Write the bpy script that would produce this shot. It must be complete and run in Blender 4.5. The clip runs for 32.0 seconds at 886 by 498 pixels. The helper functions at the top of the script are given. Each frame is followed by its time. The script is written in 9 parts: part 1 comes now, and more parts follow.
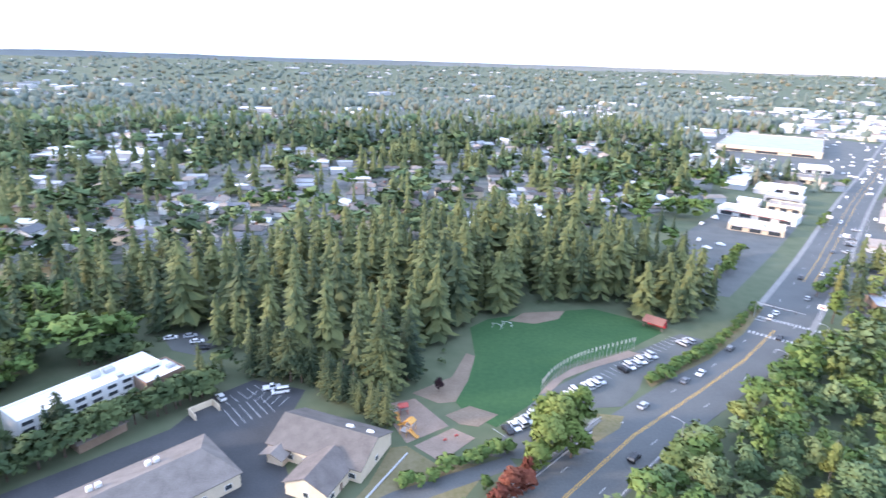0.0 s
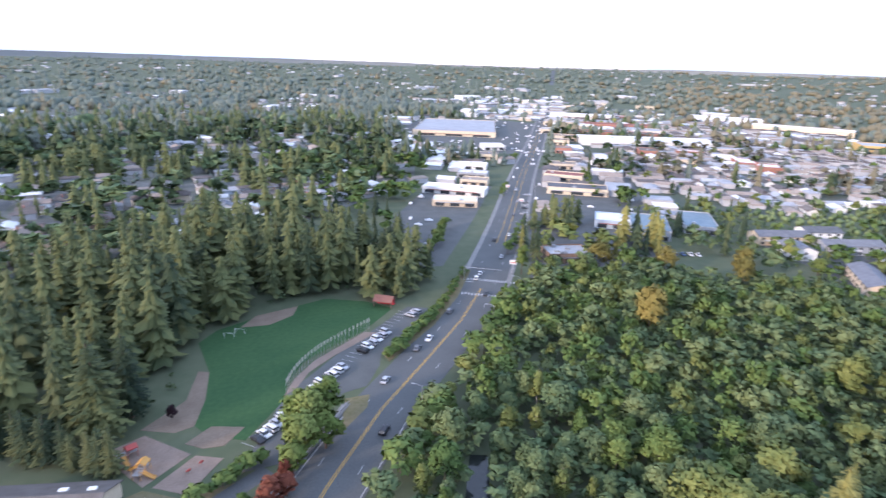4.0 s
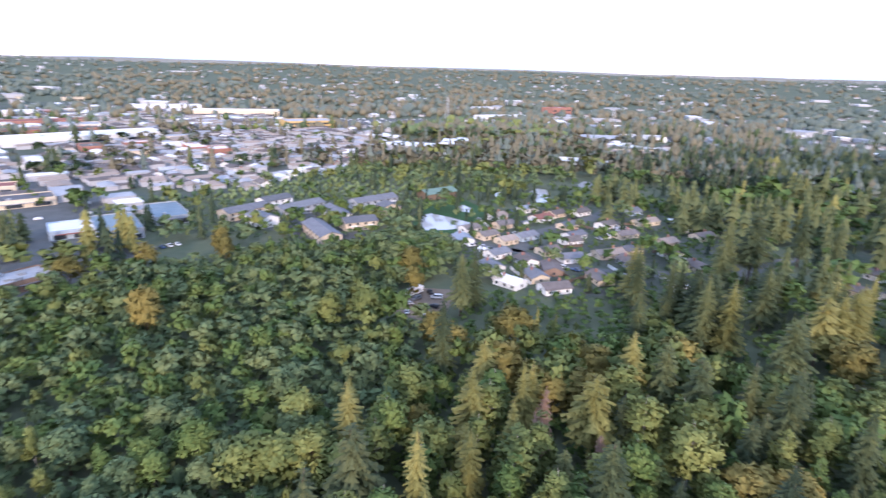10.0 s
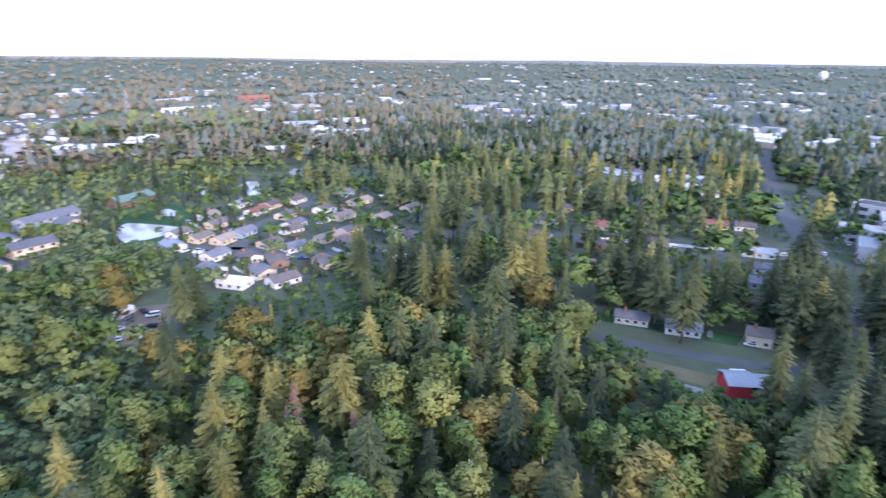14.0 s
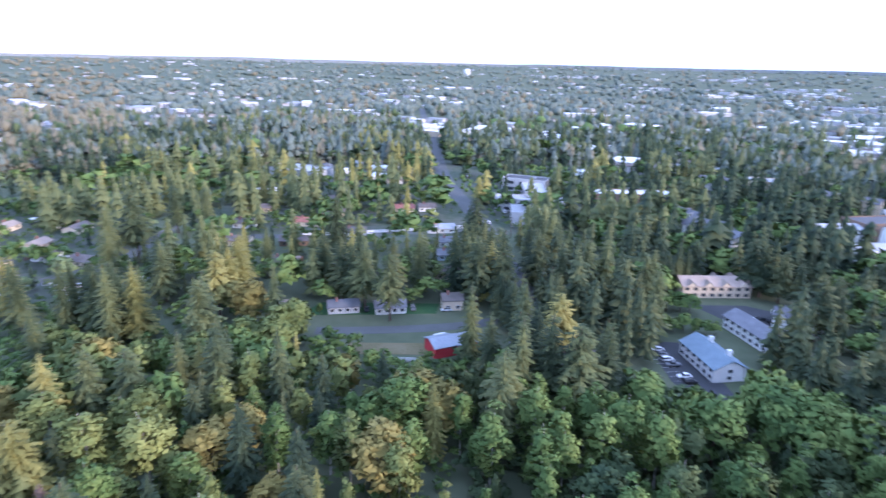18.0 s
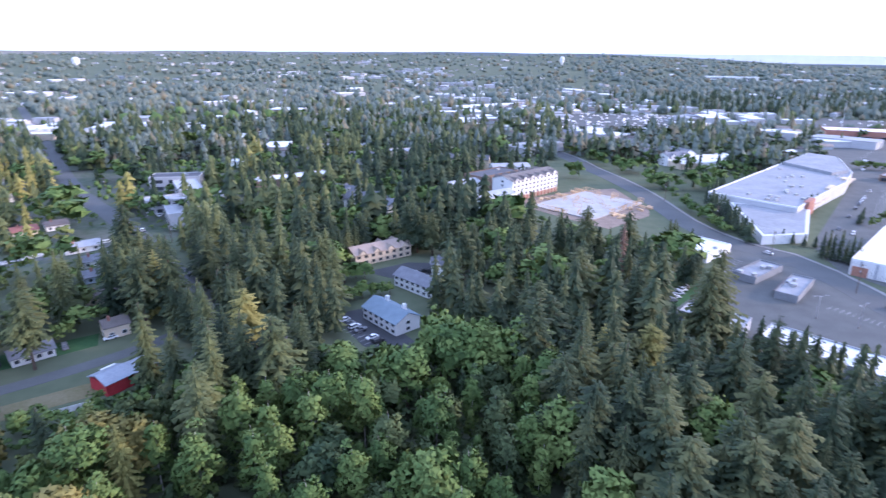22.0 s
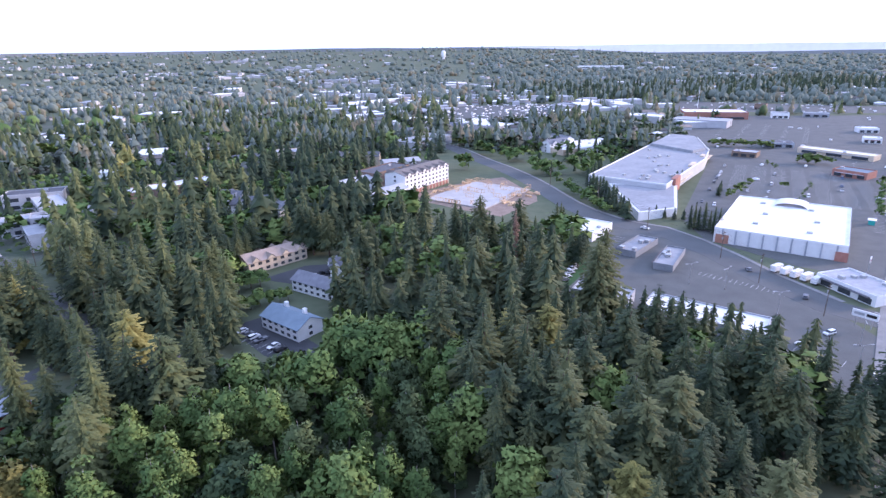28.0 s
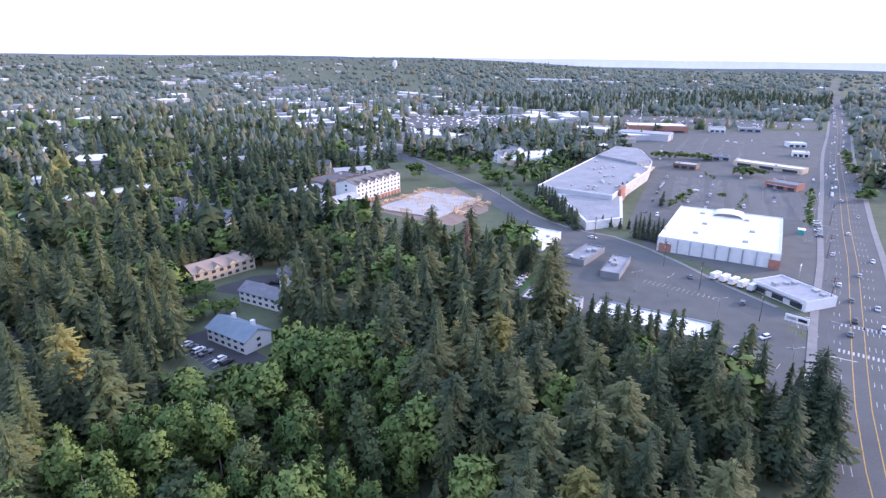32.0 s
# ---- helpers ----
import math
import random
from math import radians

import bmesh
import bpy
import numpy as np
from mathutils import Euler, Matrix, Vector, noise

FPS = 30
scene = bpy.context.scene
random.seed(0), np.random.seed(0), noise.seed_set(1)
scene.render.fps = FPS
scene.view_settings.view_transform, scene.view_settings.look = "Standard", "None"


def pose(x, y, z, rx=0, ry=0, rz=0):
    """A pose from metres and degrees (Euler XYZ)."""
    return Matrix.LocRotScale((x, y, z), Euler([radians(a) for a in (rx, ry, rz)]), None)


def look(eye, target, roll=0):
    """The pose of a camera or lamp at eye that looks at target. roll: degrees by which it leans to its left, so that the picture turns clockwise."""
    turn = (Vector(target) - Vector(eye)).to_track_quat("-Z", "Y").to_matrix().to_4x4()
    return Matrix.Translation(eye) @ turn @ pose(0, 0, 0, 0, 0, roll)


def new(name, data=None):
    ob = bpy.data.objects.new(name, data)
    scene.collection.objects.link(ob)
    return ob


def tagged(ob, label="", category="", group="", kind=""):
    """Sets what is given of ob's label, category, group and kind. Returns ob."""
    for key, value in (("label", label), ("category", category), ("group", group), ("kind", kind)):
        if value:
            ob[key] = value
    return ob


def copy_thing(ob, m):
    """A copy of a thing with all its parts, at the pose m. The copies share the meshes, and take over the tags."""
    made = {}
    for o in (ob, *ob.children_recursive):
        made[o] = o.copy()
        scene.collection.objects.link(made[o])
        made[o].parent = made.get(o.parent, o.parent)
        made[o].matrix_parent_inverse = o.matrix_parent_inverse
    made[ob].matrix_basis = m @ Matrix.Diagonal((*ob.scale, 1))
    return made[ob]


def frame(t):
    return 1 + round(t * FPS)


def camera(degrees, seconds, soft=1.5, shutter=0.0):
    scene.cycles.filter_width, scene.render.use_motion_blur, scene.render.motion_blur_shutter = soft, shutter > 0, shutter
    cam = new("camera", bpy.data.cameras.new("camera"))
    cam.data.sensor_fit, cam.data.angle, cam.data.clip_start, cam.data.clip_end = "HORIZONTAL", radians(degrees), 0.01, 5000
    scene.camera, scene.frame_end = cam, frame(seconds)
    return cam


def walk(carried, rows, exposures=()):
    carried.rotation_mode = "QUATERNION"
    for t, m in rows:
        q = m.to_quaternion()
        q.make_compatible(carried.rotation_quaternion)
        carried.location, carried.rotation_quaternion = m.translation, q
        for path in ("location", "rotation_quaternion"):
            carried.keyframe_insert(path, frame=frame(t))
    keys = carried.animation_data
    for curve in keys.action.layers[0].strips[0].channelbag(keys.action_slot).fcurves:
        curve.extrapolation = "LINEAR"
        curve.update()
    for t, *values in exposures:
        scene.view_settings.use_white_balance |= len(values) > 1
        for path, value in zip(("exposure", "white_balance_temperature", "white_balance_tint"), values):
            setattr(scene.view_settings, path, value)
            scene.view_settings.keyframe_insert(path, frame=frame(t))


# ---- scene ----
H = 95.0          # the drone hovers and turns at this height
cam = camera(74.75, 32.0, soft=1.4, shutter=1.0)
PATH = [
    (0.0, pose(0, 0, H, 72.02, -1.56, 0.50)),
    (0.5, pose(0, 0, H, 71.89, -1.79, -2.64)),
    (1.0, pose(0, 0, H, 71.77, -1.75, -6.33)),
    (1.5, pose(0, 0, H, 71.81, -1.76, -9.92)),
    (2.0, pose(0, 0, H, 71.83, -1.76, -13.48)),
    (2.5, pose(0, 0, H, 71.89, -1.70, -17.05)),
    (3.0, pose(0, 0, H, 71.92, -1.68, -20.58)),
    (3.5, pose(0, 0, H, 72.01, -1.65, -24.10)),
    (5.5, pose(0, 0, H, 72.39, -1.84, -38.07)),
    (6.0, pose(0, 0, H, 72.36, -1.81, -42.10)),
    (6.5, pose(0, 0, H, 72.27, -1.74, -46.54)),
    (7.0, pose(0, 0, H, 72.28, -1.65, -51.17)),
    (7.5, pose(0, 0, H, 72.29, -1.56, -55.80)),
    (8.0, pose(0, 0, H, 72.33, -1.60, -60.39)),
    (8.5, pose(0, 0, H, 72.36, -1.62, -64.92)),
    (9.0, pose(0, 0, H, 72.43, -1.63, -69.42)),
    (9.5, pose(0, 0, H, 72.47, -1.69, -73.86)),
    (10.0, pose(0, 0, H, 72.53, -1.71, -78.00)),
    (10.5, pose(0, 0, H, 72.52, -1.63, -81.75)),
    (11.0, pose(0, 0, H, 72.43, -1.46, -85.26)),
    (11.5, pose(0, 0, H, 72.26, -1.17, -88.49)),
    (12.0, pose(0, 0, H, 72.09, -1.04, -91.83)),
    (12.5, pose(0, 0, H, 71.95, -0.90, -95.38)),
    (13.0, pose(0, 0, H, 71.85, -0.75, -99.08)),
    (13.5, pose(0, 0, H, 71.83, -0.64, -102.78)),
    (14.0, pose(0, 0, H, 71.85, -0.65, -106.46)),
    (14.5, pose(0, 0, H, 71.88, -0.61, -110.22)),
    (16.5, pose(0, 0, H, 72.09, -0.97, -124.99)),
    (17.0, pose(0, 0, H, 72.12, -1.05, -128.71)),
    (17.5, pose(0, 0, H, 72.14, -1.17, -132.38)),
    (18.0, pose(0, 0, H, 72.10, -1.28, -136.32)),
    (18.5, pose(0, 0, H, 72.02, -1.29, -140.68)),
    (19.0, pose(0, 0, H, 71.92, -1.14, -145.11)),
    (19.5, pose(0, 0, H, 71.81, -1.10, -149.46)),
    (20.0, pose(0, 0, H, 71.68, -1.01, -153.81)),
    (20.5, pose(0, 0, H, 71.55, -0.95, -158.21)),
    (21.0, pose(0, 0, H, 71.45, -0.96, -162.62)),
    (21.5, pose(0, 0, H, 71.34, -0.69, -166.56)),
    (22.0, pose(0, 0, H, 71.21, -0.33, -169.71)),
    (22.5, pose(0, 0, H, 71.07, 0.06, -172.11)),
    (23.0, pose(0, 0, H, 70.95, 0.34, -173.60)),
    (23.5, pose(0, 0, H, 70.86, 0.60, -174.48)),
    (24.0, pose(0, 0, H, 70.80, 0.72, -175.11)),
    (24.5, pose(0, 0, H, 70.77, 0.83, -175.74)),
    (25.0, pose(0, 0, H, 70.74, 0.85, -176.45)),
    (25.5, pose(0, 0, H, 70.72, 0.89, -177.17)),
    (27.5, pose(0, 0, H, 70.75, 0.90, -180.02)),
    (28.0, pose(0, 0, H, 70.75, 0.84, -180.73)),
    (28.5, pose(0, 0, H, 70.78, 0.79, -181.46)),
    (29.0, pose(0, 0, H, 70.83, 0.70, -182.18)),
    (29.5, pose(0, 0, H, 70.91, 0.59, -182.91)),
    (30.0, pose(0, 0, H, 71.01, 0.41, -183.60)),
    (30.5, pose(0, 0, H, 71.11, 0.14, -184.30)),
    (31.0, pose(0, 0, H, 71.24, -0.16, -184.87)),
    (31.5, pose(0, 0, H, 71.44, -0.37, -185.20)),
    (32.0, pose(0, 0, H, 71.66, -0.53, -185.28)),
]
walk(cam, PATH, exposures=((0.0, 0.94, 5400, 24), (3.0, 0.42, 5400, 26), (6.0, 0.16, 5400, 29), (13.0, 0.28, 5100, 30), (18.0, 0.6, 4850, 32), (20.0, 0.6, 4850, 32), (22.0, 0.42, 5000, 34), (24.0, 0.29, 5050, 36), (32.0, 0.28, 5280, 36)))

# ---------------------------------------------------------------- light
SUN_FROM = Vector((-0.97, -0.2, 0.26)).normalized()
world = bpy.data.worlds.new("evening_sky")
scene.world = world
world.use_nodes = True
wn = world.node_tree
wn.nodes.clear()
sky = wn.nodes.new("ShaderNodeTexSky")
sky.sky_type, sky.sun_disc = "NISHITA", False
sky.sun_elevation = math.asin(SUN_FROM.z)
sky.sun_rotation = math.atan2(SUN_FROM.x, SUN_FROM.y)
sky.dust_density, sky.air_density, sky.altitude = 2.0, 1.0, 150
bg_sky = wn.nodes.new("ShaderNodeBackground")
bg_sky.inputs[1].default_value = 0.10
veil = wn.nodes.new("ShaderNodeBackground")     # thin bright evening cloud over the whole sky
veil.inputs[0].default_value, veil.inputs[1].default_value = (0.78, 0.91, 1.0, 1), 1.04
both = wn.nodes.new("ShaderNodeAddShader")
wout = wn.nodes.new("ShaderNodeOutputWorld")
wn.links.new(sky.outputs[0], bg_sky.inputs[0])
wn.links.new(bg_sky.outputs[0], both.inputs[0])
wn.links.new(veil.outputs[0], both.inputs[1])
wn.links.new(both.outputs[0], wout.inputs[0])
lamp = bpy.data.lights.new("sun", "SUN")
lamp.energy, lamp.angle, lamp.color = 3.5, radians(5), (1.0, 0.76, 0.48)
new("sun", lamp).matrix_world = look(SUN_FROM * 500, (0, 0, 0))

# ---------------------------------------------------------------- materials
def material(name, a, b, rough=0.85, scale=1.0, fine=8.0, bump=0.3, metal=0.0, vary=0.0, patch=0.5, spec=0.3):
    """Two colours mixed by a coarse and a fine noise (sizes in metres), with relief and a shade of its own for each object."""
    m = bpy.data.materials.new(name)
    m.use_nodes = True
    nt = m.node_tree
    bs = nt.nodes["Principled BSDF"]
    geo = nt.nodes.new("ShaderNodeNewGeometry")
    n1, n2 = nt.nodes.new("ShaderNodeTexNoise"), nt.nodes.new("ShaderNodeTexNoise")
    n1.inputs["Scale"].default_value, n2.inputs["Scale"].default_value = 1.0 / scale, fine / scale
    n1.inputs["Detail"].default_value, n2.inputs["Detail"].default_value = 4, 6
    for n in (n1, n2):
        nt.links.new(geo.outputs["Position"], n.inputs["Vector"])
    add = nt.nodes.new("ShaderNodeMix")
    add.data_type, add.inputs[0].default_value = "FLOAT", 1 - patch
    nt.links.new(n1.outputs[0], add.inputs[2])
    nt.links.new(n2.outputs[0], add.inputs[3])
    ramp = nt.nodes.new("ShaderNodeValToRGB")
    ramp.color_ramp.elements[0].position, ramp.color_ramp.elements[1].position = 0.34, 0.66
    ramp.color_ramp.elements[0].color, ramp.color_ramp.elements[1].color = (*a, 1), (*b, 1)
    nt.links.new(add.outputs[0], ramp.inputs[0])
    col = ramp.outputs[0]
    if vary:
        info = nt.nodes.new("ShaderNodeObjectInfo")
        hsv = nt.nodes.new("ShaderNodeHueSaturation")
        for key, lo, hi, mul in (("Value", 1 - vary, 1 + vary, 1.0), ("Hue", 0.5 - vary * 0.06, 0.5 + vary * 0.06, 7.31)):
            mp = nt.nodes.new("ShaderNodeMapRange")
            mp.inputs[3].default_value, mp.inputs[4].default_value = lo, hi
            src = info.outputs["Random"]
            if mul != 1.0:
                w = nt.nodes.new("ShaderNodeMath")
                w.operation = "MULTIPLY"
                w.inputs[1].default_value = mul
                fr = nt.nodes.new("ShaderNodeMath")
                fr.operation = "FRACT"
                nt.links.new(src, w.inputs[0])
                nt.links.new(w.outputs[0], fr.inputs[0])
                src = fr.outputs[0]
            nt.links.new(src, mp.inputs[0])
            nt.links.new(mp.outputs[0], hsv.inputs[key])
        nt.links.new(col, hsv.inputs["Color"])
        col = hsv.outputs[0]
    nt.links.new(col, bs.inputs["Base Color"])
    bs.inputs["Roughness"].default_value, bs.inputs["Metallic"].default_value = rough, metal
    bs.inputs["Specular IOR Level"].default_value = spec
    if bump:
        bp = nt.nodes.new("ShaderNodeBump")
        bp.inputs["Strength"].default_value, bp.inputs["Distance"].default_value = bump, 0.05
        nt.links.new(n2.outputs[0], bp.inputs["Height"])
        nt.links.new(bp.outputs[0], bs.inputs["Normal"])
    return m


def foliage(name, dark, mid, light, tree=11.0, leaf=0.28):
    """Leaves: a tone for each tree's place, a tone for each leaf spray and a random one for each object."""
    m = bpy.data.materials.new(name)
    m.use_nodes = True
    nt = m.node_tree
    bs = nt.nodes["Principled BSDF"]
    geo = nt.nodes.new("ShaderNodeNewGeometry")
    n1 = nt.nodes.new("ShaderNodeTexNoise")
    n1.inputs["Scale"].default_value, n1.inputs["Detail"].default_value = 1.0 / tree, 1.5
    nt.links.new(geo.outputs["Position"], n1.inputs["Vector"])
    info = nt.nodes.new("ShaderNodeObjectInfo")
    a = nt.nodes.new("ShaderNodeMath")
    a.operation = "MULTIPLY_ADD"
    a.inputs[1].default_value = leaf
    nt.links.new(geo.outputs["Random Per Island"], a.inputs[0])
    nt.links.new(n1.outputs[0], a.inputs[2])
    b = nt.nodes.new("ShaderNodeMath")
    b.operation = "MULTIPLY_ADD"
    b.inputs[1].default_value = 0.34
    nt.links.new(info.outputs["Random"], b.inputs[0])
    nt.links.new(a.outputs[0], b.inputs[2])
    ramp = nt.nodes.new("ShaderNodeValToRGB")
    e = ramp.color_ramp.elements
    e[0].position, e[0].color = 0.42, (*dark, 1)
    e[1].position, e[1].color = 1.12, (*light, 1)
    x = e.new(0.78)
    x.color = (*mid, 1)
    nt.links.new(b.outputs[0], ramp.inputs[0])
    nt.links.new(ramp.outputs[0], bs.inputs["Base Color"])
    bs.inputs["Roughness"].default_value = 0.75
    bs.inputs["Specular IOR Level"].default_value = 0.15
    return m


GROUND = material("forest_floor_and_grass", (0.075, 0.098, 0.052), (0.118, 0.132, 0.078), 0.95, 60, 9, 0.4)
SUBURB = material("suburban_yards", (0.05, 0.08, 0.036), (0.12, 0.12, 0.105), 0.95, 24, 6, 0.3)
STREETY = material("suburban_streets_and_yards", (0.07, 0.09, 0.06), (0.2, 0.195, 0.19), 0.95, 20, 6, 0.3)
UNDER = material("woodland_soil", (0.03, 0.035, 0.018), (0.07, 0.06, 0.035), 0.95, 8, 9, 0.5)
LAWN = material("mown_grass", (0.027, 0.078, 0.026), (0.05, 0.108, 0.037), 0.9, 22, 14, 0.4)
DRY = material("dry_grass", (0.13, 0.12, 0.05), (0.2, 0.17, 0.1), 0.95, 9, 9, 0.4)
ASPHALT = material("worn_asphalt", (0.088, 0.093, 0.093), (0.125, 0.13, 0.128), 0.9, 14, 25, 0.3)
DARKASPH = material("dark_sealed_asphalt", (0.045, 0.048, 0.052), (0.075, 0.078, 0.082), 0.9, 10, 25, 0.3)
OLDASPH = material("old_parking_asphalt", (0.085, 0.09, 0.087), (0.135, 0.139, 0.132), 0.92, 9, 25, 0.3)
CONCRETE = material("concrete_paving", (0.19, 0.185, 0.18), (0.27, 0.265, 0.25), 0.9, 4, 12, 0.2)
SLAB = material("new_concrete", (0.36, 0.345, 0.33), (0.48, 0.46, 0.435), 0.9, 8, 6, 0.2)
SAND = material("bark_and_sand", (0.2, 0.15, 0.115), (0.3, 0.23, 0.18), 0.95, 5, 12, 0.4)
EARTH = material("bare_earth", (0.16, 0.12, 0.085), (0.24, 0.19, 0.14), 0.95, 6, 10, 0.4)
WHITELINE = material("white_road_paint", (0.36, 0.36, 0.36), (0.55, 0.55, 0.54), 0.7, 2, 9, 0)
YELLOWLINE = material("yellow_road_paint", (0.45, 0.27, 0.05), (0.58, 0.36, 0.08), 0.7, 2, 9, 0)
CREEKW = material("dark_creek_water", (0.02, 0.024, 0.022), (0.03, 0.036, 0.032), 0.08, 12, 9, 0.04, spec=0.5)
# The bright sky reflection is put into the pond's pale base colour.
WATER = material("pond_water", (0.44, 0.43, 0.43), (0.5, 0.49, 0.49), 0.08, 12, 9, 0.04, spec=0.5)
ROOFS = {
    "brown": material("brown_shingle", (0.11, 0.095, 0.085), (0.19, 0.165, 0.15), 0.9, 3, 14, 0.4, vary=0.25),
    "grey": material("grey_shingle", (0.12, 0.125, 0.14), (0.2, 0.205, 0.22), 0.9, 3, 14, 0.4, vary=0.25),
    "blue": material("blue_grey_shingle", (0.15, 0.2, 0.24), (0.21, 0.27, 0.31), 0.85, 3, 14, 0.4, vary=0.1),
    "tan": material("tan_shingle", (0.27, 0.22, 0.17), (0.36, 0.3, 0.25), 0.9, 3, 14, 0.4, vary=0.15),
    "red": material("red_shingle", (0.22, 0.095, 0.075), (0.31, 0.14, 0.11), 0.85, 3, 14, 0.4, vary=0.15),
    "green": material("green_metal_roof", (0.13, 0.2, 0.165), (0.17, 0.25, 0.2), 0.7, 4, 10, 0.1),
    "metal": material("silver_metal_roof", (0.24, 0.26, 0.3), (0.33, 0.36, 0.4), 0.5, 5, 8, 0.05, metal=0.2),
    "white": material("white_membrane", (0.66, 0.66, 0.65), (0.82, 0.82, 0.82), 0.8, 9, 7, 0.1, vary=0.06),
    "palegrey": material("pale_grey_membrane", (0.31, 0.32, 0.34), (0.45, 0.46, 0.48), 0.85, 12, 6, 0.1, vary=0.12),
    "worn": material("weathered_grey_membrane", (0.23, 0.24, 0.255), (0.33, 0.34, 0.355), 0.88, 14, 5, 0.1),
    "dark": material("dark_membrane", (0.1, 0.1, 0.11), (0.17, 0.17, 0.18), 0.9, 9, 7, 0.1, vary=0.2),
}
WALLS = {
    "white": material("white_siding", (0.66, 0.66, 0.64), (0.78, 0.78, 0.76), 0.75, 3, 10, 0.15, vary=0.08),
    "cream": material("cream_siding", (0.55, 0.46, 0.33), (0.68, 0.58, 0.43), 0.8, 3, 10, 0.15, vary=0.12),
    "grey": material("grey_siding", (0.3, 0.32, 0.35), (0.42, 0.44, 0.46), 0.8, 3, 10, 0.15, vary=0.15),
    "brown": material("brown_siding", (0.17, 0.12, 0.085), (0.26, 0.19, 0.14), 0.85, 3, 10, 0.15, vary=0.2),
    "red": material("red_painted_boards", (0.36, 0.03, 0.04), (0.5, 0.055, 0.06), 0.7, 3, 10, 0.15),
    "brick": material("red_brick", (0.3, 0.14, 0.1), (0.42, 0.22, 0.16), 0.9, 2, 14, 0.3, vary=0.12),
    "yellow": material("yellow_stucco", (0.55, 0.37, 0.13), (0.66, 0.46, 0.18), 0.85, 6, 8, 0.15),
    "pale": material("pale_grey_render", (0.42, 0.42, 0.43), (0.52, 0.52, 0.53), 0.85, 6, 8, 0.15, vary=0.08),
    "worn": material("weathered_grey_render", (0.2, 0.21, 0.22), (0.27, 0.28, 0.29), 0.88, 7, 6, 0.15),
    "blue": material("pale_blue_siding", (0.33, 0.4, 0.47), (0.44, 0.52, 0.58), 0.8, 3, 10, 0.15, vary=0.12),
}
GLASS = material("window_glass", (0.035, 0.04, 0.048), (0.07, 0.08, 0.09), 0.12, 3, 3, 0, spec=0.6)
TRIM = material("white_trim", (0.68, 0.68, 0.66), (0.8, 0.8, 0.78), 0.6, 2, 8, 0)
STEEL = material("galvanised_steel", (0.36, 0.37, 0.38), (0.5, 0.51, 0.52), 0.45, 2, 9, 0.05, metal=0.6)
DARKM = material("dark_metal", (0.025, 0.025, 0.028), (0.05, 0.05, 0.055), 0.5, 1, 9, 0)
POLEWOOD = material("weathered_pole_wood", (0.1, 0.075, 0.055), (0.17, 0.13, 0.1), 0.9, 1, 9, 0.3)
LUMBER = material("fresh_lumber", (0.5, 0.35, 0.2), (0.66, 0.48, 0.3), 0.85, 2, 9, 0.2, vary=0.15)
BARK = material("tree_bark", (0.07, 0.05, 0.038), (0.15, 0.115, 0.09), 0.95, 1, 9, 0.5)
PALEBARK = material("pale_alder_bark", (0.26, 0.24, 0.21), (0.4, 0.38, 0.34), 0.95, 1, 9, 0.4)
RUBBER = material("tyre_rubber", (0.015, 0.015, 0.015), (0.03, 0.03, 0.03), 0.9, 1, 9, 0)
PLAYRED = material("red_plastic", (0.32, 0.06, 0.05), (0.42, 0.09, 0.07), 0.45, 2, 9, 0)
PLAYYEL = material("yellow_plastic", (0.5, 0.27, 0.06), (0.6, 0.33, 0.09), 0.45, 2, 9, 0)
BANNER = material("faded_flag_cloth", (0.5, 0.46, 0.36), (0.62, 0.58, 0.48), 0.9, 1, 9, 0.1)
LAMPRED = material("red_lens", (0.35, 0.02, 0.02), (0.45, 0.03, 0.03), 0.3, 1, 9, 0)
SIGNBLACK = material("black_lettering", (0.02, 0.02, 0.02), (0.03, 0.03, 0.03), 0.6, 1, 9, 0)
TEAL = material("teal_paint", (0.03, 0.3, 0.28), (0.05, 0.4, 0.36), 0.5, 2, 9, 0)
PAINTS = [material(n, c, tuple(v * 1.12 for v in c), 0.3, 2, 9, 0, spec=0.5) for n, c in (
    ("white_car_paint", (0.72, 0.72, 0.72)), ("silver_car_paint", (0.42, 0.43, 0.45)), ("black_car_paint", (0.018, 0.018, 0.02)),
    ("grey_car_paint", (0.13, 0.135, 0.145)), ("red_car_paint", (0.32, 0.025, 0.025)), ("blue_car_paint", (0.04, 0.08, 0.18)))]

# Light put into colour: backlit firs darker, sun-facing stands a lighter olive copy.
CONIFER = foliage("conifer_needles", (0.02, 0.034, 0.021), (0.05, 0.07, 0.034), (0.108, 0.118, 0.047))
OLIVE = foliage("sunlit_olive_needles", (0.031, 0.045, 0.023), (0.067, 0.087, 0.038), (0.127, 0.141, 0.053))
# Darker copy of the broadleaf greens, its colour standing in for shade.
SHADELEAF = foliage("shade_darkened_leaves", (0.03, 0.052, 0.024), (0.06, 0.088, 0.036), (0.1, 0.13, 0.05))
# Golden needles, with part of the low sun's warmth in their base colour.
CONIFER_G = foliage("sun_golden_needles", (0.1, 0.105, 0.032), (0.185, 0.178, 0.05), (0.27, 0.245, 0.072))
ALDER = foliage("alder_leaves", (0.054, 0.095, 0.029), (0.099, 0.156, 0.042), (0.155, 0.208, 0.056))
MAPLE = foliage("turning_maple_leaves", (0.076, 0.105, 0.036), (0.142, 0.175, 0.051), (0.215, 0.233, 0.067))
GOLD = foliage("golden_leaves", (0.114, 0.110, 0.032), (0.187, 0.164, 0.045), (0.267, 0.219, 0.060))
WILLOW = foliage("willow_leaves", (0.067, 0.110, 0.055), (0.113, 0.162, 0.071), (0.177, 0.217, 0.087))
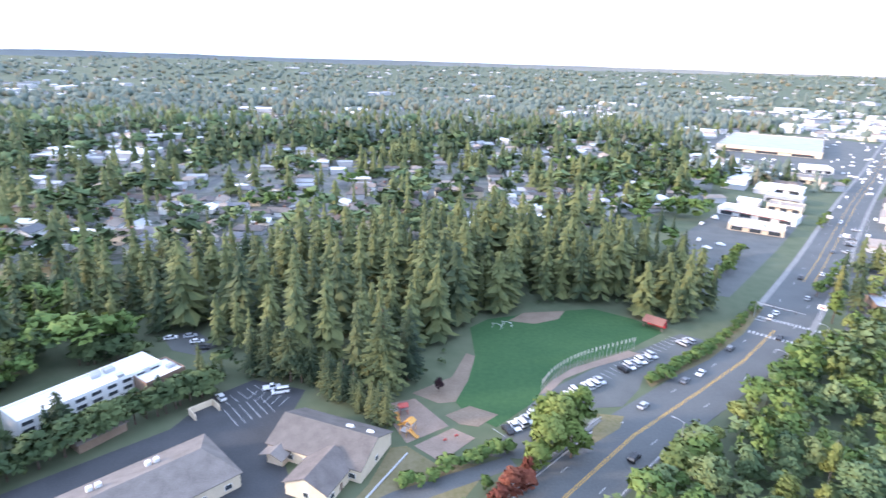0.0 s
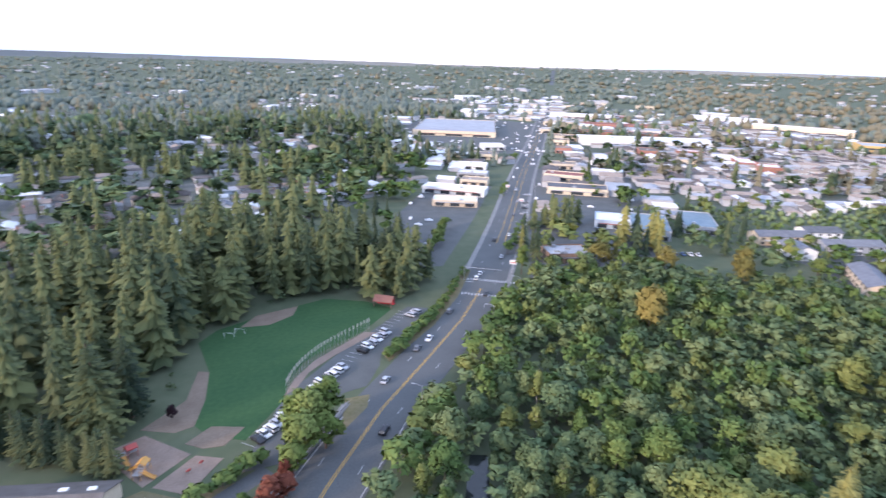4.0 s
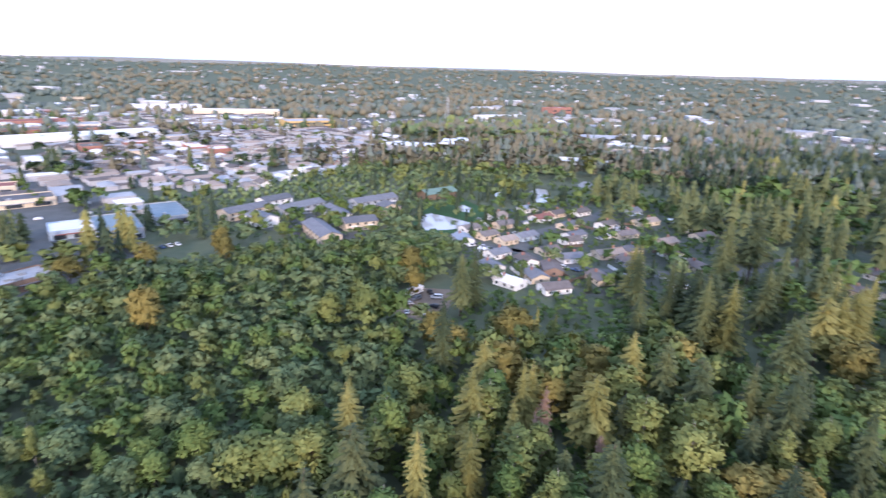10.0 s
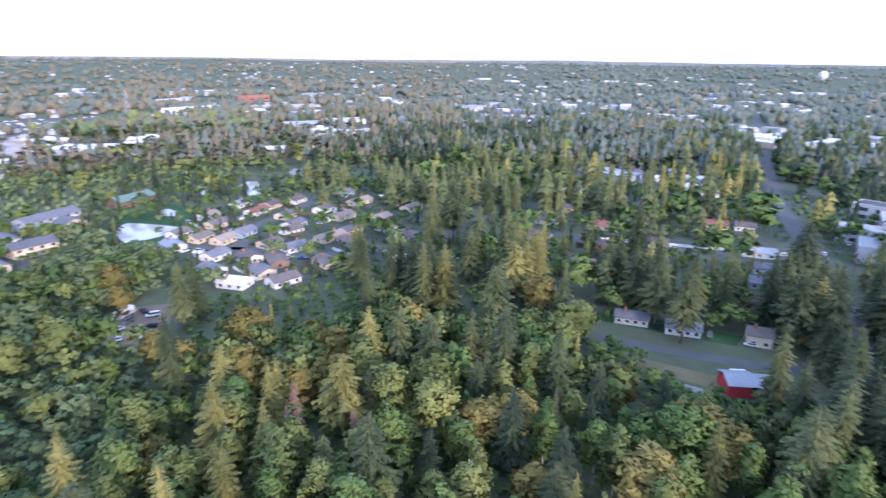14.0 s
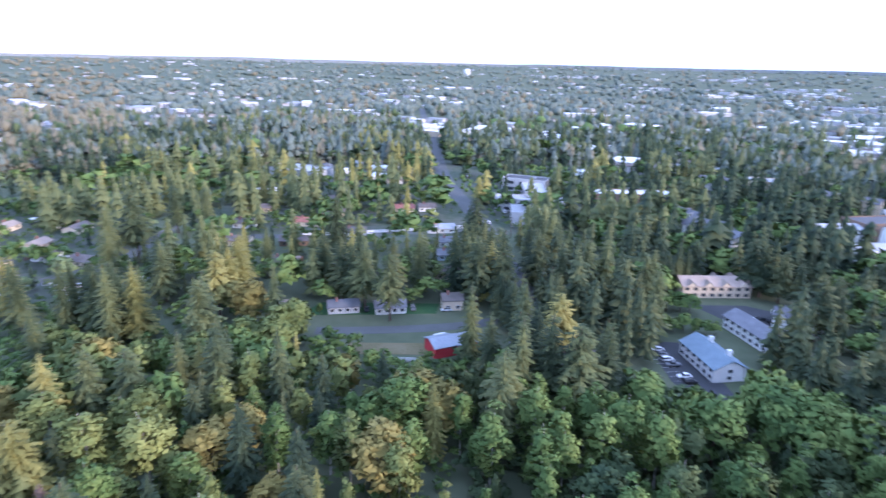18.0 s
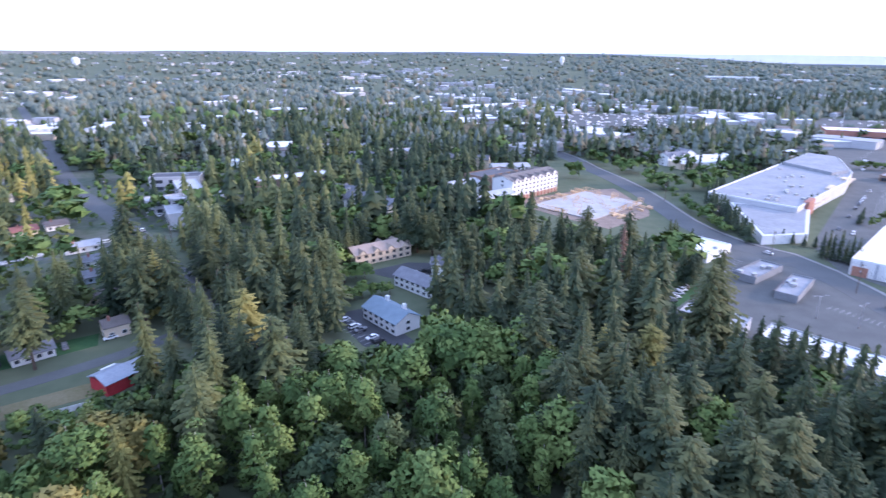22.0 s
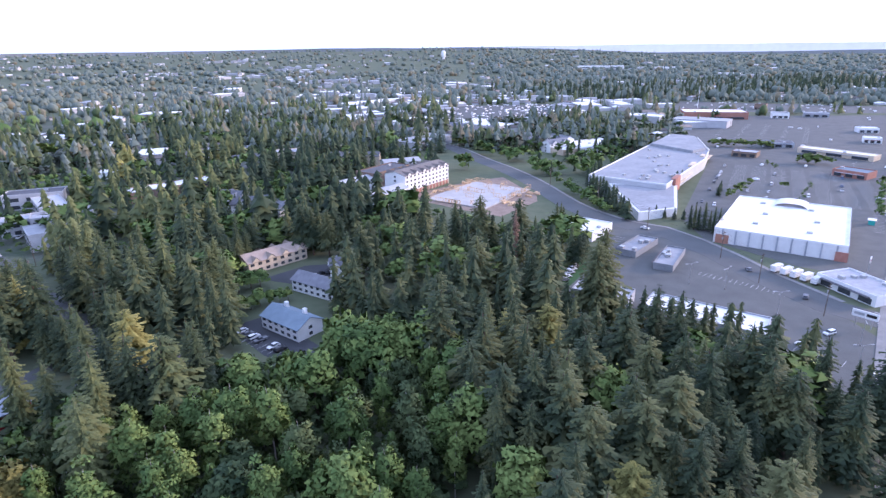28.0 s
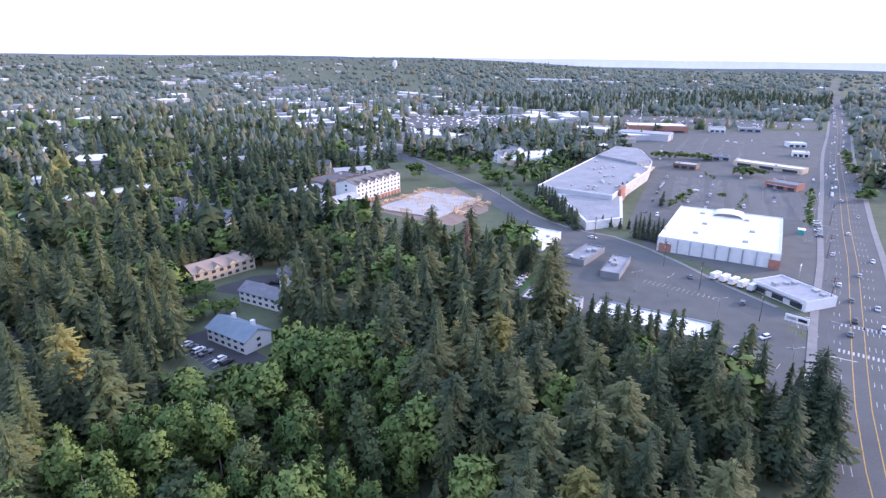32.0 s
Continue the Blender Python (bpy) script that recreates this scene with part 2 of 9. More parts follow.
LIME = foliage("fresh_green_leaves", (0.074, 0.112, 0.027), (0.119, 0.167, 0.039), (0.181, 0.220, 0.060))
RUST = foliage("red_brown_leaves", (0.1, 0.035, 0.025), (0.17, 0.055, 0.035), (0.24, 0.09, 0.05))
PLUM = foliage("dark_plum_leaves", (0.022, 0.012, 0.016), (0.04, 0.02, 0.024), (0.06, 0.03, 0.035))
# Far foliage: aerial haze is mixed into these base colours, one cool, one warm.
HAZEWOOD = foliage("hazy_far_woodland", (0.11, 0.14, 0.115), (0.14, 0.168, 0.134), (0.175, 0.192, 0.146), tree=60.0, leaf=0.12)
HAZEWARM = foliage("warm_hazy_far_woodland", (0.135, 0.13, 0.085), (0.175, 0.158, 0.1), (0.215, 0.19, 0.118), tree=60.0, leaf=0.12)
DEAD = foliage("dead_needles", (0.13, 0.085, 0.06), (0.2, 0.13, 0.09), (0.26, 0.17, 0.12))

# ---------------------------------------------------------------- building blocks
class Shape:
    """Collects corners and faces of one part."""

    def __init__(self):
        self.v, self.f = [], []

    def add(self, verts, faces):
        n = len(self.v)
        self.v += [tuple(p) for p in verts]
        self.f += [tuple(i + n for i in q) for q in faces]
        return self

    def box(self, x, y, z, sx, sy, sz, yaw=0.0, taper=1.0):
        """A box standing on (x, y, z)."""
        c, s = math.cos(yaw), math.sin(yaw)
        vs = []
        for k, t in ((0, 1.0), (sz, taper)):
            for a, b in ((-1, -1), (1, -1), (1, 1), (-1, 1)):
                u, w = a * sx / 2 * t, b * sy / 2 * t
                vs.append((x + u * c - w * s, y + u * s + w * c, z + k))
        return self.add(vs, [(3, 2, 1, 0), (4, 5, 6, 7), (0, 1, 5, 4), (1, 2, 6, 5), (2, 3, 7, 6), (3, 0, 4, 7)])

    def tube(self, pts, radii, n=7):
        """A round bar along points."""
        vs, fs = [], []
        for i, (p, r) in enumerate(zip(pts, radii)):
            a = Vector(pts[max(i - 1, 0)])
            b = Vector(pts[min(i + 1, len(pts) - 1)])
            d = (b - a).normalized()
            u = d.orthogonal().normalized()
            w = d.cross(u)
            for k in range(n):
                q = 2 * math.pi * k / n
                vs.append(Vector(p) + (u * math.cos(q) + w * math.sin(q)) * r)
        for i in range(len(pts) - 1):
            for k in range(n):
                fs.append((i * n + k, i * n + (k + 1) % n, (i + 1) * n + (k + 1) % n, (i + 1) * n + k))
        fs += [tuple(range(n - 1, -1, -1)), tuple(range((len(pts) - 1) * n, len(pts) * n))]
        return self.add(vs, fs)

    def prism(self, poly, z0, z1):
        n = len(poly)
        area = sum(poly[i][0] * poly[(i + 1) % n][1] - poly[(i + 1) % n][0] * poly[i][1] for i in range(n))
        if area < 0:
            poly = poly[::-1]
        vs = [(x, y, z0) for x, y in poly] + [(x, y, z1) for x, y in poly]
        return self.add(vs, [tuple(range(n - 1, -1, -1)), tuple(range(n, 2 * n))] + [(i, (i + 1) % n, n + (i + 1) % n, n + i) for i in range(n)])

    def gable(self, w, d, z, rise, over=0.5, thick=0.22, hip=0.0):
        """A pitched roof over a w x d plan, its ridge along x; hip: how far the ridge ends draw in."""
        a, b = w / 2 + over, d / 2 + over
        r = a - hip
        for s in (0, 1):
            dz = -thick * (1 - s)
            self.v += [(-a, -b, z + dz), (a, -b, z + dz), (a, b, z + dz), (-a, b, z + dz), (-r, 0, z + rise + dz), (r, 0, z + rise + dz)]
        n = len(self.v) - 12
        top = [(0, 1, 5, 4), (2, 3, 4, 5), (1, 2, 5), (3, 0, 4)] if hip else [(0, 1, 5, 4), (2, 3, 4, 5)]
        self.f += [tuple(n + 6 + i for i in q) for q in top] + [tuple(n + i for i in q[::-1]) for q in top]
        rim = ((0, 1), (1, 2), (2, 3), (3, 0)) if hip else ((0, 1), (1, 5), (5, 2), (2, 3), (3, 4), (4, 0))
        self.f += [(n + i, n + j, n + 6 + j, n + 6 + i) for i, j in rim]
        return self

    def mesh(self, name):
        me = bpy.data.meshes.new(name)
        me.from_pydata(self.v, [], self.f)
        return me


def part(name, shape, mat, parent=None, label="", at=None):
    """One mesh object, under its thing if one is given."""
    me = shape.mesh(name) if isinstance(shape, Shape) else shape
    if mat and not me.materials:
        me.materials.append(mat)
    ob = new(name, me)
    if parent:
        ob.parent = parent
    if at:
        ob.matrix_basis = at
    if label:
        ob["label"] = label
    return ob


def thing(name, m, label, category, group=""):
    ob = new(name)
    ob.matrix_basis = m
    return tagged(ob, label, category, group)


def hill(x, y):
    """Height of the land: level round the centre, low rolling ridges far out."""
    r = math.hypot(x, y)
    s = min(max((r - 1500) / 3000, 0), 1)
    s = s * s * (3 - 2 * s)
    az = math.degrees(math.atan2(x, y)) % 360
    low = 14 if az > 320 or az < 25 else 0
    sound = min(max((az - 188) / 14, 0), 1) * (az < 300)      # the land falls away to the water in the south-west
    return s * ((66 - low) * (1 - 0.8 * sound) + (1 - sound) * 16 * noise.noise((x / 900, y / 900, 0.3)) + 6 * noise.noise((x / 260, y / 260, 4)))


def sheet(name, poly, z, mat, label="", category="", kind="structure", thick=0.0):
    """A flat piece of ground, as a slab whose top lies at z."""
    ob = part(name, Shape().prism(poly, z - 0.6, z), mat)
    return tagged(ob, label, category or name.replace("_", " "), "", kind)


def offset_line(pts, d):
    """A line beside a line of points, at d metres to its left."""
    out = []
    for i, p in enumerate(pts):
        a, b = pts[max(i - 1, 0)], pts[min(i + 1, len(pts) - 1)]
        t = Vector((b[0] - a[0], b[1] - a[1])).normalized()
        out.append((p[0] - t.y * d, p[1] + t.x * d))
    return out


def strip(shape, pts, d0, d1, z, thick=0.3):
    """A band between two offsets of a line."""
    a, b = offset_line(pts, d0), offset_line(pts, d1)
    n = len(pts)
    def zz(p):
        return z + hill(*p)
    vs = [(*p, zz(p)) for p in a] + [(*p, zz(p)) for p in b] + [(*p, zz(p) - thick) for p in a] + [(*p, zz(p) - thick) for p in b]
    fs = []
    for i in range(n - 1):
        fs += [(i, n + i, n + i + 1, i + 1), (i, i + 1, 2 * n + i + 1, 2 * n + i), (n + i + 1, n + i, 3 * n + i, 3 * n + i + 1)]
    return shape.add([(v) for v in vs], [q[::-1] for q in fs] if d1 > d0 else fs)


def resample(pts, step):
    """Points at even steps along a smooth curve through pts."""
    P = [Vector(p) for p in pts]
    out = []
    for i in range(len(P) - 1):
        p0, p1, p2, p3 = P[max(i - 1, 0)], P[i], P[i + 1], P[min(i + 2, len(P) - 1)]
        n = max(int((p2 - p1).length / step), 1)
        for k in range(n):
            t = k / n
            out.append(tuple(0.5 * ((2 * p1) + (p2 - p0) * t + (2 * p0 - 5 * p1 + 4 * p2 - p3) * t * t + (3 * p1 - p0 - 3 * p2 + p3) * t ** 3)))
    out.append(tuple(P[-1]))
    return out


def inside(x, y, poly):
    hit, n = False, len(poly)
    for i in range(n):
        (ax, ay), (bx, by) = poly[i], poly[i - 1]
        if (ay > y) != (by > y) and x < (bx - ax) * (y - ay) / (by - ay) + ax:
            hit = not hit
    return hit


def near_line(x, y, pts, d):
    for (ax, ay), (bx, by) in zip(pts, pts[1:]):
        ux, uy = bx - ax, by - ay
        t = min(max(((x - ax) * ux + (y - ay) * uy) / (ux * ux + uy * uy), 0), 1)
        if (x - ax - ux * t) ** 2 + (y - ay - uy * t) ** 2 < d * d:
            return True
    return False


KEEP_CLEAR = []      # plots and paving on which no tree stands: polygons
LINES = []           # roads: points and half width
ROAD_BOX = []        # their bounds


def free(x, y, pad=0.0):
    for (x0, y0, x1, y1), poly in KEEP_CLEAR:
        if x0 - pad < x < x1 + pad and y0 - pad < y < y1 + pad and (pad == 0 or True) and inside(x, y, poly):
            return False
    for k in range(len(ROAD_BOX), len(LINES)):
        pts, w = LINES[k]
        ROAD_BOX.append((min(p[0] for p in pts) - w, min(p[1] for p in pts) - w, max(p[0] for p in pts) + w, max(p[1] for p in pts) + w))
    for (x0, y0, x1, y1), (pts, w) in zip(ROAD_BOX, LINES):
        if x0 - pad < x < x1 + pad and y0 - pad < y < y1 + pad and near_line(x, y, pts, w + pad):
            return False
    return True


def claim(poly):
    KEEP_CLEAR.append(((min(p[0] for p in poly), min(p[1] for p in poly), max(p[0] for p in poly), max(p[1] for p in poly)), poly))


def claim_box(x, y, w, d, yaw, pad=2.0):
    c, s = math.cos(yaw), math.sin(yaw)
    a, b = w / 2 + pad, d / 2 + pad
    claim([(x + u * c - v * s, y + u * s + v * c) for u, v in ((-a, -b), (a, -b), (a, b), (-a, b))])

# ---------------------------------------------------------------- land, roads and paving
land = Shape()
RINGS = [0, 60, 130, 220, 340, 500, 700, 950, 1250, 1500, 1800, 2150, 2500, 2850, 3200, 3550, 3900, 4250, 4550, 4800]
SECT = 96
land.v.append((0, 0, 0))
for r in RINGS[1:]:
    for k in range(SECT):
        q = 2 * math.pi * k / SECT
        x, y = r * math.cos(q), r * math.sin(q)
        land.v.append((x, y, hill(x, y)))
land.f += [(0, 1 + k, 1 + (k + 1) % SECT) for k in range(SECT)]
for i in range(len(RINGS) - 2):
    for k in range(SECT):
        a, b = 1 + i * SECT, 1 + (i + 1) * SECT
        land.f.append((a + k, b + k, b + (k + 1) % SECT, a + (k + 1) % SECT))
tagged(part("ground", land, GROUND), "dark green and brown ground of woods, yards and grass", "ground", "", "structure")

HIGHWAY = resample([(-2150, -2720), (-1380, -1735), (-700, -858), (-466, -563), (-347, -407), (-276, -315), (-222, -243), (-185, -197), (-150, -152), (-116, -106),
                    (-62, -20), (-8, 62), (30, 110), (53, 134), (80, 157), (104, 178), (128, 203), (194, 283), (311, 432), (535, 710), (1220, 1580), (2450, 3150)], 24)
SIDE = resample([(-172, -176), (-159, -184), (-147, -199), (-139, -224), (-133, -254), (-127, -276), (-118, -296), (-106, -305), (-97, -317), (-88, -335), (-82, -353), (-78, -372), (-68, -423), (-53, -471), (-38, -509), (-19, -566), (10, -620), (60, -700)], 14)
HILLROAD = resample([(112, -175), (119, -183), (157, -214), (207, -258), (250, -292), (334, -356), (463, -475), (620, -620), (900, -880)], 16)
LANE = resample([(166, -109), (154, -122), (140, -139), (128, -158), (119, -182)], 8)
COURT = resample([(316, 52), (303, 20), (284, -18), (288, -52), (300, -92), (340, -130)], 10)
COURT2 = resample([(303, 20), (345, 12), (390, -20), (440, -40)], 10)
CROSS = resample([(-20, 560), (128, 214), (142, 206)], 20)
BACKST = resample([(206, -262), (226, -240), (250, -204), (272, -172), (296, -146)], 12)
for name, pts, half, mat, text in (
        ("road_highway", HIGHWAY, 9.6, ASPHALT, "wide grey asphalt highway with five lanes"),
        ("road_side", SIDE, 7.5, ASPHALT, "grey asphalt side road beside the shopping centre"),
        ("road_hill", HILLROAD, 6.0, ASPHALT, "straight grey asphalt road between tall conifers"),
        ("road_lane", LANE, 3.0, OLDASPH, "short grey residential lane in front of small houses"),
        ("road_court", COURT, 4.2, OLDASPH, "grey residential street among small houses"),
        ("road_court_branch", COURT2, 4.0, OLDASPH, "grey residential street among small houses"),
        ("road_back", BACKST, 4.0, OLDASPH, "narrow grey residential street")):
    z = {"road_highway": 0.08, "road_side": 0.06, "road_hill": 0.05}.get(name, 0.04)
    if name == "road_highway":
        sh = Shape()
        k = next(i for i, p in enumerate(HIGHWAY) if p[1] > -20)
        strip(sh, HIGHWAY[:k + 1], -12.0, 12.0, z)
        strip(sh, HIGHWAY[k:], -9.6, 9.6, z)
    else:
        sh = strip(Shape(), pts, -half, half, z)
    tagged(part(name, sh, mat), text, "road", "", "structure")
    LINES.append((pts, half + 1.0))

# raised pavements with a kerb along the highway
for name, pts, d0, d1 in (("pavement_west", [p for p in HIGHWAY if -900 < p[1] < -60], 12.0, 15.0), ("pavement_east", [p for p in HIGHWAY if -900 < p[1] < -60], -15.0, -12.0),
                          ("pavement_north", [p for p in HIGHWAY if 60 < p[1] < 150], 9.6, 11.6), ("pavement_north_far", [p for p in HIGHWAY if 205 < p[1] < 900], 9.6, 12.0),
                          ("pavement_east_far", [p for p in HIGHWAY if 160 < p[1] < 900], -12.0, -9.6), ("pavement_side", SIDE[2:], -9.6, -7.5)):
    tagged(part(name, strip(Shape(), pts, d0, d1, 0.2, 0.4), CONCRETE), "pale concrete pavement with a raised kerb", "pavement", "", "structure")

# painted lines
near_hw = [p for p in HIGHWAY if -1000 < p[1] < 1200]
lines = Shape()
for d in (-0.35, 0.2):
    strip(lines, [p for p in near_hw if p[1] > 20 and p[1] < 215], d, d + 0.22, 0.10, 0.01)
for d in (-2.1, 1.9):
    strip(lines, [p for p in near_hw if p[1] < -20 and not -235 < p[1] < -160], d, d + 0.24, 0.10, 0.01)
    strip(lines, [p for p in near_hw if p[1] > 240 and p[1] < 1200], d, d + 0.3, 0.10, 0.01)
tagged(part("centre_lines", lines, YELLOWLINE), "yellow painted centre lines on the highway", "road marking", "", "structure")
white = Shape()
for d in (-8.9, 8.7):
    strip(white, [p for p in near_hw if 20 < p[1] < 150], d, d + 0.25, 0.10, 0.01)
fine = resample(near_hw, 6)
for d in (-7.0, -5.2, 3.4, 5.2, 7.0):
    for i in range(0, len(fine) - 2, 2):
        if fine[i][1] < -40 or (40 < fine[i][1] < 500 and d in (-5.2, 5.2) and i % 4 == 0):
            a, b = Vector(fine[i]), Vector(fine[i + 1])
            strip(white, [tuple(a), tuple(a + (b - a) * 0.5)], d, d + 0.16, 0.10, 0.01)


def crosswalk(p, q, bars, length):
    """Zebra bars between two kerb points."""
    p, q = Vector(p), Vector(q)
    u = (q - p).normalized()
    yaw = math.atan2(u.y, u.x)
    for i in range(bars):
        c = p + (q - p) * ((i + 0.5) / bars)
        white.box(c.x, c.y, 0.09, 0.55, length, 0.012, yaw)


crosswalk((-169, -185), (-190, -168), 20, 3.0)
crosswalk((-153, -166), (-174, -148), 20, 3.0)
crosswalk((-162, -192), (-152, -176), 11, 3.0)
crosswalk((127, 217), (148, 201), 20, 2.6)
crosswalk((116, 203), (136, 187), 18, 2.6)
for c, w in (((-150, -160), 9), ((137, 192), 9), ((125, 214), 9)):
    white.box(c[0], c[1], 0.09, w, 0.5, 0.012, math.atan2(0.6, -0.8))
tagged(part("road_paint", white, WHITELINE), "white lane lines, stop lines and crosswalk bars", "road marking", "", "structure")


def lot(name, poly, mat, label, z=0.03, category="parking lot"):
    if name not in ("lot_shops", "lot_flats"):
        claim(poly)
    return sheet(name, poly, z, mat, label, category)


LOT_SCHOOL = [(-66, 147), (-57, 157), (-40, 152), (-42, 128), (-32, 108), (-37, 98), (-60, 76), (-106, 78), (-99, 104), (-71, 131)]
LOT_PARK = [(10, 124), (21, 136), (29, 152), (52, 171), (90, 198), (99, 192), (84, 179), (66, 166), (62, 158), (54, 148), (46, 147), (36, 138), (22, 123)]
LOT_SOUTH = [(-132, -134), (-111, -142), (-108, -172), (-84, -196), (-50, -208), (-54, -222), (-66, -240), (-92, -302), (-114, -318), (-134, -278), (-142, -235), (-146, -204), (-148, -172)]
LOT_MALL = [(-139, -318), (-136, -280), (-160, -240), (-190, -215), (-236, -274), (-300, -362), (-480, -594), (-620, -776), (-400, -800), (-266, -640), (-254, -602), (-232, -489)]
LOT_APT = [(77, -190), (67, -198), (47, -181), (38, -172), (50, -164), (58, -169)]
LOT_TOWN = [(78, -236), (62, -252), (36, -256), (34, -240), (62, -230)]
LOT_FAR = [(-340, -870), (-620, -800), (-680, -880), (-420, -1020)]
LOT_CARS = [(-150, -800), (-60, -720), (20, -780), (-40, -1000), (-230, -1010)]
LOT_NORTH = [(96, 246), (126, 236), (184, 306), (252, 392), (216, 426), (140, 330)]
LOT_NE = [(150, 196), (168, 208), (240, 196), (330, 300), (420, 420), (380, 480), (330, 440), (214, 288)]
LOT_STORE = [(330, 560), (400, 520), (620, 800), (560, 900), (420, 900), (300, 720)]
LOT_EAST = [(860, 340), (960, 200), (1080, 260), (980, 420)]
LOT_YARD = [(206, 62), (236, 62), (238, 42), (200, 40)]
LOT_APE = [(278, 112), (300, 96), (330, 112), (372, 150), (350, 204), (312, 196), (300, 160)]
for name, poly, text in (("lot_school", LOT_SCHOOL, "dark asphalt parking lot round the school buildings"), ("lot_park", LOT_PARK, "grey parking lot along the park lawn"),
                         ("lot_south", LOT_SOUTH, "wide empty asphalt parking lot with faded stalls"), ("lot_mall", LOT_MALL, "very large grey shopping centre parking lot"),
                         ("lot_apartment", LOT_APT, "small asphalt lot in front of the apartment building"), ("lot_townhouse", LOT_TOWN, "small asphalt court between townhouses"),
                         ("lot_far", LOT_FAR, "large grey parking lot beyond the shopping centre"), ("lot_dealers", LOT_CARS, "distant car dealers' asphalt yards"),
                         ("lot_roadside", LOT_NORTH, "grey commercial parking lot beside the highway"), ("lot_shops", LOT_NE, "grey commercial parking lot beside the highway"),
                         ("lot_store", LOT_STORE, "large grey parking lot round the big store"), ("lot_east", LOT_EAST, "distant parking lot beside the yellow store"),
                         ("lot_flats", LOT_APE, "asphalt court between the flats"), ("lot_yard", LOT_YARD, "cluttered vehicle yard in the wood")):
    lot(name, poly, EARTH if name == "lot_yard" else DARKASPH if name in ("lot_school", "lot_apartment", "lot_townhouse") else OLDASPH, text)
stall = Shape()


def stalls(p, q, n, depth, side=1):
    """Painted stall lines along a line from p to q."""
    p, q = Vector(p), Vector(q)
    u = (q - p).normalized()
    v = Vector((-u.y, u.x)) * side
    yaw = math.atan2(v.y, v.x)
    for i in range(n + 1):
        c = p + (q - p) * (i / n) + v * depth / 2
        stall.box(c.x, c.y, 0.035, depth, 0.14, 0.012, yaw)


stalls((-63, 146), (-56, 154), 4, 5, -1)
stalls((-54, 151), (-44, 148), 4, 5, -1)
stalls((-57, 137), (-49, 144), 5, 4.8, 1)
stalls((-57, 137), (-49, 144), 5, 4.8, -1)
stalls((18, 132), (88, 192), 34, 4.6, 1)
stalls((-112, -232), (-142, -202), 20, 4.5, 1)
stalls((-96, -284), (-72, -246), 14, 4.5, -1)
stalls((-128, -150), (-112, -168), 7, 4.8, -1)
stalls((70, -186), (50, -170), 9, 4.8, -1)
for k in range(7):
    a = Vector((-196, -372)) + Vector((-0.55, 0.42)) * (k * 19)
    stalls(a, a + Vector((-52, -94)), 38, 4.8, 1)
    stalls(a, a + Vector((-52, -94)), 38, 4.8, -1)
for k in range(5):
    a = Vector((-300, -620)) + Vector((-0.62, 0.5)) * (k * 26)
    stalls(a, a + Vector((-70, -110)), 40, 5, 1)
stalls((-232, -284), (-262, -326), 16, 4.8, 1)
tagged(part("stall_lines", stall, WHITELINE), "faded white parking stall lines", "road marking", "", "structure")

LAWN_P = [(11, 198), (18, 206), (40, 214), (62, 219), (76, 210), (84, 199), (66, 184), (50, 176), (40, 170), (33, 160), (29, 150), (16, 136), (8, 142), (5, 148), (9, 160), (12, 176)]
claim(LAWN_P)
sheet("lawn_park", LAWN_P, 0.05, LAWN, "smooth green mown park lawn", "lawn")

def place_land_a(name, poly, z, mat, text, cat):
    sheet(name, poly, z, mat, text, cat)
    if name.split("_")[0] in ("play", "sand", "school", "site", "field", "ballfield", "park"):
        claim(poly)


place_land_a('bare_earth_edge', [(-8, 152), (4, 162), (9, 178), (12, 176), (9, 160), (5, 148), (0, 147)], 0.04, EARTH, "bare trodden earth under the wood's edge", 'earth')
place_land_a('bare_earth_patch', [(26, 205), (33, 213), (50, 216), (46, 208), (36, 203)], 0.07, EARTH, 'worn earth patch on the lawn', 'earth')
place_land_a('play_area', [(-17, 145), (-7, 149), (3, 136), (-8, 128)], 0.08, SAND, 'reddish bark playground surface', 'playground')
place_land_a('play_area_small', [(-6, 127), (4, 135), (10, 131), (1, 121)], 0.08, SAND, 'reddish bark playground surface', 'playground')
place_land_a('sand_pad', [(2, 141), (9, 146), (17, 142), (11, 136), (6, 137)], 0.08, EARTH, 'pale sand pad beside the lawn', 'sand')
place_land_a('post_border', [(30, 153), (35, 161), (44, 170), (66, 183), (70, 181), (50, 170), (40, 163), (34, 155)], 0.07, SAND, 'bark border under the row of flag posts', 'border')
place_land_a('park_path', [(-40, 88), (-10, 110), (18, 124), (20, 120), (-8, 105), (-36, 83)], 0.05, ASPHALT, 'grey asphalt drive behind the hedge', 'drive')
place_land_a('school_lawn', [(-12, 126), (-16, 112), (-22, 100), (4, 104), (14, 121), (0, 120), (-8, 127)], 0.04, DRY, 'rough yellowish grass beside the school', 'grass')
place_land_a('verge_island', [(40, 129), (45, 144), (53, 143), (50, 137)], 0.12, DRY, 'dry grass island at the lot entrance', 'verge')
place_land_a('verge_median', [(66, 159), (66, 166), (86, 180), (112, 205), (132, 228), (136, 226), (114, 199), (92, 178)], 0.12, DRY, 'dry planted strip between lot and highway', 'verge')
place_land_a('park_rear_lot', [(-98, 184), (-88, 189), (-76, 178), (-80, 171), (-90, 174)], 0.05, OLDASPH, 'small asphalt lot behind the flats under conifers', 'lot')
place_land_a('field_far', [(-240, 225), (-180, 250), (-166, 226), (-230, 196)], 0.04, DRY, 'dry open field behind the wood', 'field')
place_land_a('lane_lawn', [(130, -132), (150, -112), (144, -106), (122, -128)], 0.04, DRY, 'rough lawn beside the lane', 'grass')
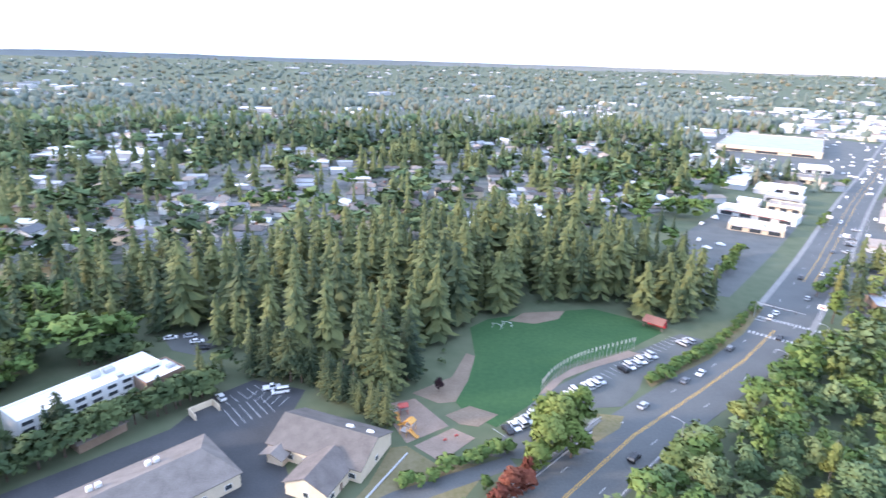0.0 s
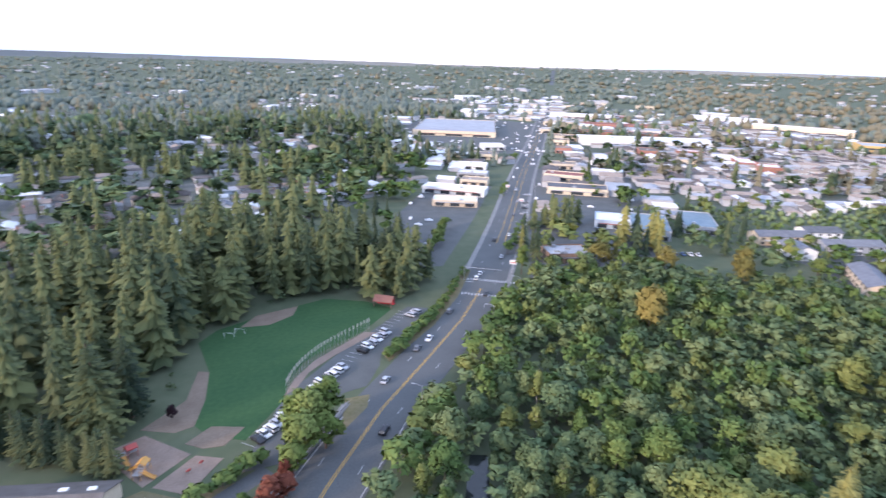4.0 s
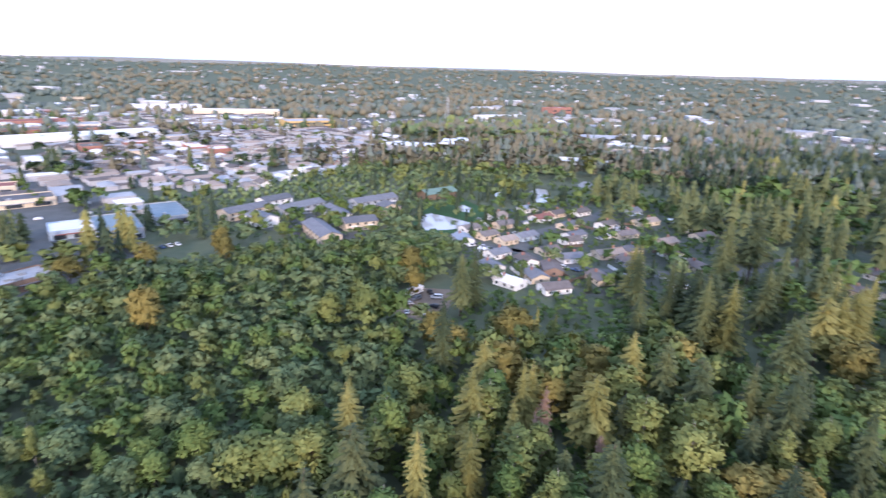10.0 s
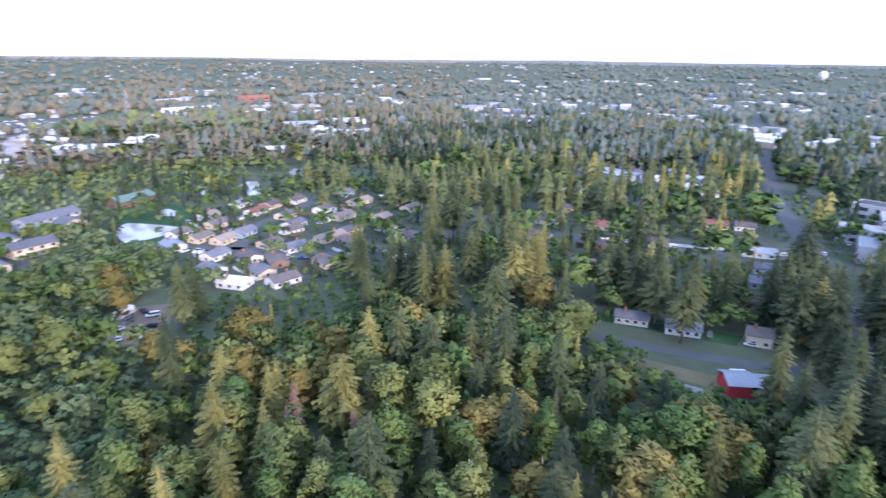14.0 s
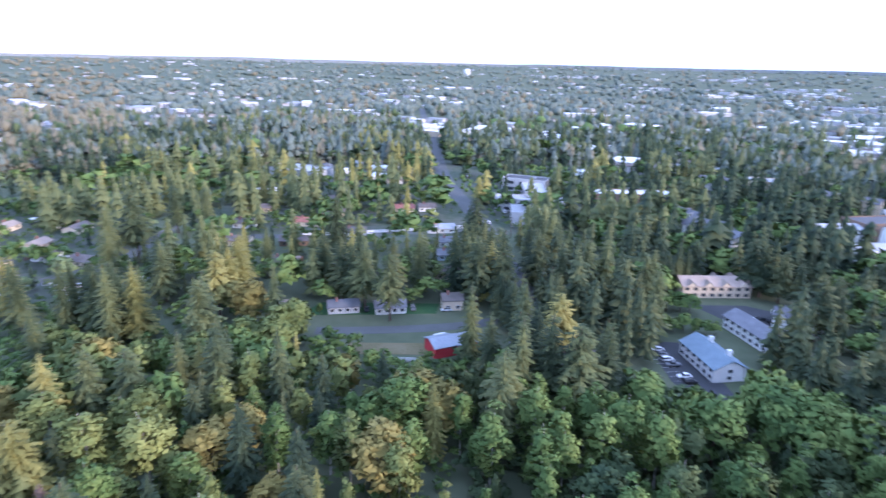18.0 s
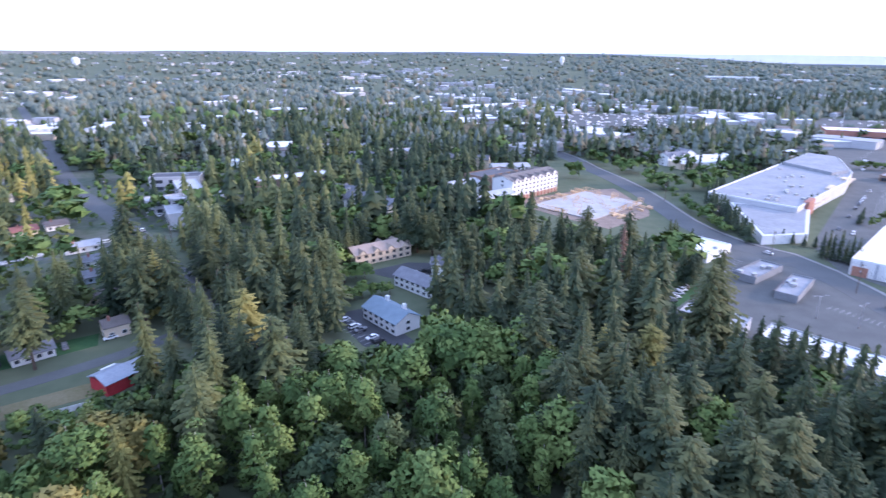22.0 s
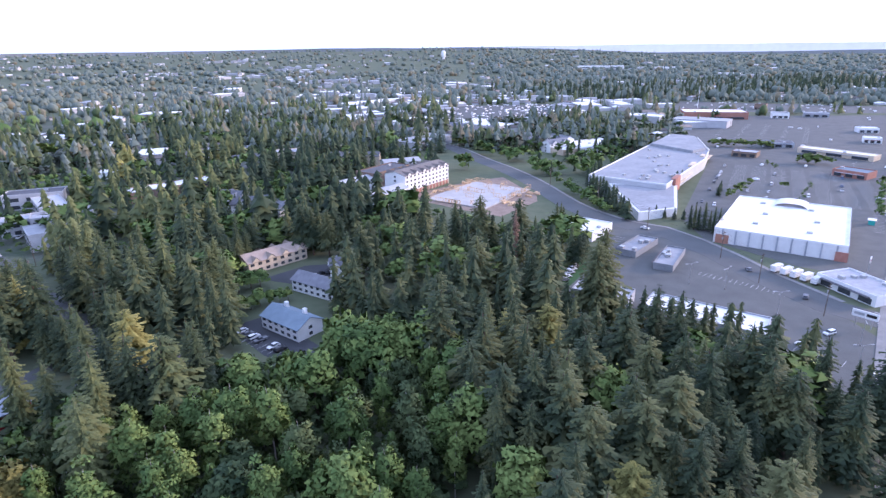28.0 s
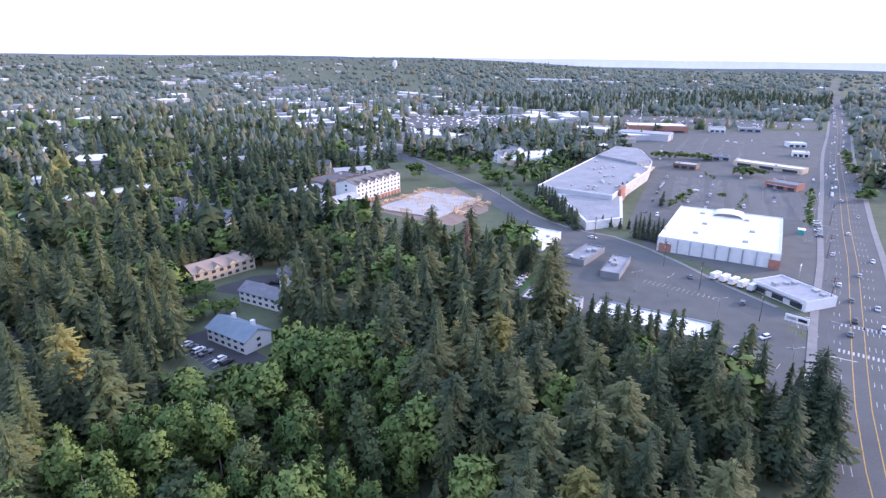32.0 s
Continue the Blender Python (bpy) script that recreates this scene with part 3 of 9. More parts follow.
place_land_a('house_lawns', [(182, -112), (160, -136), (146, -152), (152, -160), (186, -126)], 0.04, LAWN, 'green front lawns of small houses', 'lawn')
place_land_a('meadow_pond', [(312, 83), (377, 96), (403, 91), (421, 69), (390, 47), (350, 46), (321, 65)], 0.03, LAWN, 'rough green bank round the pond', 'meadow')
place_land_a('verge_south', [(-66, -240), (-54, -222), (-44, -228), (-56, -262), (-70, -262)], 0.05, LAWN, 'small grass plot beside the asphalt lot', 'grass')
place_land_a('ballfield', [(735, -190), (830, -140), (850, -200), (770, -260)], 0.05, LAWN, 'distant green sports field', 'field')
place_land_a('site_ground', [(24, -380), (-14, -345), (-37, -328), (-64, -362), (-66, -376), (-50, -436), (-20, -420)], 0.05, SAND, 'bare earth building site', 'earth')
place_land_a('yards_north', [(-400, 250), (-196, 246), (-132, 260), (-62, 286), (-24, 308), (60, 318), (200, 430), (300, 640), (300, 1300), (-900, 1300), (-800, 520)], 0.015, STREETY, 'pale yards, drives and streets of a suburb', 'yards')
place_land_a('yards_east', [(300, 300), (420, 220), (640, 200), (860, 300), (1100, 500), (1300, 900), (1250, 1500), (800, 1000), (500, 650)], 0.015, SUBURB, 'paved ground between shops and houses', 'yards')
place_land_a('yards_southeast', [(238, -2), (262, 42), (320, 62), (400, 30), (470, -10), (470, -90), (330, -120), (270, -60)], 0.015, SUBURB, 'yards and drives of small houses', 'yards')
place_land_a('yards_south', [(200, -250), (270, -170), (340, -150), (620, -420), (700, -900), (100, -1100), (60, -560)], 0.012, SUBURB, 'paved ground between flats and trees', 'yards')

claim([(294, -160), (272, -202), (242, -246), (216, -262), (204, -246), (226, -214), (250, -176), (270, -150)])
POND1 = [(366, 89), (372, 84), (365, 69), (356, 55), (342, 56), (334, 67), (330, 78), (340, 84)]
POND2 = [(468, 25), (484, 21), (482, 12), (453, 8), (426, 10), (428, 16)]
POND3 = [(451, 51), (462, 48), (445, 43), (430, 43), (435, 48)]
POND4 = [(515, -14), (534, -20), (525, -29), (498, -27), (488, -17)]
POND5 = [(396, 72), (404, 68), (395, 60), (383, 60), (385, 67)]
CREEK = [(52, 85), (58, 94), (66, 106), (70, 104), (63, 91), (56, 80)]
for i, poly in enumerate((POND1, POND2, POND3, POND4, POND5, CREEK)):
    claim(poly)
    sheet("water_%d" % (i + 1), poly, 0.06, WATER if i < 5 else CREEKW, "still pale pond with the sky reflection painted in" if i < 5 else "dark creek under the trees", "water")

# ---------------------------------------------------------------- buildings
rng = random.Random(5)


def at(x, y, deg, z=0.0):
    return pose(x, y, z, 0, 0, deg)


def window(parent, x, y, z, w, h, face, name="window"):
    """A framed window on a wall; face: the way it looks, in degrees."""
    q = radians(face)
    far = math.hypot(*parent.location.xy)
    if far > 240:      # distant walls: plain panes, on the sides towards the place's middle
        m = parent.matrix_basis
        if (m.to_3x3() @ Vector((math.cos(q), math.sin(q), 0))).dot(m.translation) > 0.25 * far:
            return None
        return part(name, Shape().box(x, y, z, 0.16, w, h, q), GLASS, parent)
    fr = part(name, Shape().box(x, y, z, 0.14, w + 0.24, h + 0.24, q), TRIM, parent)
    part("pane", Shape().box(x + math.cos(q) * 0.05, y + math.sin(q) * 0.05, z + 0.12, 0.12, w, h, q), GLASS, fr)
    return fr


def house(x, y, deg, w=13.0, d=9.0, h=3.0, roof="brown", wall="white", rise=2.2, hip=0.0, label="", wins=3, detail=True, garage=False, chimney=True, name="house", group=""):
    """A pitched-roof house, its ridge along its own x."""
    t = thing(name, at(x, y, deg), label or "small %s-walled house with a %s shingle roof" % (wall, roof), "house", group)
    claim_box(x, y, w, d, radians(deg), 1.5)
    wl = Shape().box(0, 0, 0, w, d, h)
    if not hip:
        for s in (-1, 1):
            wl.add([(s * w / 2, -d / 2, h), (s * w / 2, d / 2, h), (s * w / 2, 0, h + rise * (d / (d + 1)))], [(0, 1, 2) if s > 0 else (1, 0, 2)])
    part("wall", wl, WALLS[wall], t)
    rf = part("roof", Shape().gable(w, d, h + 0.02, rise, hip=hip), ROOFS[roof], t)
    if chimney:
        part("chimney", Shape().box(w * 0.22, d * 0.12, h + rise * 0.5, 0.8, 0.8, rise * 0.5 + 1.1), WALLS["brick"], t)
    if detail:
        floors = 2 if h > 4.6 else 1
        for fl in range(floors):
            z = 0.9 + fl * 2.7
            for i in range(wins):
                u = -w / 2 + w * (i + 0.5) / wins
                if fl == 0 and i == wins // 2:
                    part("door", Shape().box(u, -d / 2 - 0.03, 0, 1.0, 0.1, 2.1), WALLS["brown"], t)
                else:
                    window(t, u, -d / 2 - 0.02, z, 1.5, 1.2, -90)
                window(t, u, d / 2 + 0.02, z, 1.4, 1.2, 90)
            window(t, -w / 2 - 0.02, 0, z, 1.3, 1.2, 180)
            window(t, w / 2 + 0.02, 0, z, 1.3, 1.2, 0)
        if garage:
            part("garage_door", Shape().box(w / 2 - 2.6, -d / 2 - 0.05, 0, 4.4, 0.12, 2.3), TRIM, t)
    return t


def flat_block(x, y, deg, w, d, h, roof="white", wall="white", label="", name="commercial_building", units=3, front=True, group="", bays=6, storeys=1, sign=None, category="building", back=False):
    """A flat-roofed building with a parapet, roof units and a glazed front."""
    t = thing(name, at(x, y, deg, hill(x, y)), label or "low flat-roofed %s commercial building" % wall, category, group)
    claim_box(x, y, w, d, radians(deg), 1.0)
    part("wall", Shape().box(0, 0, 0, w, d, h - 0.5), WALLS[wall], t)
    part("roof", Shape().box(0, 0, h - 0.5, w - 0.5, d - 0.5, 0.15), ROOFS[roof], t)
    pr = Shape()
    for s in (-1, 1):
        pr.box(0, s * (d / 2 - 0.13), h - 0.5, w, 0.26, 0.75).box(s * (w / 2 - 0.13), 0, h - 0.5, 0.26, d - 0.52, 0.75)
    part("parapet", pr, WALLS[wall] if wall != "white" else TRIM, t)
    r2 = random.Random(int(x * 7 + y * 3))
    if math.hypot(x, y) > 330:
        bays, units, storeys = min(bays, 4 if math.hypot(x, y) < 450 else 3), min(units, 1), min(storeys, 2)
    for i in range(units):
        ux, uy = r2.uniform(-0.4, 0.4) * w, r2.uniform(-0.36, 0.36) * d
        un = part("roof_unit", Shape().box(ux, uy, h - 0.36, r2.uniform(1.6, 2.8), r2.uniform(1.4, 2.2), r2.uniform(0.9, 1.5)), STEEL, t)
    if front:
        for sd in ((-1, 1) if back else (-1,)):
            for fl in range(storeys):
                z = 0.4 + fl * (h - 0.6) / storeys
                for i in range(bays):
                    u = -w / 2 + w * (i + 0.5) / bays
                    wh = min(2.3, (h - 0.6) / storeys - 1.1) if storeys > 1 else min(2.4, h - 1.6)
                    window(t, u, sd * (d / 2 + 0.02), z + (0.5 if storeys > 1 else 0), w / bays * 0.62, wh, 90 * sd)
            if storeys == 1:
                part("awning", Shape().box(0, sd * (d / 2 + 0.7), min(3.0, h - 1), w * 0.8, 1.4, 0.25), ROOFS[r2.choice(["dark", "brown", "red", "palegrey"])], t)
    return t


def flats(x, y, deg, w, d, h, roof="grey", wall="cream", storeys=2, rise=2.6, bays=6, label="", name="apartment_building", gables=0, group="", chimneys=0, hip=0.0):
    """A long pitched-roof block of flats with windows and balconies."""
    t = thing(name, at(x, y, deg), label or "%s-walled apartment building with a %s shingle roof" % (wall, roof), "apartment building", group)
    claim_box(x, y, w, d, radians(deg), 1.5)
    wl = Shape().box(0, 0, 0, w, d, h)
    if not hip:
        for s in (-1, 1):
            wl.add([(s * w / 2, -d / 2, h), (s * w / 2, d / 2, h), (s * w / 2, 0, h + rise * d / (d + 1))], [(0, 1, 2) if s > 0 else (1, 0, 2)])
    part("wall", wl, WALLS[wall], t)
    part("roof", Shape().gable(w, d, h + 0.02, rise, over=0.6, hip=hip), ROOFS[roof], t)
    for g in range(gables):
        u = -w / 2 + w * (g + 0.5) / gables
        for s in (-1, 1):
            gb = Shape()
            a, z, r = w / gables * 0.28, h - 0.1, rise * 0.72
            y0, y1 = s * (d / 2 + 0.5), s * d * 0.12
            gb.add([(u - a, y0, z), (u + a, y0, z), (u, y0, z + r), (u, y1, z + r)], [(0, 2, 3), (2, 1, 3), (0, 1, 2)])
            part("gable", gb, WALLS[wall], t)
            part("gable_roof", Shape().add([(u - a - 0.4, y0 + s * 0.3, z - 0.1), (u, y0 + s * 0.3, z + r + 0.2), (u, y1, z + r + 0.2), (u + a + 0.4, y0 + s * 0.3, z - 0.1)],
                                           [(0, 1, 2), (1, 3, 2)]), ROOFS[roof], t)
    for c in range(chimneys):
        u = -w / 2 + w * (c + 0.5) / chimneys
        part("chimney", Shape().box(u, -d * 0.2, h + rise * 0.35, 1.3, 1.3, rise * 0.65 + 0.9), TRIM, t)
    fh = h / storeys
    if math.hypot(x, y) > 440:
        bays = min(bays, 5)
    for fl in range(storeys):
        for i in range(bays):
            u = -w / 2 + w * (i + 0.5) / bays
            for s in (-1, 1):
                window(t, u, s * (d / 2 + 0.02), fl * fh + 0.8, min(w / bays * 0.5, 1.8), fh * 0.48, 90 * s)
        for s in (-1, 1):
            window(t, s * (w / 2 + 0.02), 0, fl * fh + 0.8, 1.5, fh * 0.48, 0 if s > 0 else 180)
    for i in range(0, bays, 2):
        u = -w / 2 + w * (i + 1.0) / bays
        b = part("balcony", Shape().box(u, -d / 2 - 0.6, fh, w / bays * 0.8, 1.2, 0.2), WALLS[wall], t)
        part("railing", Shape().box(u, -d / 2 - 1.15, fh + 0.2, w / bays * 0.8, 0.08, 0.9), TRIM, b)
    return t


# the school beside the park
house(-68.6, 99.7, 46, 48, 19, 4.0, "brown", "cream", 3.6, 5.0, "long school building with a low brown hipped shingle roof", 8, True, False, False, "school_building")
for q in (-14, -2, 10):
    bx, by = -68.6 + q * 0.69 - 3, 99.7 + q * 0.72 + 3
    vt = thing("roof_vent", at(bx, by, 46, 6.6), "pair of white roof vents on the brown shingles", "vent", "roof vents")
    part("vent_box", Shape().box(-0.9, 0, -0.6, 1.1, 1.0, 1.2), TRIM, vt)
    part("vent_box", Shape().box(0.9, 0, -0.6, 1.1, 1.0, 1.2), TRIM, vt)
s = house(-27, 124.5, -21, 26, 16, 3.8, "brown", "cream", 3.8, 0.0, "school building with a broad brown shingle gable roof", 6, True, False, False, "school_building")
part("porch_roof", Shape().gable(5, 6, 3.0, 1.3, 0.4), ROOFS["brown"], s, "", pose(-9.5, -9.0, 0, 0, 0, 90))
part("porch_wall", Shape().box(-9.5, -8.8, 0, 4.6, 3, 3.0), WALLS["cream"], s)
house(-27, 112, 69, 12, 11, 3.5, "brown", "cream", 2.8, 0.0, "brown-roofed wing of the school building", 3, True, False, False, "school_wing")
part("walkway_wall", Shape().box(0, 0, 0, 24, 0.3, 0.45), WALLS["pale"], thing("low_wall", at(-13, 113, 63), "low white garden wall beside the school", "wall"))
for q in (2, 8):
    vt = thing("roof_vent", at(-24 + q * 0.9, 126 - q * 0.35, -21, 6.3), "white box vents on the brown school roof", "vent", "roof vents")
    part("vent_box", Shape().box(0, 0, -0.9, 1.8, 1.1, 1.5), TRIM, vt)
flat_block(-98, 141, 57, 38, 10, 7.0, "white", "white", "long white flat-roofed apartment building with dark balconies", "apartment_building", 4, True, "", 9, 3)
flat_block(-83.5, 151, 57, 12, 10, 6.0, "white", "brown", "low flat-roofed wing with a white roof", "apartment_wing", 2, True, "", 3, 1)
house(-88, 127, 57, 12, 7, 2.8, "brown", "brown", 1.6, 1.5, "small brown carport roof between trees", 2, False, False, False, "carport")
en = thing("bin_enclosure", at(-65, 139, 47), "small walled bin enclosure beside the lot", "enclosure")
for px, py, sx, sy in ((0, 2.2, 7, 0.3), (-3.4, 0, 0.3, 4.2), (3.4, 0, 0.3, 4.2)):
    part("wall_panel", Shape().box(px, py, 0, sx, sy, 1.9), WALLS["cream"], en)
# park shelter
sh = thing("picnic_shelter", at(82, 203, -40), "small park shelter with a red roof", "shelter")
part("roof", Shape().gable(7, 5.6, 2.8, 1.7, 0.5), ROOFS["red"], sh)
for px in (-3.6, 3.6):
    for py in (-2.6, 2.6):
        part("post", Shape().box(px, py, 0, 0.3, 0.3, 2.8), POLEWOOD, sh)
part("wall", Shape().box(0, 2.0, 0, 7.0, 1.2, 2.4), WALLS["red"], sh)

# the lane with the red house
t = house(120.5, -138.0, 68, 9, 8, 3.2, "metal", "red", 1.7, 0.0, "red house with a silver standing-seam metal roof", 3, True, False, False, "red_house")
part("upper_wall", Shape().box(7.8, 0.5, 0, 8, 9, 4.0), WALLS["red"], t)
part("upper_roof", Shape().gable(8, 9, 4.0, 1.8, 0.5), ROOFS["metal"], t, "silver metal roof", pose(7.8, 0.5, 0))
part("porch_roof", Shape().box(4.6, -6.2, 2.4, 4.6, 3.6, 0.16), TRIM, t)
for px in (2.6, 6.6):
    part("porch_post", Shape().box(px, -7.8, 0, 0.16, 0.16, 2.4), TRIM, t)
house(174, -128, 54, 12, 8, 2.8, "grey", "grey", 1.9, 0.0, "grey-roofed bungalow behind a green hedge", 4, True)
house(161, -141, 54, 12, 8, 2.8, "grey", "white", 1.9, 0.0, "white bungalow with a grey roof and a white shed roof", 4, True)
house(146, -161, 52, 8, 7, 4.4, "brown", "cream", 2.2, 0.0, "small cream two-storey house with a brown roof", 2, True)
house(190, -110, 54, 12, 8, 2.6, "brown", "brown", 2.0, 0.0, "brown-roofed bungalow under tall conifers", 3, True)
house(104, -150, 40, 6, 5, 2.4, "grey", "grey", 1.4, 0.0, "small grey garden shed under conifers", 1, False, False, False, "garden_shed")
house(85, -160, 20, 11, 8, 2.8, "brown", "red", 1.8, 0.0, "small red house half hidden by trees", 3, True)

# flats in the wood
flats(53, -188, -38, 20, 11, 4.7, "blue", "white", 2, 3.0, 6, "white two-storey apartment building with a blue-grey roof", "apartment_building", 0, "", 2)
flats(49, -221, -34, 23, 9.5, 4.8, "grey", "white", 2, 2.8, 7, "white two-storey townhouses with a grey roof", "townhouse_row", 0)
flats(78, -256, 45, 30, 12, 5.4, "tan", "cream", 2, 2.8, 8, "cream townhouse row with tan roof and small gables", "townhouse_row", 4)
flats(40, -243, 8, 17, 9, 4.8, "grey", "white", 2, 2.6, 5, "white townhouse row with grey gables", "townhouse_row", 3)
for x, y, deg, w, d, h, rf, wl, n in ((116, -348, 20, 22, 12, 7, "grey", "white", 2), (98, -338, -30, 20, 12, 7, "grey", "white", 2), (92, -360, 30, 18, 11, 7, "grey", "blue", 2),
                                      (132, -366, -20, 20, 12, 7, "grey", "white", 2)):
    flats(x, y, deg, w, d, h, rf, wl, 2, 3.0, 4, "", "townhouse_row", n)
flat_block(186, -398, -136, 58, 18, 7.5, "white", "brown", "long dark building with a pale flat roof among conifers", "apartment_building", 4, True, "", 10, 2)
for x, y, deg, w, d, h in ((262, -372, 20, 34, 16, 10), (236, -345, -50, 36, 15, 10), (212, -318, 30, 30, 15, 10), (206, -290, -50, 22, 14, 9), (232, -312, 40, 20, 12, 9)):
    flat_block(x, y, deg, w, d, h, "palegrey" if d < 16 else "dark", "pale", "pale modern flats with flat roofs and dark balconies", "apartment_building", 3, True, "modern flats", 7, 3, back=True)
for x, y, w, d, h, rf, wl in ((260, -462, 18, 14, 5, "white", "white"), (475, -600, 40, 24, 7, "white", "white"), (500, -660, 52, 26, 8, "white", "white"), (520, -610, 36, 24, 7, "palegrey", "white"),
                              (195, -545, 40, 20, 8, "palegrey", "white"), (136, -520, 44, 20, 9, "palegrey", "cream"), (160, -500, 30, 18, 8, "grey", "white"), (420, -270, 46, 26, 8, "palegrey", "grey"),
                              (560, -560, 40, 22, 7, "white", "cream"), (600, -600, 44, 26, 7, "white", "white"), (420, -640, 30, 20, 7, "white", "white"), (330, -590, 30, 18, 7, "white", "white")):
    if rf in ROOFS and rf != "grey":
        flat_block(x, y, rng.choice([-40, 50, 20]), w, d, h, rf, wl, "", "commercial_building", 3, True, "", 6, 1 if h < 8 else 2)
    else:
        flats(x, y, 30, w, d, h, "grey", wl, 2)
flats(70, -492, 0, 42, 16, 9, "grey", "cream", 3, 3, 8, "", "apartment_building", 3)
flats(30, -470, 20, 30, 15, 8, "palegrey", "white", 3, 2, 6)
# white gabled flats beyond the side road
for x, y, deg in ((-98, -566, 30), (-112, -548, 30), (-84, -590, 30), (-122, -572, -60)):
    flats(x, y, deg, 24, 12, 8.5, "grey", "white", 3, 3.2, 5, "white three-storey flats with small gables", "apartment_building", 2, "white flats")
for x, y, deg, w in ((-46, -650, 25, 46), (-20, -690, -40, 40), (30, -650, 15, 40)):
    flats(x, y, deg, w, 15, 8, "grey", "cream", 3, 3, 8, "", "apartment_building", 3)
flat_block(-148, -556, 30, 58, 34, 6, "white", "white", "low white office building with a bright roof", "commercial_building", 5, True, "", 9, 1)
flat_block(-120, -536, 30, 24, 18, 5, "white", "cream", "low white office wing with a bright roof", "commercial_building", 2, True, "", 4, 1)

# five-storey building and the timber frames beside it
t = flats(14, -405, 54, 50, 18, 14.0, "brown", "white", 5, 2.6, 12, "five-storey white and red apartment building, newly built", "apartment_building", 6, "", 0)
part("ground_floor", Shape().box(0, 0, 0.05, 50.3, 18.3, 3.0), WALLS["brick"], t, "brick-red ground floor")
for i in range(13):
    part("column", Shape().box(-24 + i * 4, 9.6, 0, 0.5, 0.5, 3.4), WALLS["cream"], t)
flat_block(40, -425, 54, 40, 18, 11, "dark", "brown", "dark-roofed wing behind the new building", "apartment_building", 4, True, "", 8, 3)
for x, y, w in ((34, -366, 30), (58, -398, 26)):
    flats(x, y, 50, w, 14, 8, "palegrey", "white", 2, 2, 5)
t = thing("building_slab", at(-28, -382, 54), "pale concrete slab of a building under construction", "slab")
part("slab", Shape().box(0, 0, 0.1, 60, 46, 0.7), SLAB, t)
r3 = random.Random(11)
for k in range(44):
    e = k % 4
    u, v = (r3.uniform(-32, 32), r3.choice([-22, 23])) if e < 2 else (r3.choice([-32, 31]), r3.uniform(-22, 22))
    if r3.random() < 0.3:
        u, v = r3.uniform(-30, 30), r3.uniform(-20, 20)
    fw = thing("timber_frame", at(-28, -382, 54, 0.8) @ pose(u, v, 0, 0, 0, 0 if e < 2 else 90), "fresh timber wall frame on the slab", "timber frame", "timber frames")
    L = r3.uniform(3, 8)
    part("sill_plate", Shape().box(0, 0, 0, L, 0.25, 0.15), LUMBER, fw)
    part("top_plate", Shape().box(0, 0, 2.5, L, 0.25, 0.2), LUMBER, fw)
    for i in range(4):
        part("stud", Shape().box(-L / 2 + L * i / 3, 0, 0.15, 0.15, 0.2, 2.35), LUMBER, fw)
for k in range(22):
    u, v = r3.uniform(-34, 14), r3.choice([r3.uniform(24, 34), r3.uniform(-30, -24)])
    st = thing("lumber_stack", at(-28, -382, 54) @ pose(u, v, 0.05, 0, 0, r3.uniform(0, 180)), "stack of fresh yellow lumber", "lumber", "lumber stacks")
    for i in range(4):
        part("plank", Shape().box(r3.uniform(-.3, .3), -0.9 + 0.6 * i, 0, r3.uniform(4, 6), 0.5, r3.uniform(0.5, 1.2)), LUMBER, st)

# shopping centre
t = thing("shopping_centre", at(0, 0, 0), "long pale shopping centre with a weathered grey flat roof", "shopping centre")
MALL = [(-106, -399), (-148, -366), (-178, -408), (-211, -452), (-232, -492), (-251, -560), (-232, -580), (-190, -520)]
claim(MALL)
part("wall", Shape().prism(MALL, 0, 8.0), WALLS["pale"], t)
mid = Vector((-185, -465))
inner = [tuple(Vector(p) + (mid - Vector(p)).normalized() * 1.2) for p in MALL]
part("roof", Shape().prism(inner, 8.0, 8.25), ROOFS["worn"], t)
for (ax, ay), (bx, by) in zip(MALL, MALL[1:] + MALL[:1]):
    part("parapet", Shape().box((ax + bx) / 2, (ay + by) / 2, 8.0, math.hypot(bx - ax, by - ay), 0.5, 0.9, math.atan2(by - ay, bx - ax)), TRIM, t)
LOW_WING = [(-117, -388), (-113, -314), (-138, -322), (-160, -378)]
claim(LOW_WING)
part("low_wing", Shape().prism(LOW_WING, 0, 5.0), WALLS["white"], t)
part("low_roof", Shape().prism([(-118, -384), (-115, -317), (-137, -324), (-157, -376)], 5.0, 5.2), ROOFS["worn"], t)
part("upper_roof", Shape().prism([(-192, -520), (-212, -478), (-229, -492), (-247, -558), (-232, -574)], 8.3, 10.5), ROOFS["worn"], t)
for k in range(20):
    q = (k + 0.5) / 20
    p = Vector((-148, -366)).lerp(Vector((-232, -492)), q)
    n = Vector((-0.83, 0.555))
    yaw = math.atan2(-126, -84)
    if k in (2, 3, 9, 10, 15):
        part("entrance", Shape().box(p.x + n.x, p.y + n.y, 0, 7.5, 3, 9.6, yaw), WALLS["brick" if k < 9 else "cream"], t)
    else:
        part("shopfront", Shape().box(p.x + n.x * 0.1, p.y + n.y * 0.1, 0.3, 7, 0.5, 3.2, yaw), GLASS, t)
        part("canopy", Shape().box(p.x + n.x * 1.6, p.y + n.y * 1.6, 3.8, 8.6, 3.4, 0.5, yaw), WALLS["cream"], t)
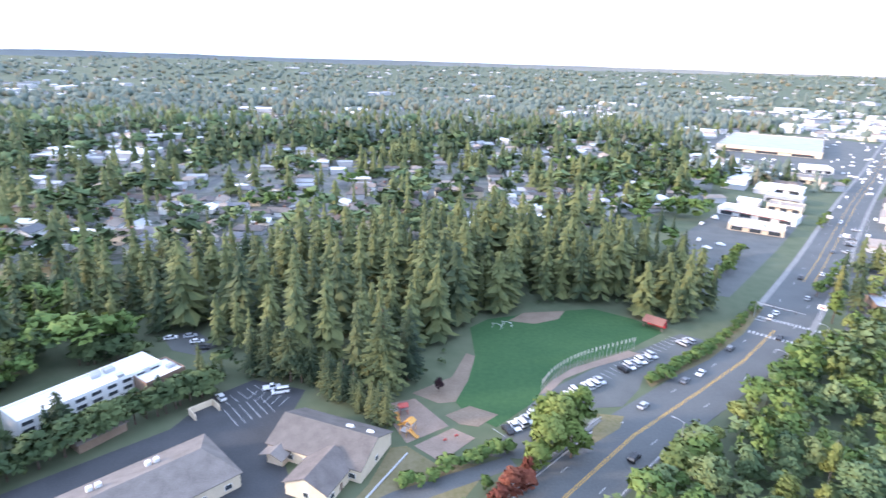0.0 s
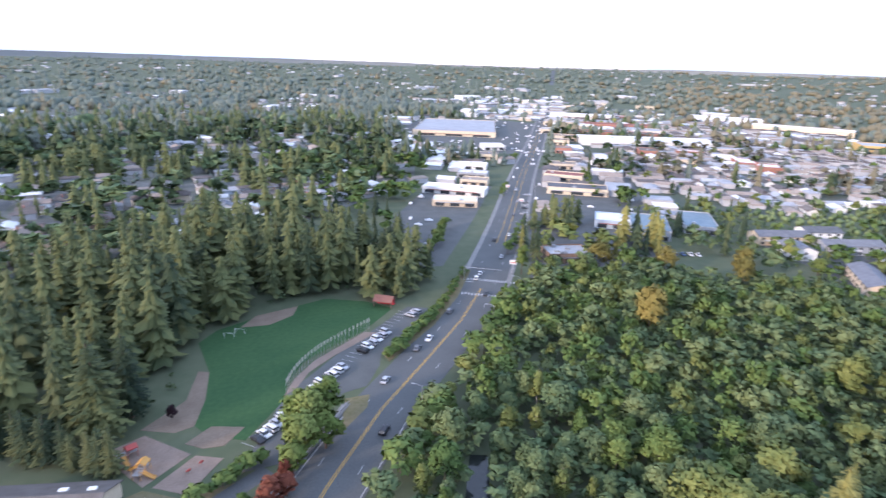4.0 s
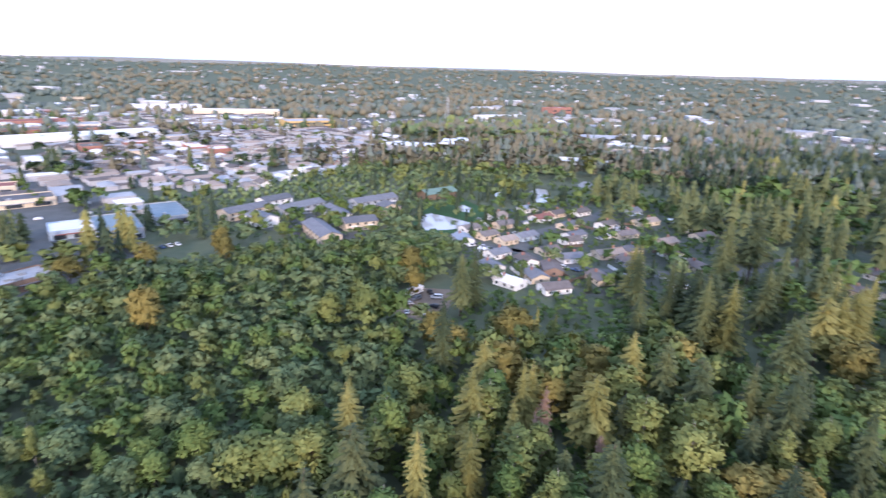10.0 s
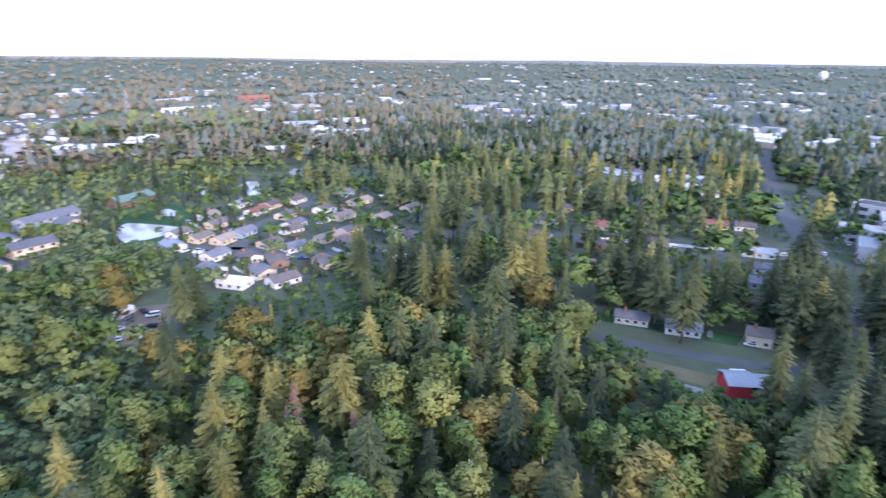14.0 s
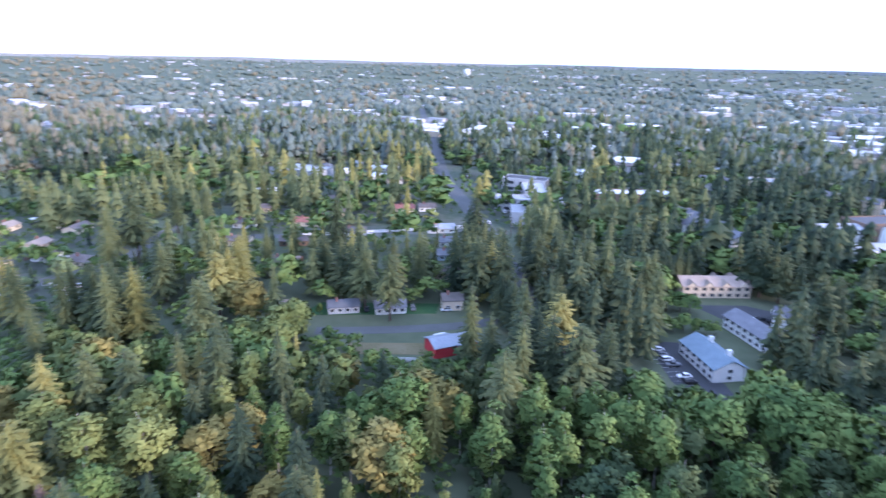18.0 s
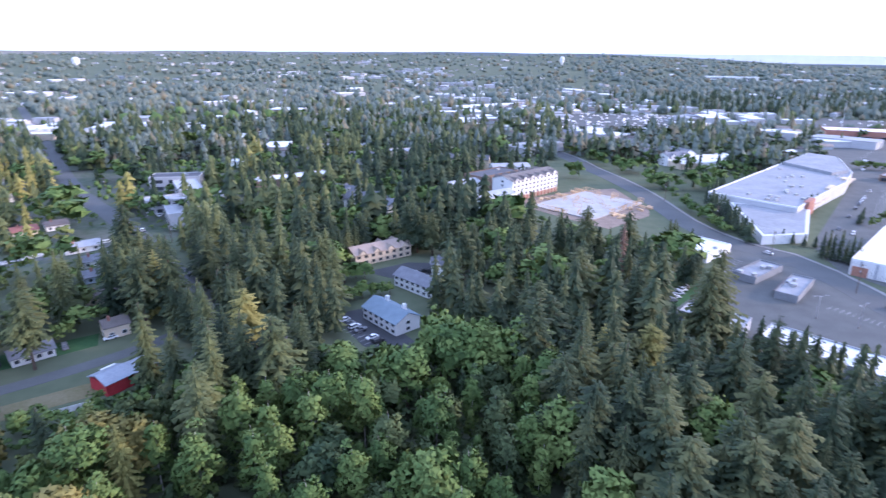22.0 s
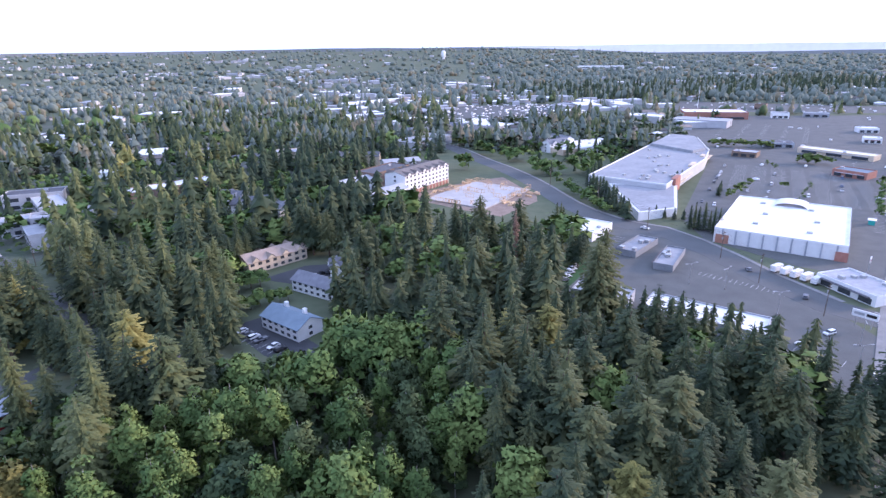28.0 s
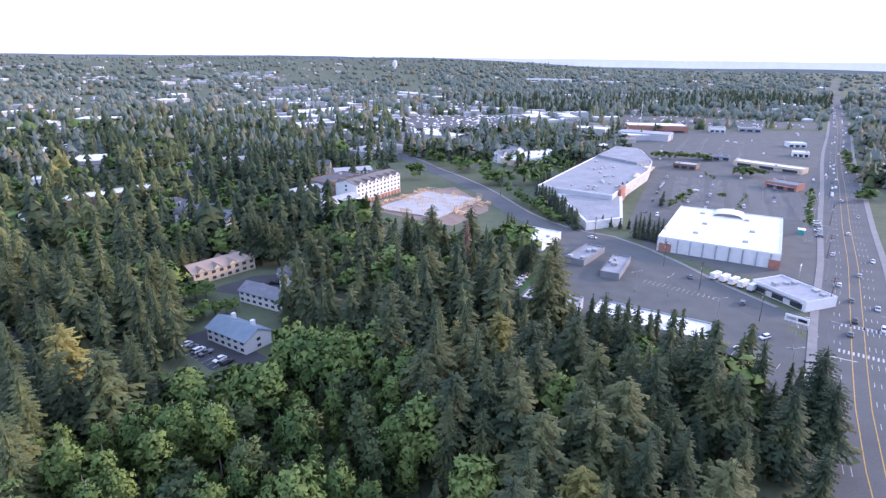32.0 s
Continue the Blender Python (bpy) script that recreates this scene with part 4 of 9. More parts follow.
for k in range(26):
    u = random.Random(k)
    p = Vector((-135, -350)).lerp(Vector((-205, -480)), u.random()) + Vector((u.uniform(-12, 22), u.uniform(-22, 10)))
    if inside(p.x, p.y, inner):
        part("roof_unit", Shape().box(p.x, p.y, 8.25, 2.4, 1.8, 1.3, 0.5), STEEL, t)
t = flat_block(-183, -291, -35, 56, 76, 7.6, "white", "white", "large white box store with a bright white flat roof", "store", 0, False)
for px, py in ((-12, 24), (12, 20), (-14, 2), (10, -2), (-10, -22), (14, -26)):
    part("skylight", Shape().box(px, py, 7.1, 2.6, 2.2, 1.0), STEEL, t)
for i in range(9):
    part("pilaster", Shape().box(-28.2, -34 + i * 8.5, 0, 0.5, 0.7, 7.2), WALLS["grey"], t)
    part("pilaster", Shape().box(-24 + i * 6, 38.2, 0, 0.7, 0.5, 7.2), WALLS["grey"], t)
part("loading_bay", Shape().box(-26, 38.3, 0, 5, 0.6, 4.4), WALLS["brick"], t)
part("loading_bay", Shape().box(24, 38.3, 0, 6, 0.6, 4.4), WALLS["brick"], t)
ar = Shape()
for i in range(9):
    a0, a1 = math.pi * i / 9, math.pi * (i + 1) / 9
    ar.add([(8 * math.cos(q), yy, 7.3 + 2.2 * math.sin(q)) for yy in (-38, -24) for q in (a0, a1)], [(0, 1, 3, 2)])
part("entrance_vault", ar, ROOFS["white"], t)
for q in range(5):
    tr = thing("box_trailer", at(-147 - q * 2.2, -234 + q * 3.6, 30), "white box trailer parked at the shop", "trailer", "box trailers")
    part("box", Shape().box(0, 0, 0.9, 6.0, 2.3, 2.5), TRIM, tr)
    part("chassis", Shape().box(0, 0, 0.45, 5.8, 1.2, 0.45), DARKM, tr)
    for s in (-1, 1):
        part("wheel", Shape().tube([(1.6, s * 1.1, 0.45), (1.6, s * 0.8, 0.45)], [0.45, 0.45], 10), RUBBER, tr)
flat_block(-93, -184, -36, 40, 15, 5.6, "white", "grey", "low shop with a bright white roof behind conifers", "commercial_building", 3, True, "", 8, 1)
flat_block(-64, -208, -31, 22, 11, 4.6, "palegrey", "grey", "low grey-roofed shop behind conifers", "commercial_building", 4, True, "", 5, 1)
for x, y, deg, w, d in ((-106, -249, 57, 27, 8.5), (-97, -267, 48, 26, 10)):
    t = flat_block(x, y, deg, w, d, 3.0, "worn", "worn", "worn flat roof of an old kiosk on the lot", "kiosk", 5, True, "", 6, 1)
flat_block(-79, -293, 50, 24, 17, 4.6, "white", "white", "small white flat-roofed shop", "commercial_building", 2, True, "", 4, 1)
for x, y, deg in ((-300, -240, 52), (-330, -290, 52), (-380, -380, 52), (-268, -190, 52), (-430, -430, 52), (-520, -520, 52)):
    house(x, y, deg, 24, 16, 3.6, "red" if x == -380 else "brown", "cream", 3.0, 3.0, "roadside shop with a brown hipped roof", 4, True, False, False, "roadside_shop")

# flats and houses east of the wood
for x, y, deg, w, wl in ((297, 131, 42, 34, "cream"), (322, 118, -50, 20, "cream"), (339, 139, 40, 26, "white"), (346, 168, -25, 34, "grey"), (326, 196, -25, 30, "cream"), (312, 176, 60, 18, "white"), (380, 128, -35, 34, "grey"), (364, 112, 40, 12, "cream"), (358, 192, -25, 22, "white")):
    flats(x, y, deg, w, 12, 5.4, "grey", wl, 2, 2.4, max(int(w / 5), 3), "%s two-storey flats with a grey shingle roof" % wl, "apartment_building", 0, "grey-roofed flats")
house(424, 92, -40, 28, 15, 4.5, "green", "brown", 2.6, 0.0, "brown clubhouse with a broad green metal roof by the pond", 5, True, False, False, "clubhouse")

def place_build_a(x, y, deg, rf, wl, w):
    house(x, y, deg, w, 9, 2.8, rf, wl, 1.9, 0.0, "", 3, True)


place_build_a(251, 19, 60, 'white', 'white', 13)
place_build_a(276, 1, 10, 'brown', 'brown', 15)
place_build_a(249, -1, -60, 'brown', 'white', 13)
place_build_a(309, -28, -60, 'tan', 'cream', 16)
place_build_a(313, 52, 30, 'metal', 'white', 13)
place_build_a(352, 33, -40, 'brown', 'cream', 14)
place_build_a(377, 11, -40, 'red', 'white', 15)
place_build_a(388, -56, -50, 'tan', 'cream', 17)
place_build_a(292, 30, -40, 'grey', 'white', 12)
place_build_a(330, 18, -40, 'grey', 'blue', 13)
place_build_a(325, 40, -40, 'brown', 'cream', 12)
place_build_a(296, -8, -60, 'grey', 'white', 12)
place_build_a(268, -22, 30, 'brown', 'cream', 12)
place_build_a(340, -10, -40, 'grey', 'white', 13)
place_build_a(352, -40, -50, 'brown', 'cream', 14)
place_build_a(318, -62, 30, 'brown', 'white', 13)
place_build_a(402, -14, -40, 'brown', 'white', 13)
place_build_a(416, -50, -40, 'grey', 'blue', 12)
place_build_a(362, -86, -50, 'brown', 'cream', 13)
place_build_a(330, -104, -50, 'tan', 'white', 13)
place_build_a(400, 22, -40, 'metal', 'white', 12)
place_build_a(372, 40, -40, 'tan', 'white', 12)
place_build_a(262, 8, 30, 'grey', 'cream', 11)
place_build_a(284, 14, 30, 'brown', 'white', 11)
place_build_a(270, 30, 40, 'grey', 'white', 11)
place_build_a(305, 4, -50, 'brown', 'cream', 11)
place_build_a(318, 28, -40, 'tan', 'cream', 11)
place_build_a(336, 52, -40, 'brown', 'white', 11)
place_build_a(328, -8, -50, 'brown', 'white', 11)
place_build_a(320, -40, -50, 'grey', 'cream', 12)
place_build_a(298, -38, 30, 'brown', 'grey', 11)
place_build_a(342, -62, -50, 'tan', 'cream', 12)
place_build_a(372, -30, -40, 'brown', 'white', 12)
place_build_a(362, -6, -40, 'grey', 'cream', 11)
place_build_a(392, 2, -40, 'brown', 'cream', 11)
place_build_a(300, -72, 30, 'brown', 'cream', 12)
for x, y, deg, rf, wl, w in ((297, -213, 52, "brown", "cream", 14), (276, -255, 52, "red", "cream", 12), (268, -268, 52, "brown", "white", 11), (289, -189, 40, "red", "cream", 15), (238, -178, 50, "grey", "grey", 14), (254, -196, 50, "brown", "white", 13),
                             (222, -168, 50, "brown", "brown", 13), (262, -162, 50, "brown", "brown", 15), (236, -140, 40, "brown", "brown", 15), (250, -120, 40, "red", "brown", 15), (214, -150, 50, "grey", "white", 12), (282, -140, 40, "brown", "cream", 14),
                             (205, -222, 52, "grey", "white", 12), (190, -206, 52, "grey", "blue", 12), (226, -238, 52, "palegrey", "white", 16), (310, -160, 40, "brown", "white", 14), (338, -186, 40, "brown", "cream", 14), (172, -186, 52, "brown", "cream", 12)):
    house(x, y, deg, w, 9, 2.9, rf, wl, 2.0, 0.0, "", 3, True)

# shops along the highway to the north-east

def place_build_b(x, y, deg, w, d, h, rf, wl, text):
    flat_block(x, y, deg, w, d, h, rf, wl, text, "commercial_building", 5, True, "", max(int(w / 9), 3), 1 if h < 11 else 3)


place_build_b(426, 766, -32, 112, 168, 7, 'palegrey', 'cream', 'very large cream-walled store with a pale flat roof')
place_build_b(212, 381, -42, 48, 16, 5, 'white', 'white', 'long white-roofed shop beside the highway')
place_build_b(194, 348, -31, 31, 16, 4.5, 'white', 'cream', 'low cream shop with a white roof')
place_build_b(243, 404, -38, 22, 16, 5, 'tan', 'cream', 'low cream shop with a tan roof')
place_build_b(277, 473, -37, 34, 20, 4.5, 'white', 'white', '')
place_build_b(323, 520, -33, 27, 22, 5.5, 'tan', 'cream', '')
place_build_b(368, 576, -19, 25, 24, 5.5, 'white', 'white', '')
place_build_b(774, 1344, 0, 53, 40, 14, 'white', 'white', 'distant white office block')
place_build_b(329, 396, -47, 33, 18, 5.5, 'red', 'cream', 'shop with a long red roof')
place_build_b(303, 348, -38, 46, 20, 5.5, 'dark', 'cream', 'long dark-roofed shop building')
place_build_b(416, 450, -28, 17, 16, 5, 'white', 'white', '')
place_build_b(435, 529, -39, 18, 18, 6, 'tan', 'brick', 'shop with a red-brick front')
place_build_b(367, 445, -34, 25, 20, 5, 'tan', 'cream', '')
place_build_b(-369, -786, 167, 78, 40, 9, 'white', 'brick', 'large brick store with a white flat roof')
place_build_b(-348, -499, 124, 60, 14, 4.5, 'white', 'cream', 'long low strip of shops with a white roof')
place_build_b(-272, -507, 142, 20, 16, 4.5, 'palegrey', 'brown', 'low brown restaurant on the parking lot')
place_build_b(-307, -418, 123, 23, 16, 5, 'blue', 'brick', 'red-walled restaurant with a pale blue roof')
place_build_b(-468, -633, 163, 19, 14, 5, 'white', 'white', '')
place_build_b(-426, -566, 149, 15, 14, 5, 'white', 'white', '')
place_build_b(-325, -552, 161, 26, 14, 4.5, 'dark', 'grey', 'low dark-roofed shop beside a row of trees')
place_build_b(-451, -772, 158, 20, 16, 7, 'grey', 'white', '')
place_build_b(-482, -877, 145, 15, 18, 8, 'brown', 'brown', '')
place_build_b(-503, -778, 150, 29, 16, 5, 'palegrey', 'grey', '')
place_build_b(-273, -761, 134, 36, 18, 5, 'white', 'white', '')
place_build_b(-596, -2185, 162, 161, 40, 14, 'white', 'white', 'distant white building above the woods')
place_build_b(-836, -2178, 147, 86, 40, 10, 'white', 'white', '')
place_build_b(-859, -1761, 149, 62, 30, 9, 'white', 'white', '')
place_build_b(-168, -211, 105, 26, 17, 4.4, 'palegrey', 'white', 'long pale-roofed repair shop beside the side road')
place_build_b(190, 222, -20, 22, 16, 5, 'palegrey', 'brown', 'low brown-red building with a grey roof beside the wood')
place_build_b(264, 262, -42, 28, 22, 5, 'white', 'blue', 'pale workshop with a white roof')
place_build_b(272, 244, -42, 22, 40, 6, 'blue', 'grey', 'workshop with a ribbed blue metal roof')
place_build_b(310, 240, -42, 20, 40, 5, 'blue', 'grey', 'storage shed with a blue roof')
place_build_b(585, 550, -30, 170, 46, 8, 'white', 'white', 'very long white shopping building')
place_build_b(520, 620, -38, 50, 24, 6, 'tan', 'cream', '')
place_build_b(620, 640, -38, 120, 24, 6, 'brown', 'brick', '')
place_build_b(560, 690, -38, 60, 26, 6, 'palegrey', 'cream', '')
place_build_b(700, 720, -38, 110, 30, 7, 'red', 'brick', '')
place_build_b(640, 790, -38, 60, 26, 6, 'palegrey', 'cream', '')
place_build_b(760, 880, -38, 120, 30, 8, 'white', 'white', '')
place_build_b(980, 590, -63, 150, 46, 9, 'white', 'cream', 'long distant warehouse with a white roof')
place_build_b(845, 390, -48, 74, 44, 11, 'palegrey', 'yellow', 'large yellow stucco store')
place_build_b(1010, 760, -50, 130, 40, 9, 'white', 'white', '')
place_build_b(1135, 120, -48, 110, 40, 9, 'white', 'white', 'distant white-roofed warehouse among trees')
place_build_b(1345, 25, -40, 66, 30, 16, 'red', 'brick', 'distant red-brick office block')
place_build_b(620, -8, -80, 44, 26, 7, 'white', 'white', 'white workshop among trees')
place_build_b(628, -46, -80, 20, 16, 5, 'white', 'white', '')
place_build_b(698, -82, -85, 72, 26, 9, 'tan', 'cream', 'long cream school building with a flat roof')
place_build_b(862, -56, -80, 90, 40, 7, 'palegrey', 'grey', '')
place_build_b(900, -110, -80, 60, 30, 7, 'palegrey', 'white', '')
place_build_b(1180, -30, -80, 120, 20, 8, 'palegrey', 'grey', '')
place_build_b(700, 980, 52, 60, 30, 9, 'white', 'cream', '')
place_build_b(560, 960, 52, 40, 30, 12, 'white', 'white', 'distant white office block')
place_build_b(900, 1250, 52, 60, 30, 8, 'white', 'cream', '')
r4 = random.Random(21)
for k in range(90):
    a = r4.uniform(300, 1500)
    sd = r4.choice([-1, 1])
    off = sd * r4.uniform(26, 60 if sd > 0 else 240)
    x, y = 194 + 0.62 * (a - 160) + 0.78 * off * -1, 283 + 0.785 * (a - 160) + 0.62 * off
    w, d = r4.uniform(16, 42), r4.uniform(12, 26)
    if math.hypot(x, y) < 300 or not free(x, y, 0) or any(abs(o.location.x - x) < 30 and abs(o.location.y - y) < 26 for o in scene.collection.objects if o.name.startswith("commercial") and o.parent is None):
        continue
    flat_block(x, y, -38.5 + r4.choice([0, 90]), w, d, r4.uniform(4.5, 7), r4.choice(["white", "palegrey", "tan", "dark", "white", "brown"]), r4.choice(["white", "cream", "brick", "grey", "cream"]), "", "commercial_building", 2, True, "", 3, 1)

# ---------------------------------------------------------------- suburb houses, past the named ones
TEMPL = []
for i, (w, d, h, rf, wl, rise, hip) in enumerate(((14, 9, 2.9, "brown", "white", 2.0, 0), (13, 9.5, 3.0, "grey", "cream", 2.2, 2.5), (15, 9, 2.9, "tan", "white", 1.9, 0), (12, 9, 5.4, "grey", "white", 2.4, 0),
                                                  (14, 10, 5.4, "brown", "cream", 2.4, 2.5), (13, 9, 3.0, "palegrey", "blue", 1.8, 0), (16, 9, 2.9, "brown", "grey", 2.0, 2.5), (13, 9, 3.0, "white", "white", 1.6, 0))):
    TEMPL.append((w, d, h, rf, wl, rise, hip))
MADE = {}


def suburb_house(x, y, deg, k):
    w, d, h, rf, wl, rise, hip = TEMPL[k]
    if k in MADE:
        claim_box(x, y, w, d, radians(deg), 1.5)
        return copy_thing(MADE[k], at(x, y, deg, hill(x, y)))
    MADE[k] = t = house(x, y, deg, w, d, h, rf, wl, rise, hip, "", 3, False, False, k % 2 == 0)
    for s in (-1, 1):
        for u in (-0.22,):
            part("window", Shape().box(u * w, s * (d / 2 + 0.02), 0.9, 1.6, 0.16, 1.2), GLASS, t)
    if k % 2:
        part("garage_door", Shape().box(w * 0.36, -d / 2 - 0.04, 0, 3.2, 0.14, 2.2), TRIM, t)
    return t


r5 = random.Random(8)
count = 0
NEAR_SUBURB = [(-380, 262), (-200, 250), (-132, 266), (-62, 290), (-28, 312), (60, 318), (180, 420), (260, 600), (200, 800), (-800, 800), (-800, 520)]
ROWS = [(410, 225), (520, 190), (700, 230), (780, 330), (560, 420), (430, 400), (380, 300)]
SOUTH_B = [(300, -220), (420, -200), (640, -420), (560, -520), (380, -380)]
STREETS = Shape()
for x0, y0, x1, y1 in ((-760, 470, 170, 470), (-700, 560, 200, 560), (-780, 650, 240, 650), (-400, 395, 90, 395), (-300, 340, -300, 800), (-80, 340, -80, 800), (-520, 440, -520, 800), (90, 470, 90, 800), (-180, 395, -180, 800),
                       (430, 250, 700, 250), (420, 300, 740, 300), (440, 350, 700, 350)):
    strip(STREETS, [(x0, y0), ((x0 + x1) / 2, (y0 + y1) / 2), (x1, y1)], -4, 4, 0.035)
    LINES.append(([(x0, y0), (x1, y1)], 5.0))
tagged(part("road_suburb", STREETS, OLDASPH), "pale grey residential streets between houses", "road", "", "structure")
for part_no, (poly, step, jit, skip, deg0) in enumerate(((SOUTH_B, 26, 6, 0.4, 52), (ROWS, 21, 3, 0.1, -38), (NEAR_SUBURB, 21, 5, 0.2, 0))):
    xs, ys = [p[0] for p in poly], [p[1] for p in poly]
    spots = []
    for i in range(int((max(xs) - min(xs)) / step) + 1):
        for j in range(int((max(ys) - min(ys)) / step) + 1):
            px, py = min(xs) + i * step + r5.uniform(-jit, jit), min(ys) + j * step + r5.uniform(-jit, jit)
            if r5.random() > skip and inside(px, py, poly) and (poly is not NEAR_SUBURB or math.degrees(math.atan2(px, py)) > -41):
                spots.append((math.hypot(px, py), px, py))
    for d, px, py in sorted(spots)[:{0: 20, 1: 66, 2: 128}[part_no] * 2]:
        if free(px, py, 3) and count < {0: 20, 1: 78, 2: 166}[part_no]:
            suburb_house(px, py, deg0 + r5.choice([0, 90, 180, 270]) + r5.uniform(-8, 8), r5.randrange(8) if poly is not ROWS else r5.choice([5, 7, 0, 2]))
            count += 1

# roofs of the far suburbs, joined by colour
far_roofs = {k: Shape() for k in ("white", "palegrey", "brown", "tan")}
far_walls = Shape()
n = 0
while n < 3600:
    q = r5.uniform(0, 2 * math.pi)
    r = 560 * math.exp(r5.random() * 1.95)
    x, y = -r * math.sin(q), r * math.cos(q)
    az = math.degrees(math.atan2(x, y)) % 360
    if 190 + 40 < az < 318:      # behind the drone's back
        n += 1
        continue
    dens = -(noise.noise((x / 190, y / 190, 2)) + 0.6 * noise.noise((x / 62, y / 62, 6)) + 0.45 * noise.noise((x / 700, y / 700, 5)))
    if dens < -0.05 or (100 < az < 172 and r < 800 and dens < 0.2) or not free(x, y, 4) or inside(x, y, ROWS) or (r < 600 and inside(x, y, NEAR_SUBURB)):
        n += 0.3
        continue
    yaw = r5.choice([0, 0.9, 1.57, -0.67]) + r5.uniform(-0.1, 0.1)
    big = r5.random() < (0.16 if dens > 0.25 else 0.04)
    w, d, h = (r5.uniform(28, 70), r5.uniform(18, 34), r5.uniform(5, 9)) if big else (r5.uniform(11, 17), r5.uniform(8, 11), r5.uniform(3, 5.6))
    z = hill(x, y) - 0.4
    far_walls.box(x, y, z, w, d, h + 0.4, yaw)
    k = r5.choice(["white", "palegrey", "white"]) if big else r5.choice(["brown", "palegrey", "brown", "tan", "palegrey", "white"])
    s = Shape()
    if big:
        s.box(0, 0, h, w + 0.6, d + 0.6, 0.4)
    else:
        s.gable(w, d, h, r5.uniform(1.6, 2.4), 0.5, 0.2, r5.choice([0, 2.5]))
    c, sn = math.cos(yaw), math.sin(yaw)
    far_roofs[k].add([(x + a * c - b * sn, y + a * sn + b * c, z + 0.4 + e) for a, b, e in s.v], s.f)
    n += 1
def dense(poly, step, deg, wr, dr, kinds, keep, seed):
    """Close rows of low roofs, too many to tell apart."""
    rd = random.Random(seed)
    c, sn = math.cos(radians(deg)), math.sin(radians(deg))
    for i in range(-60, 61):
        for j in range(-60, 61):
            cx, cy = sum(p[0] for p in poly) / len(poly), sum(p[1] for p in poly) / len(poly)
            a, b = i * step + rd.uniform(-2, 2), j * step * 0.8 + rd.uniform(-2, 2)
            x, y = cx + a * c - b * sn, cy + a * sn + b * c
            if rd.random() > keep or not inside(x, y, poly) or not free(x, y, 2):
                continue
            w, d, h = rd.uniform(*wr), rd.uniform(*dr), rd.uniform(2.8, 4.6)
            yaw = radians(deg) + rd.choice([0, 0, 1.5708])
            far_walls.box(x, y, hill(x, y), w, d, h, yaw)
            s = Shape()
            s.gable(w, d, h, rd.uniform(0.7, 1.7), 0.4, 0.2, rd.choice([0, 2]))
            cc, ss = math.cos(yaw), math.sin(yaw)
            far_roofs[rd.choice(kinds)].add([(x + u * cc - v * ss, y + u * ss + v * cc, e + hill(x, y)) for u, v, e in s.v], s.f)
            claim_box(x, y, w, d, yaw, 0.5)


dense([(400, 240), (560, 180), (720, 230), (830, 330), (800, 420), (640, 470), (540, 500), (440, 440), (360, 330)], 19, -38, (11, 20), (8, 11), ("palegrey", "brown", "tan", "brown"), 0.8, 3)
dense([(560, 480), (840, 440), (960, 520), (1000, 900), (900, 1000), (640, 760)], 34, -38, (18, 36), (12, 18), ("palegrey", "tan", "brown", "white"), 0.72, 4)
dense([(430, 640), (560, 700), (800, 1000), (1150, 1450), (900, 1500), (620, 1050)], 38, -38, (18, 40), (14, 22), ("palegrey", "tan", "white", "white"), 0.6, 5)
dense([(240, 470), (330, 560), (300, 700), (200, 520)], 30, -38, (16, 30), (12, 18), ("palegrey", "white", "white"), 0.6, 6)
dense([(-700, 430), (-300, 400), (200, 400), (280, 640), (200, 900), (-800, 900)], 22, 4, (11, 16), (8, 10), ("palegrey", "brown", "tan", "palegrey", "white"), 0.45, 7)
dense([(-380, 262), (-200, 250), (-132, 266), (-62, 290), (-28, 312), (60, 318), (180, 420), (100, 440), (-300, 430), (-560, 440)], 20, 10, (11, 15), (8, 10), ("palegrey", "brown", "tan", "brown"), 0.24, 17)
dense([(215, 320), (300, 250), (390, 310), (560, 520), (520, 600), (400, 500)], 27, -38, (13, 28), (10, 15), ("palegrey", "brown", "white", "tan"), 0.66, 11)
dense([(178, 330), (240, 400), (330, 540), (290, 560), (150, 340)], 26, -38, (13, 26), (10, 15), ("palegrey", "white", "white", "tan"), 0.66, 12)
dense([(-60, -700), (-20, -860), (-180, -1060), (-330, -1200), (200, -1500), (330, -1100), (180, -760)], 40, 20, (20, 46), (14, 26), ("palegrey", "white", "white", "brown"), 0.55, 8)
dense([(300, -560), (620, -520), (700, -700), (420, -720)], 34, 20, (18, 40), (12, 22), ("palegrey", "white", "white"), 0.5, 9)


def town(x, y, n, spread):
    """Pale shops and flats close together, a long way off."""
    rd = random.Random(int(x * 7 + y * 13))
    for i in range(n):
        q, r = rd.uniform(0, 6.28), spread * math.sqrt(rd.random())
        px, py, yaw = x + r * math.cos(q), y + r * math.sin(q), rd.choice([0.3, 1.87]) + rd.uniform(-0.1, 0.1)
        w, d, h = rd.uniform(16, 46), rd.uniform(12, 22), rd.uniform(4, 9)
        if not free(px, py, 2):
            continue
        claim_box(px, py, w, d, yaw, 4)
        far_walls.box(px, py, hill(px, py) - 0.5, w, d, h + 0.5, yaw)
        far_roofs[rd.choice(["white", "white", "palegrey", "brown"])].box(px, py, hill(px, py) + h, w + 0.6, d + 0.6, 0.5, yaw)


town(1173, -2109, 12, 150)
town(1582, -2513, 12, 150)
town(972, -2956, 12, 150)
town(531, -1869, 12, 150)
town(574, -2400, 12, 150)
town(326, -1817, 12, 150)
town(226, -1637, 12, 150)
town(539, -684, 6, 45)
town(472, -660, 6, 45)
town(399, -762, 6, 45)
town(704, -680, 6, 45)
town(883, -679, 6, 45)
town(986, -419, 6, 45)
town(218, -545, 6, 45)
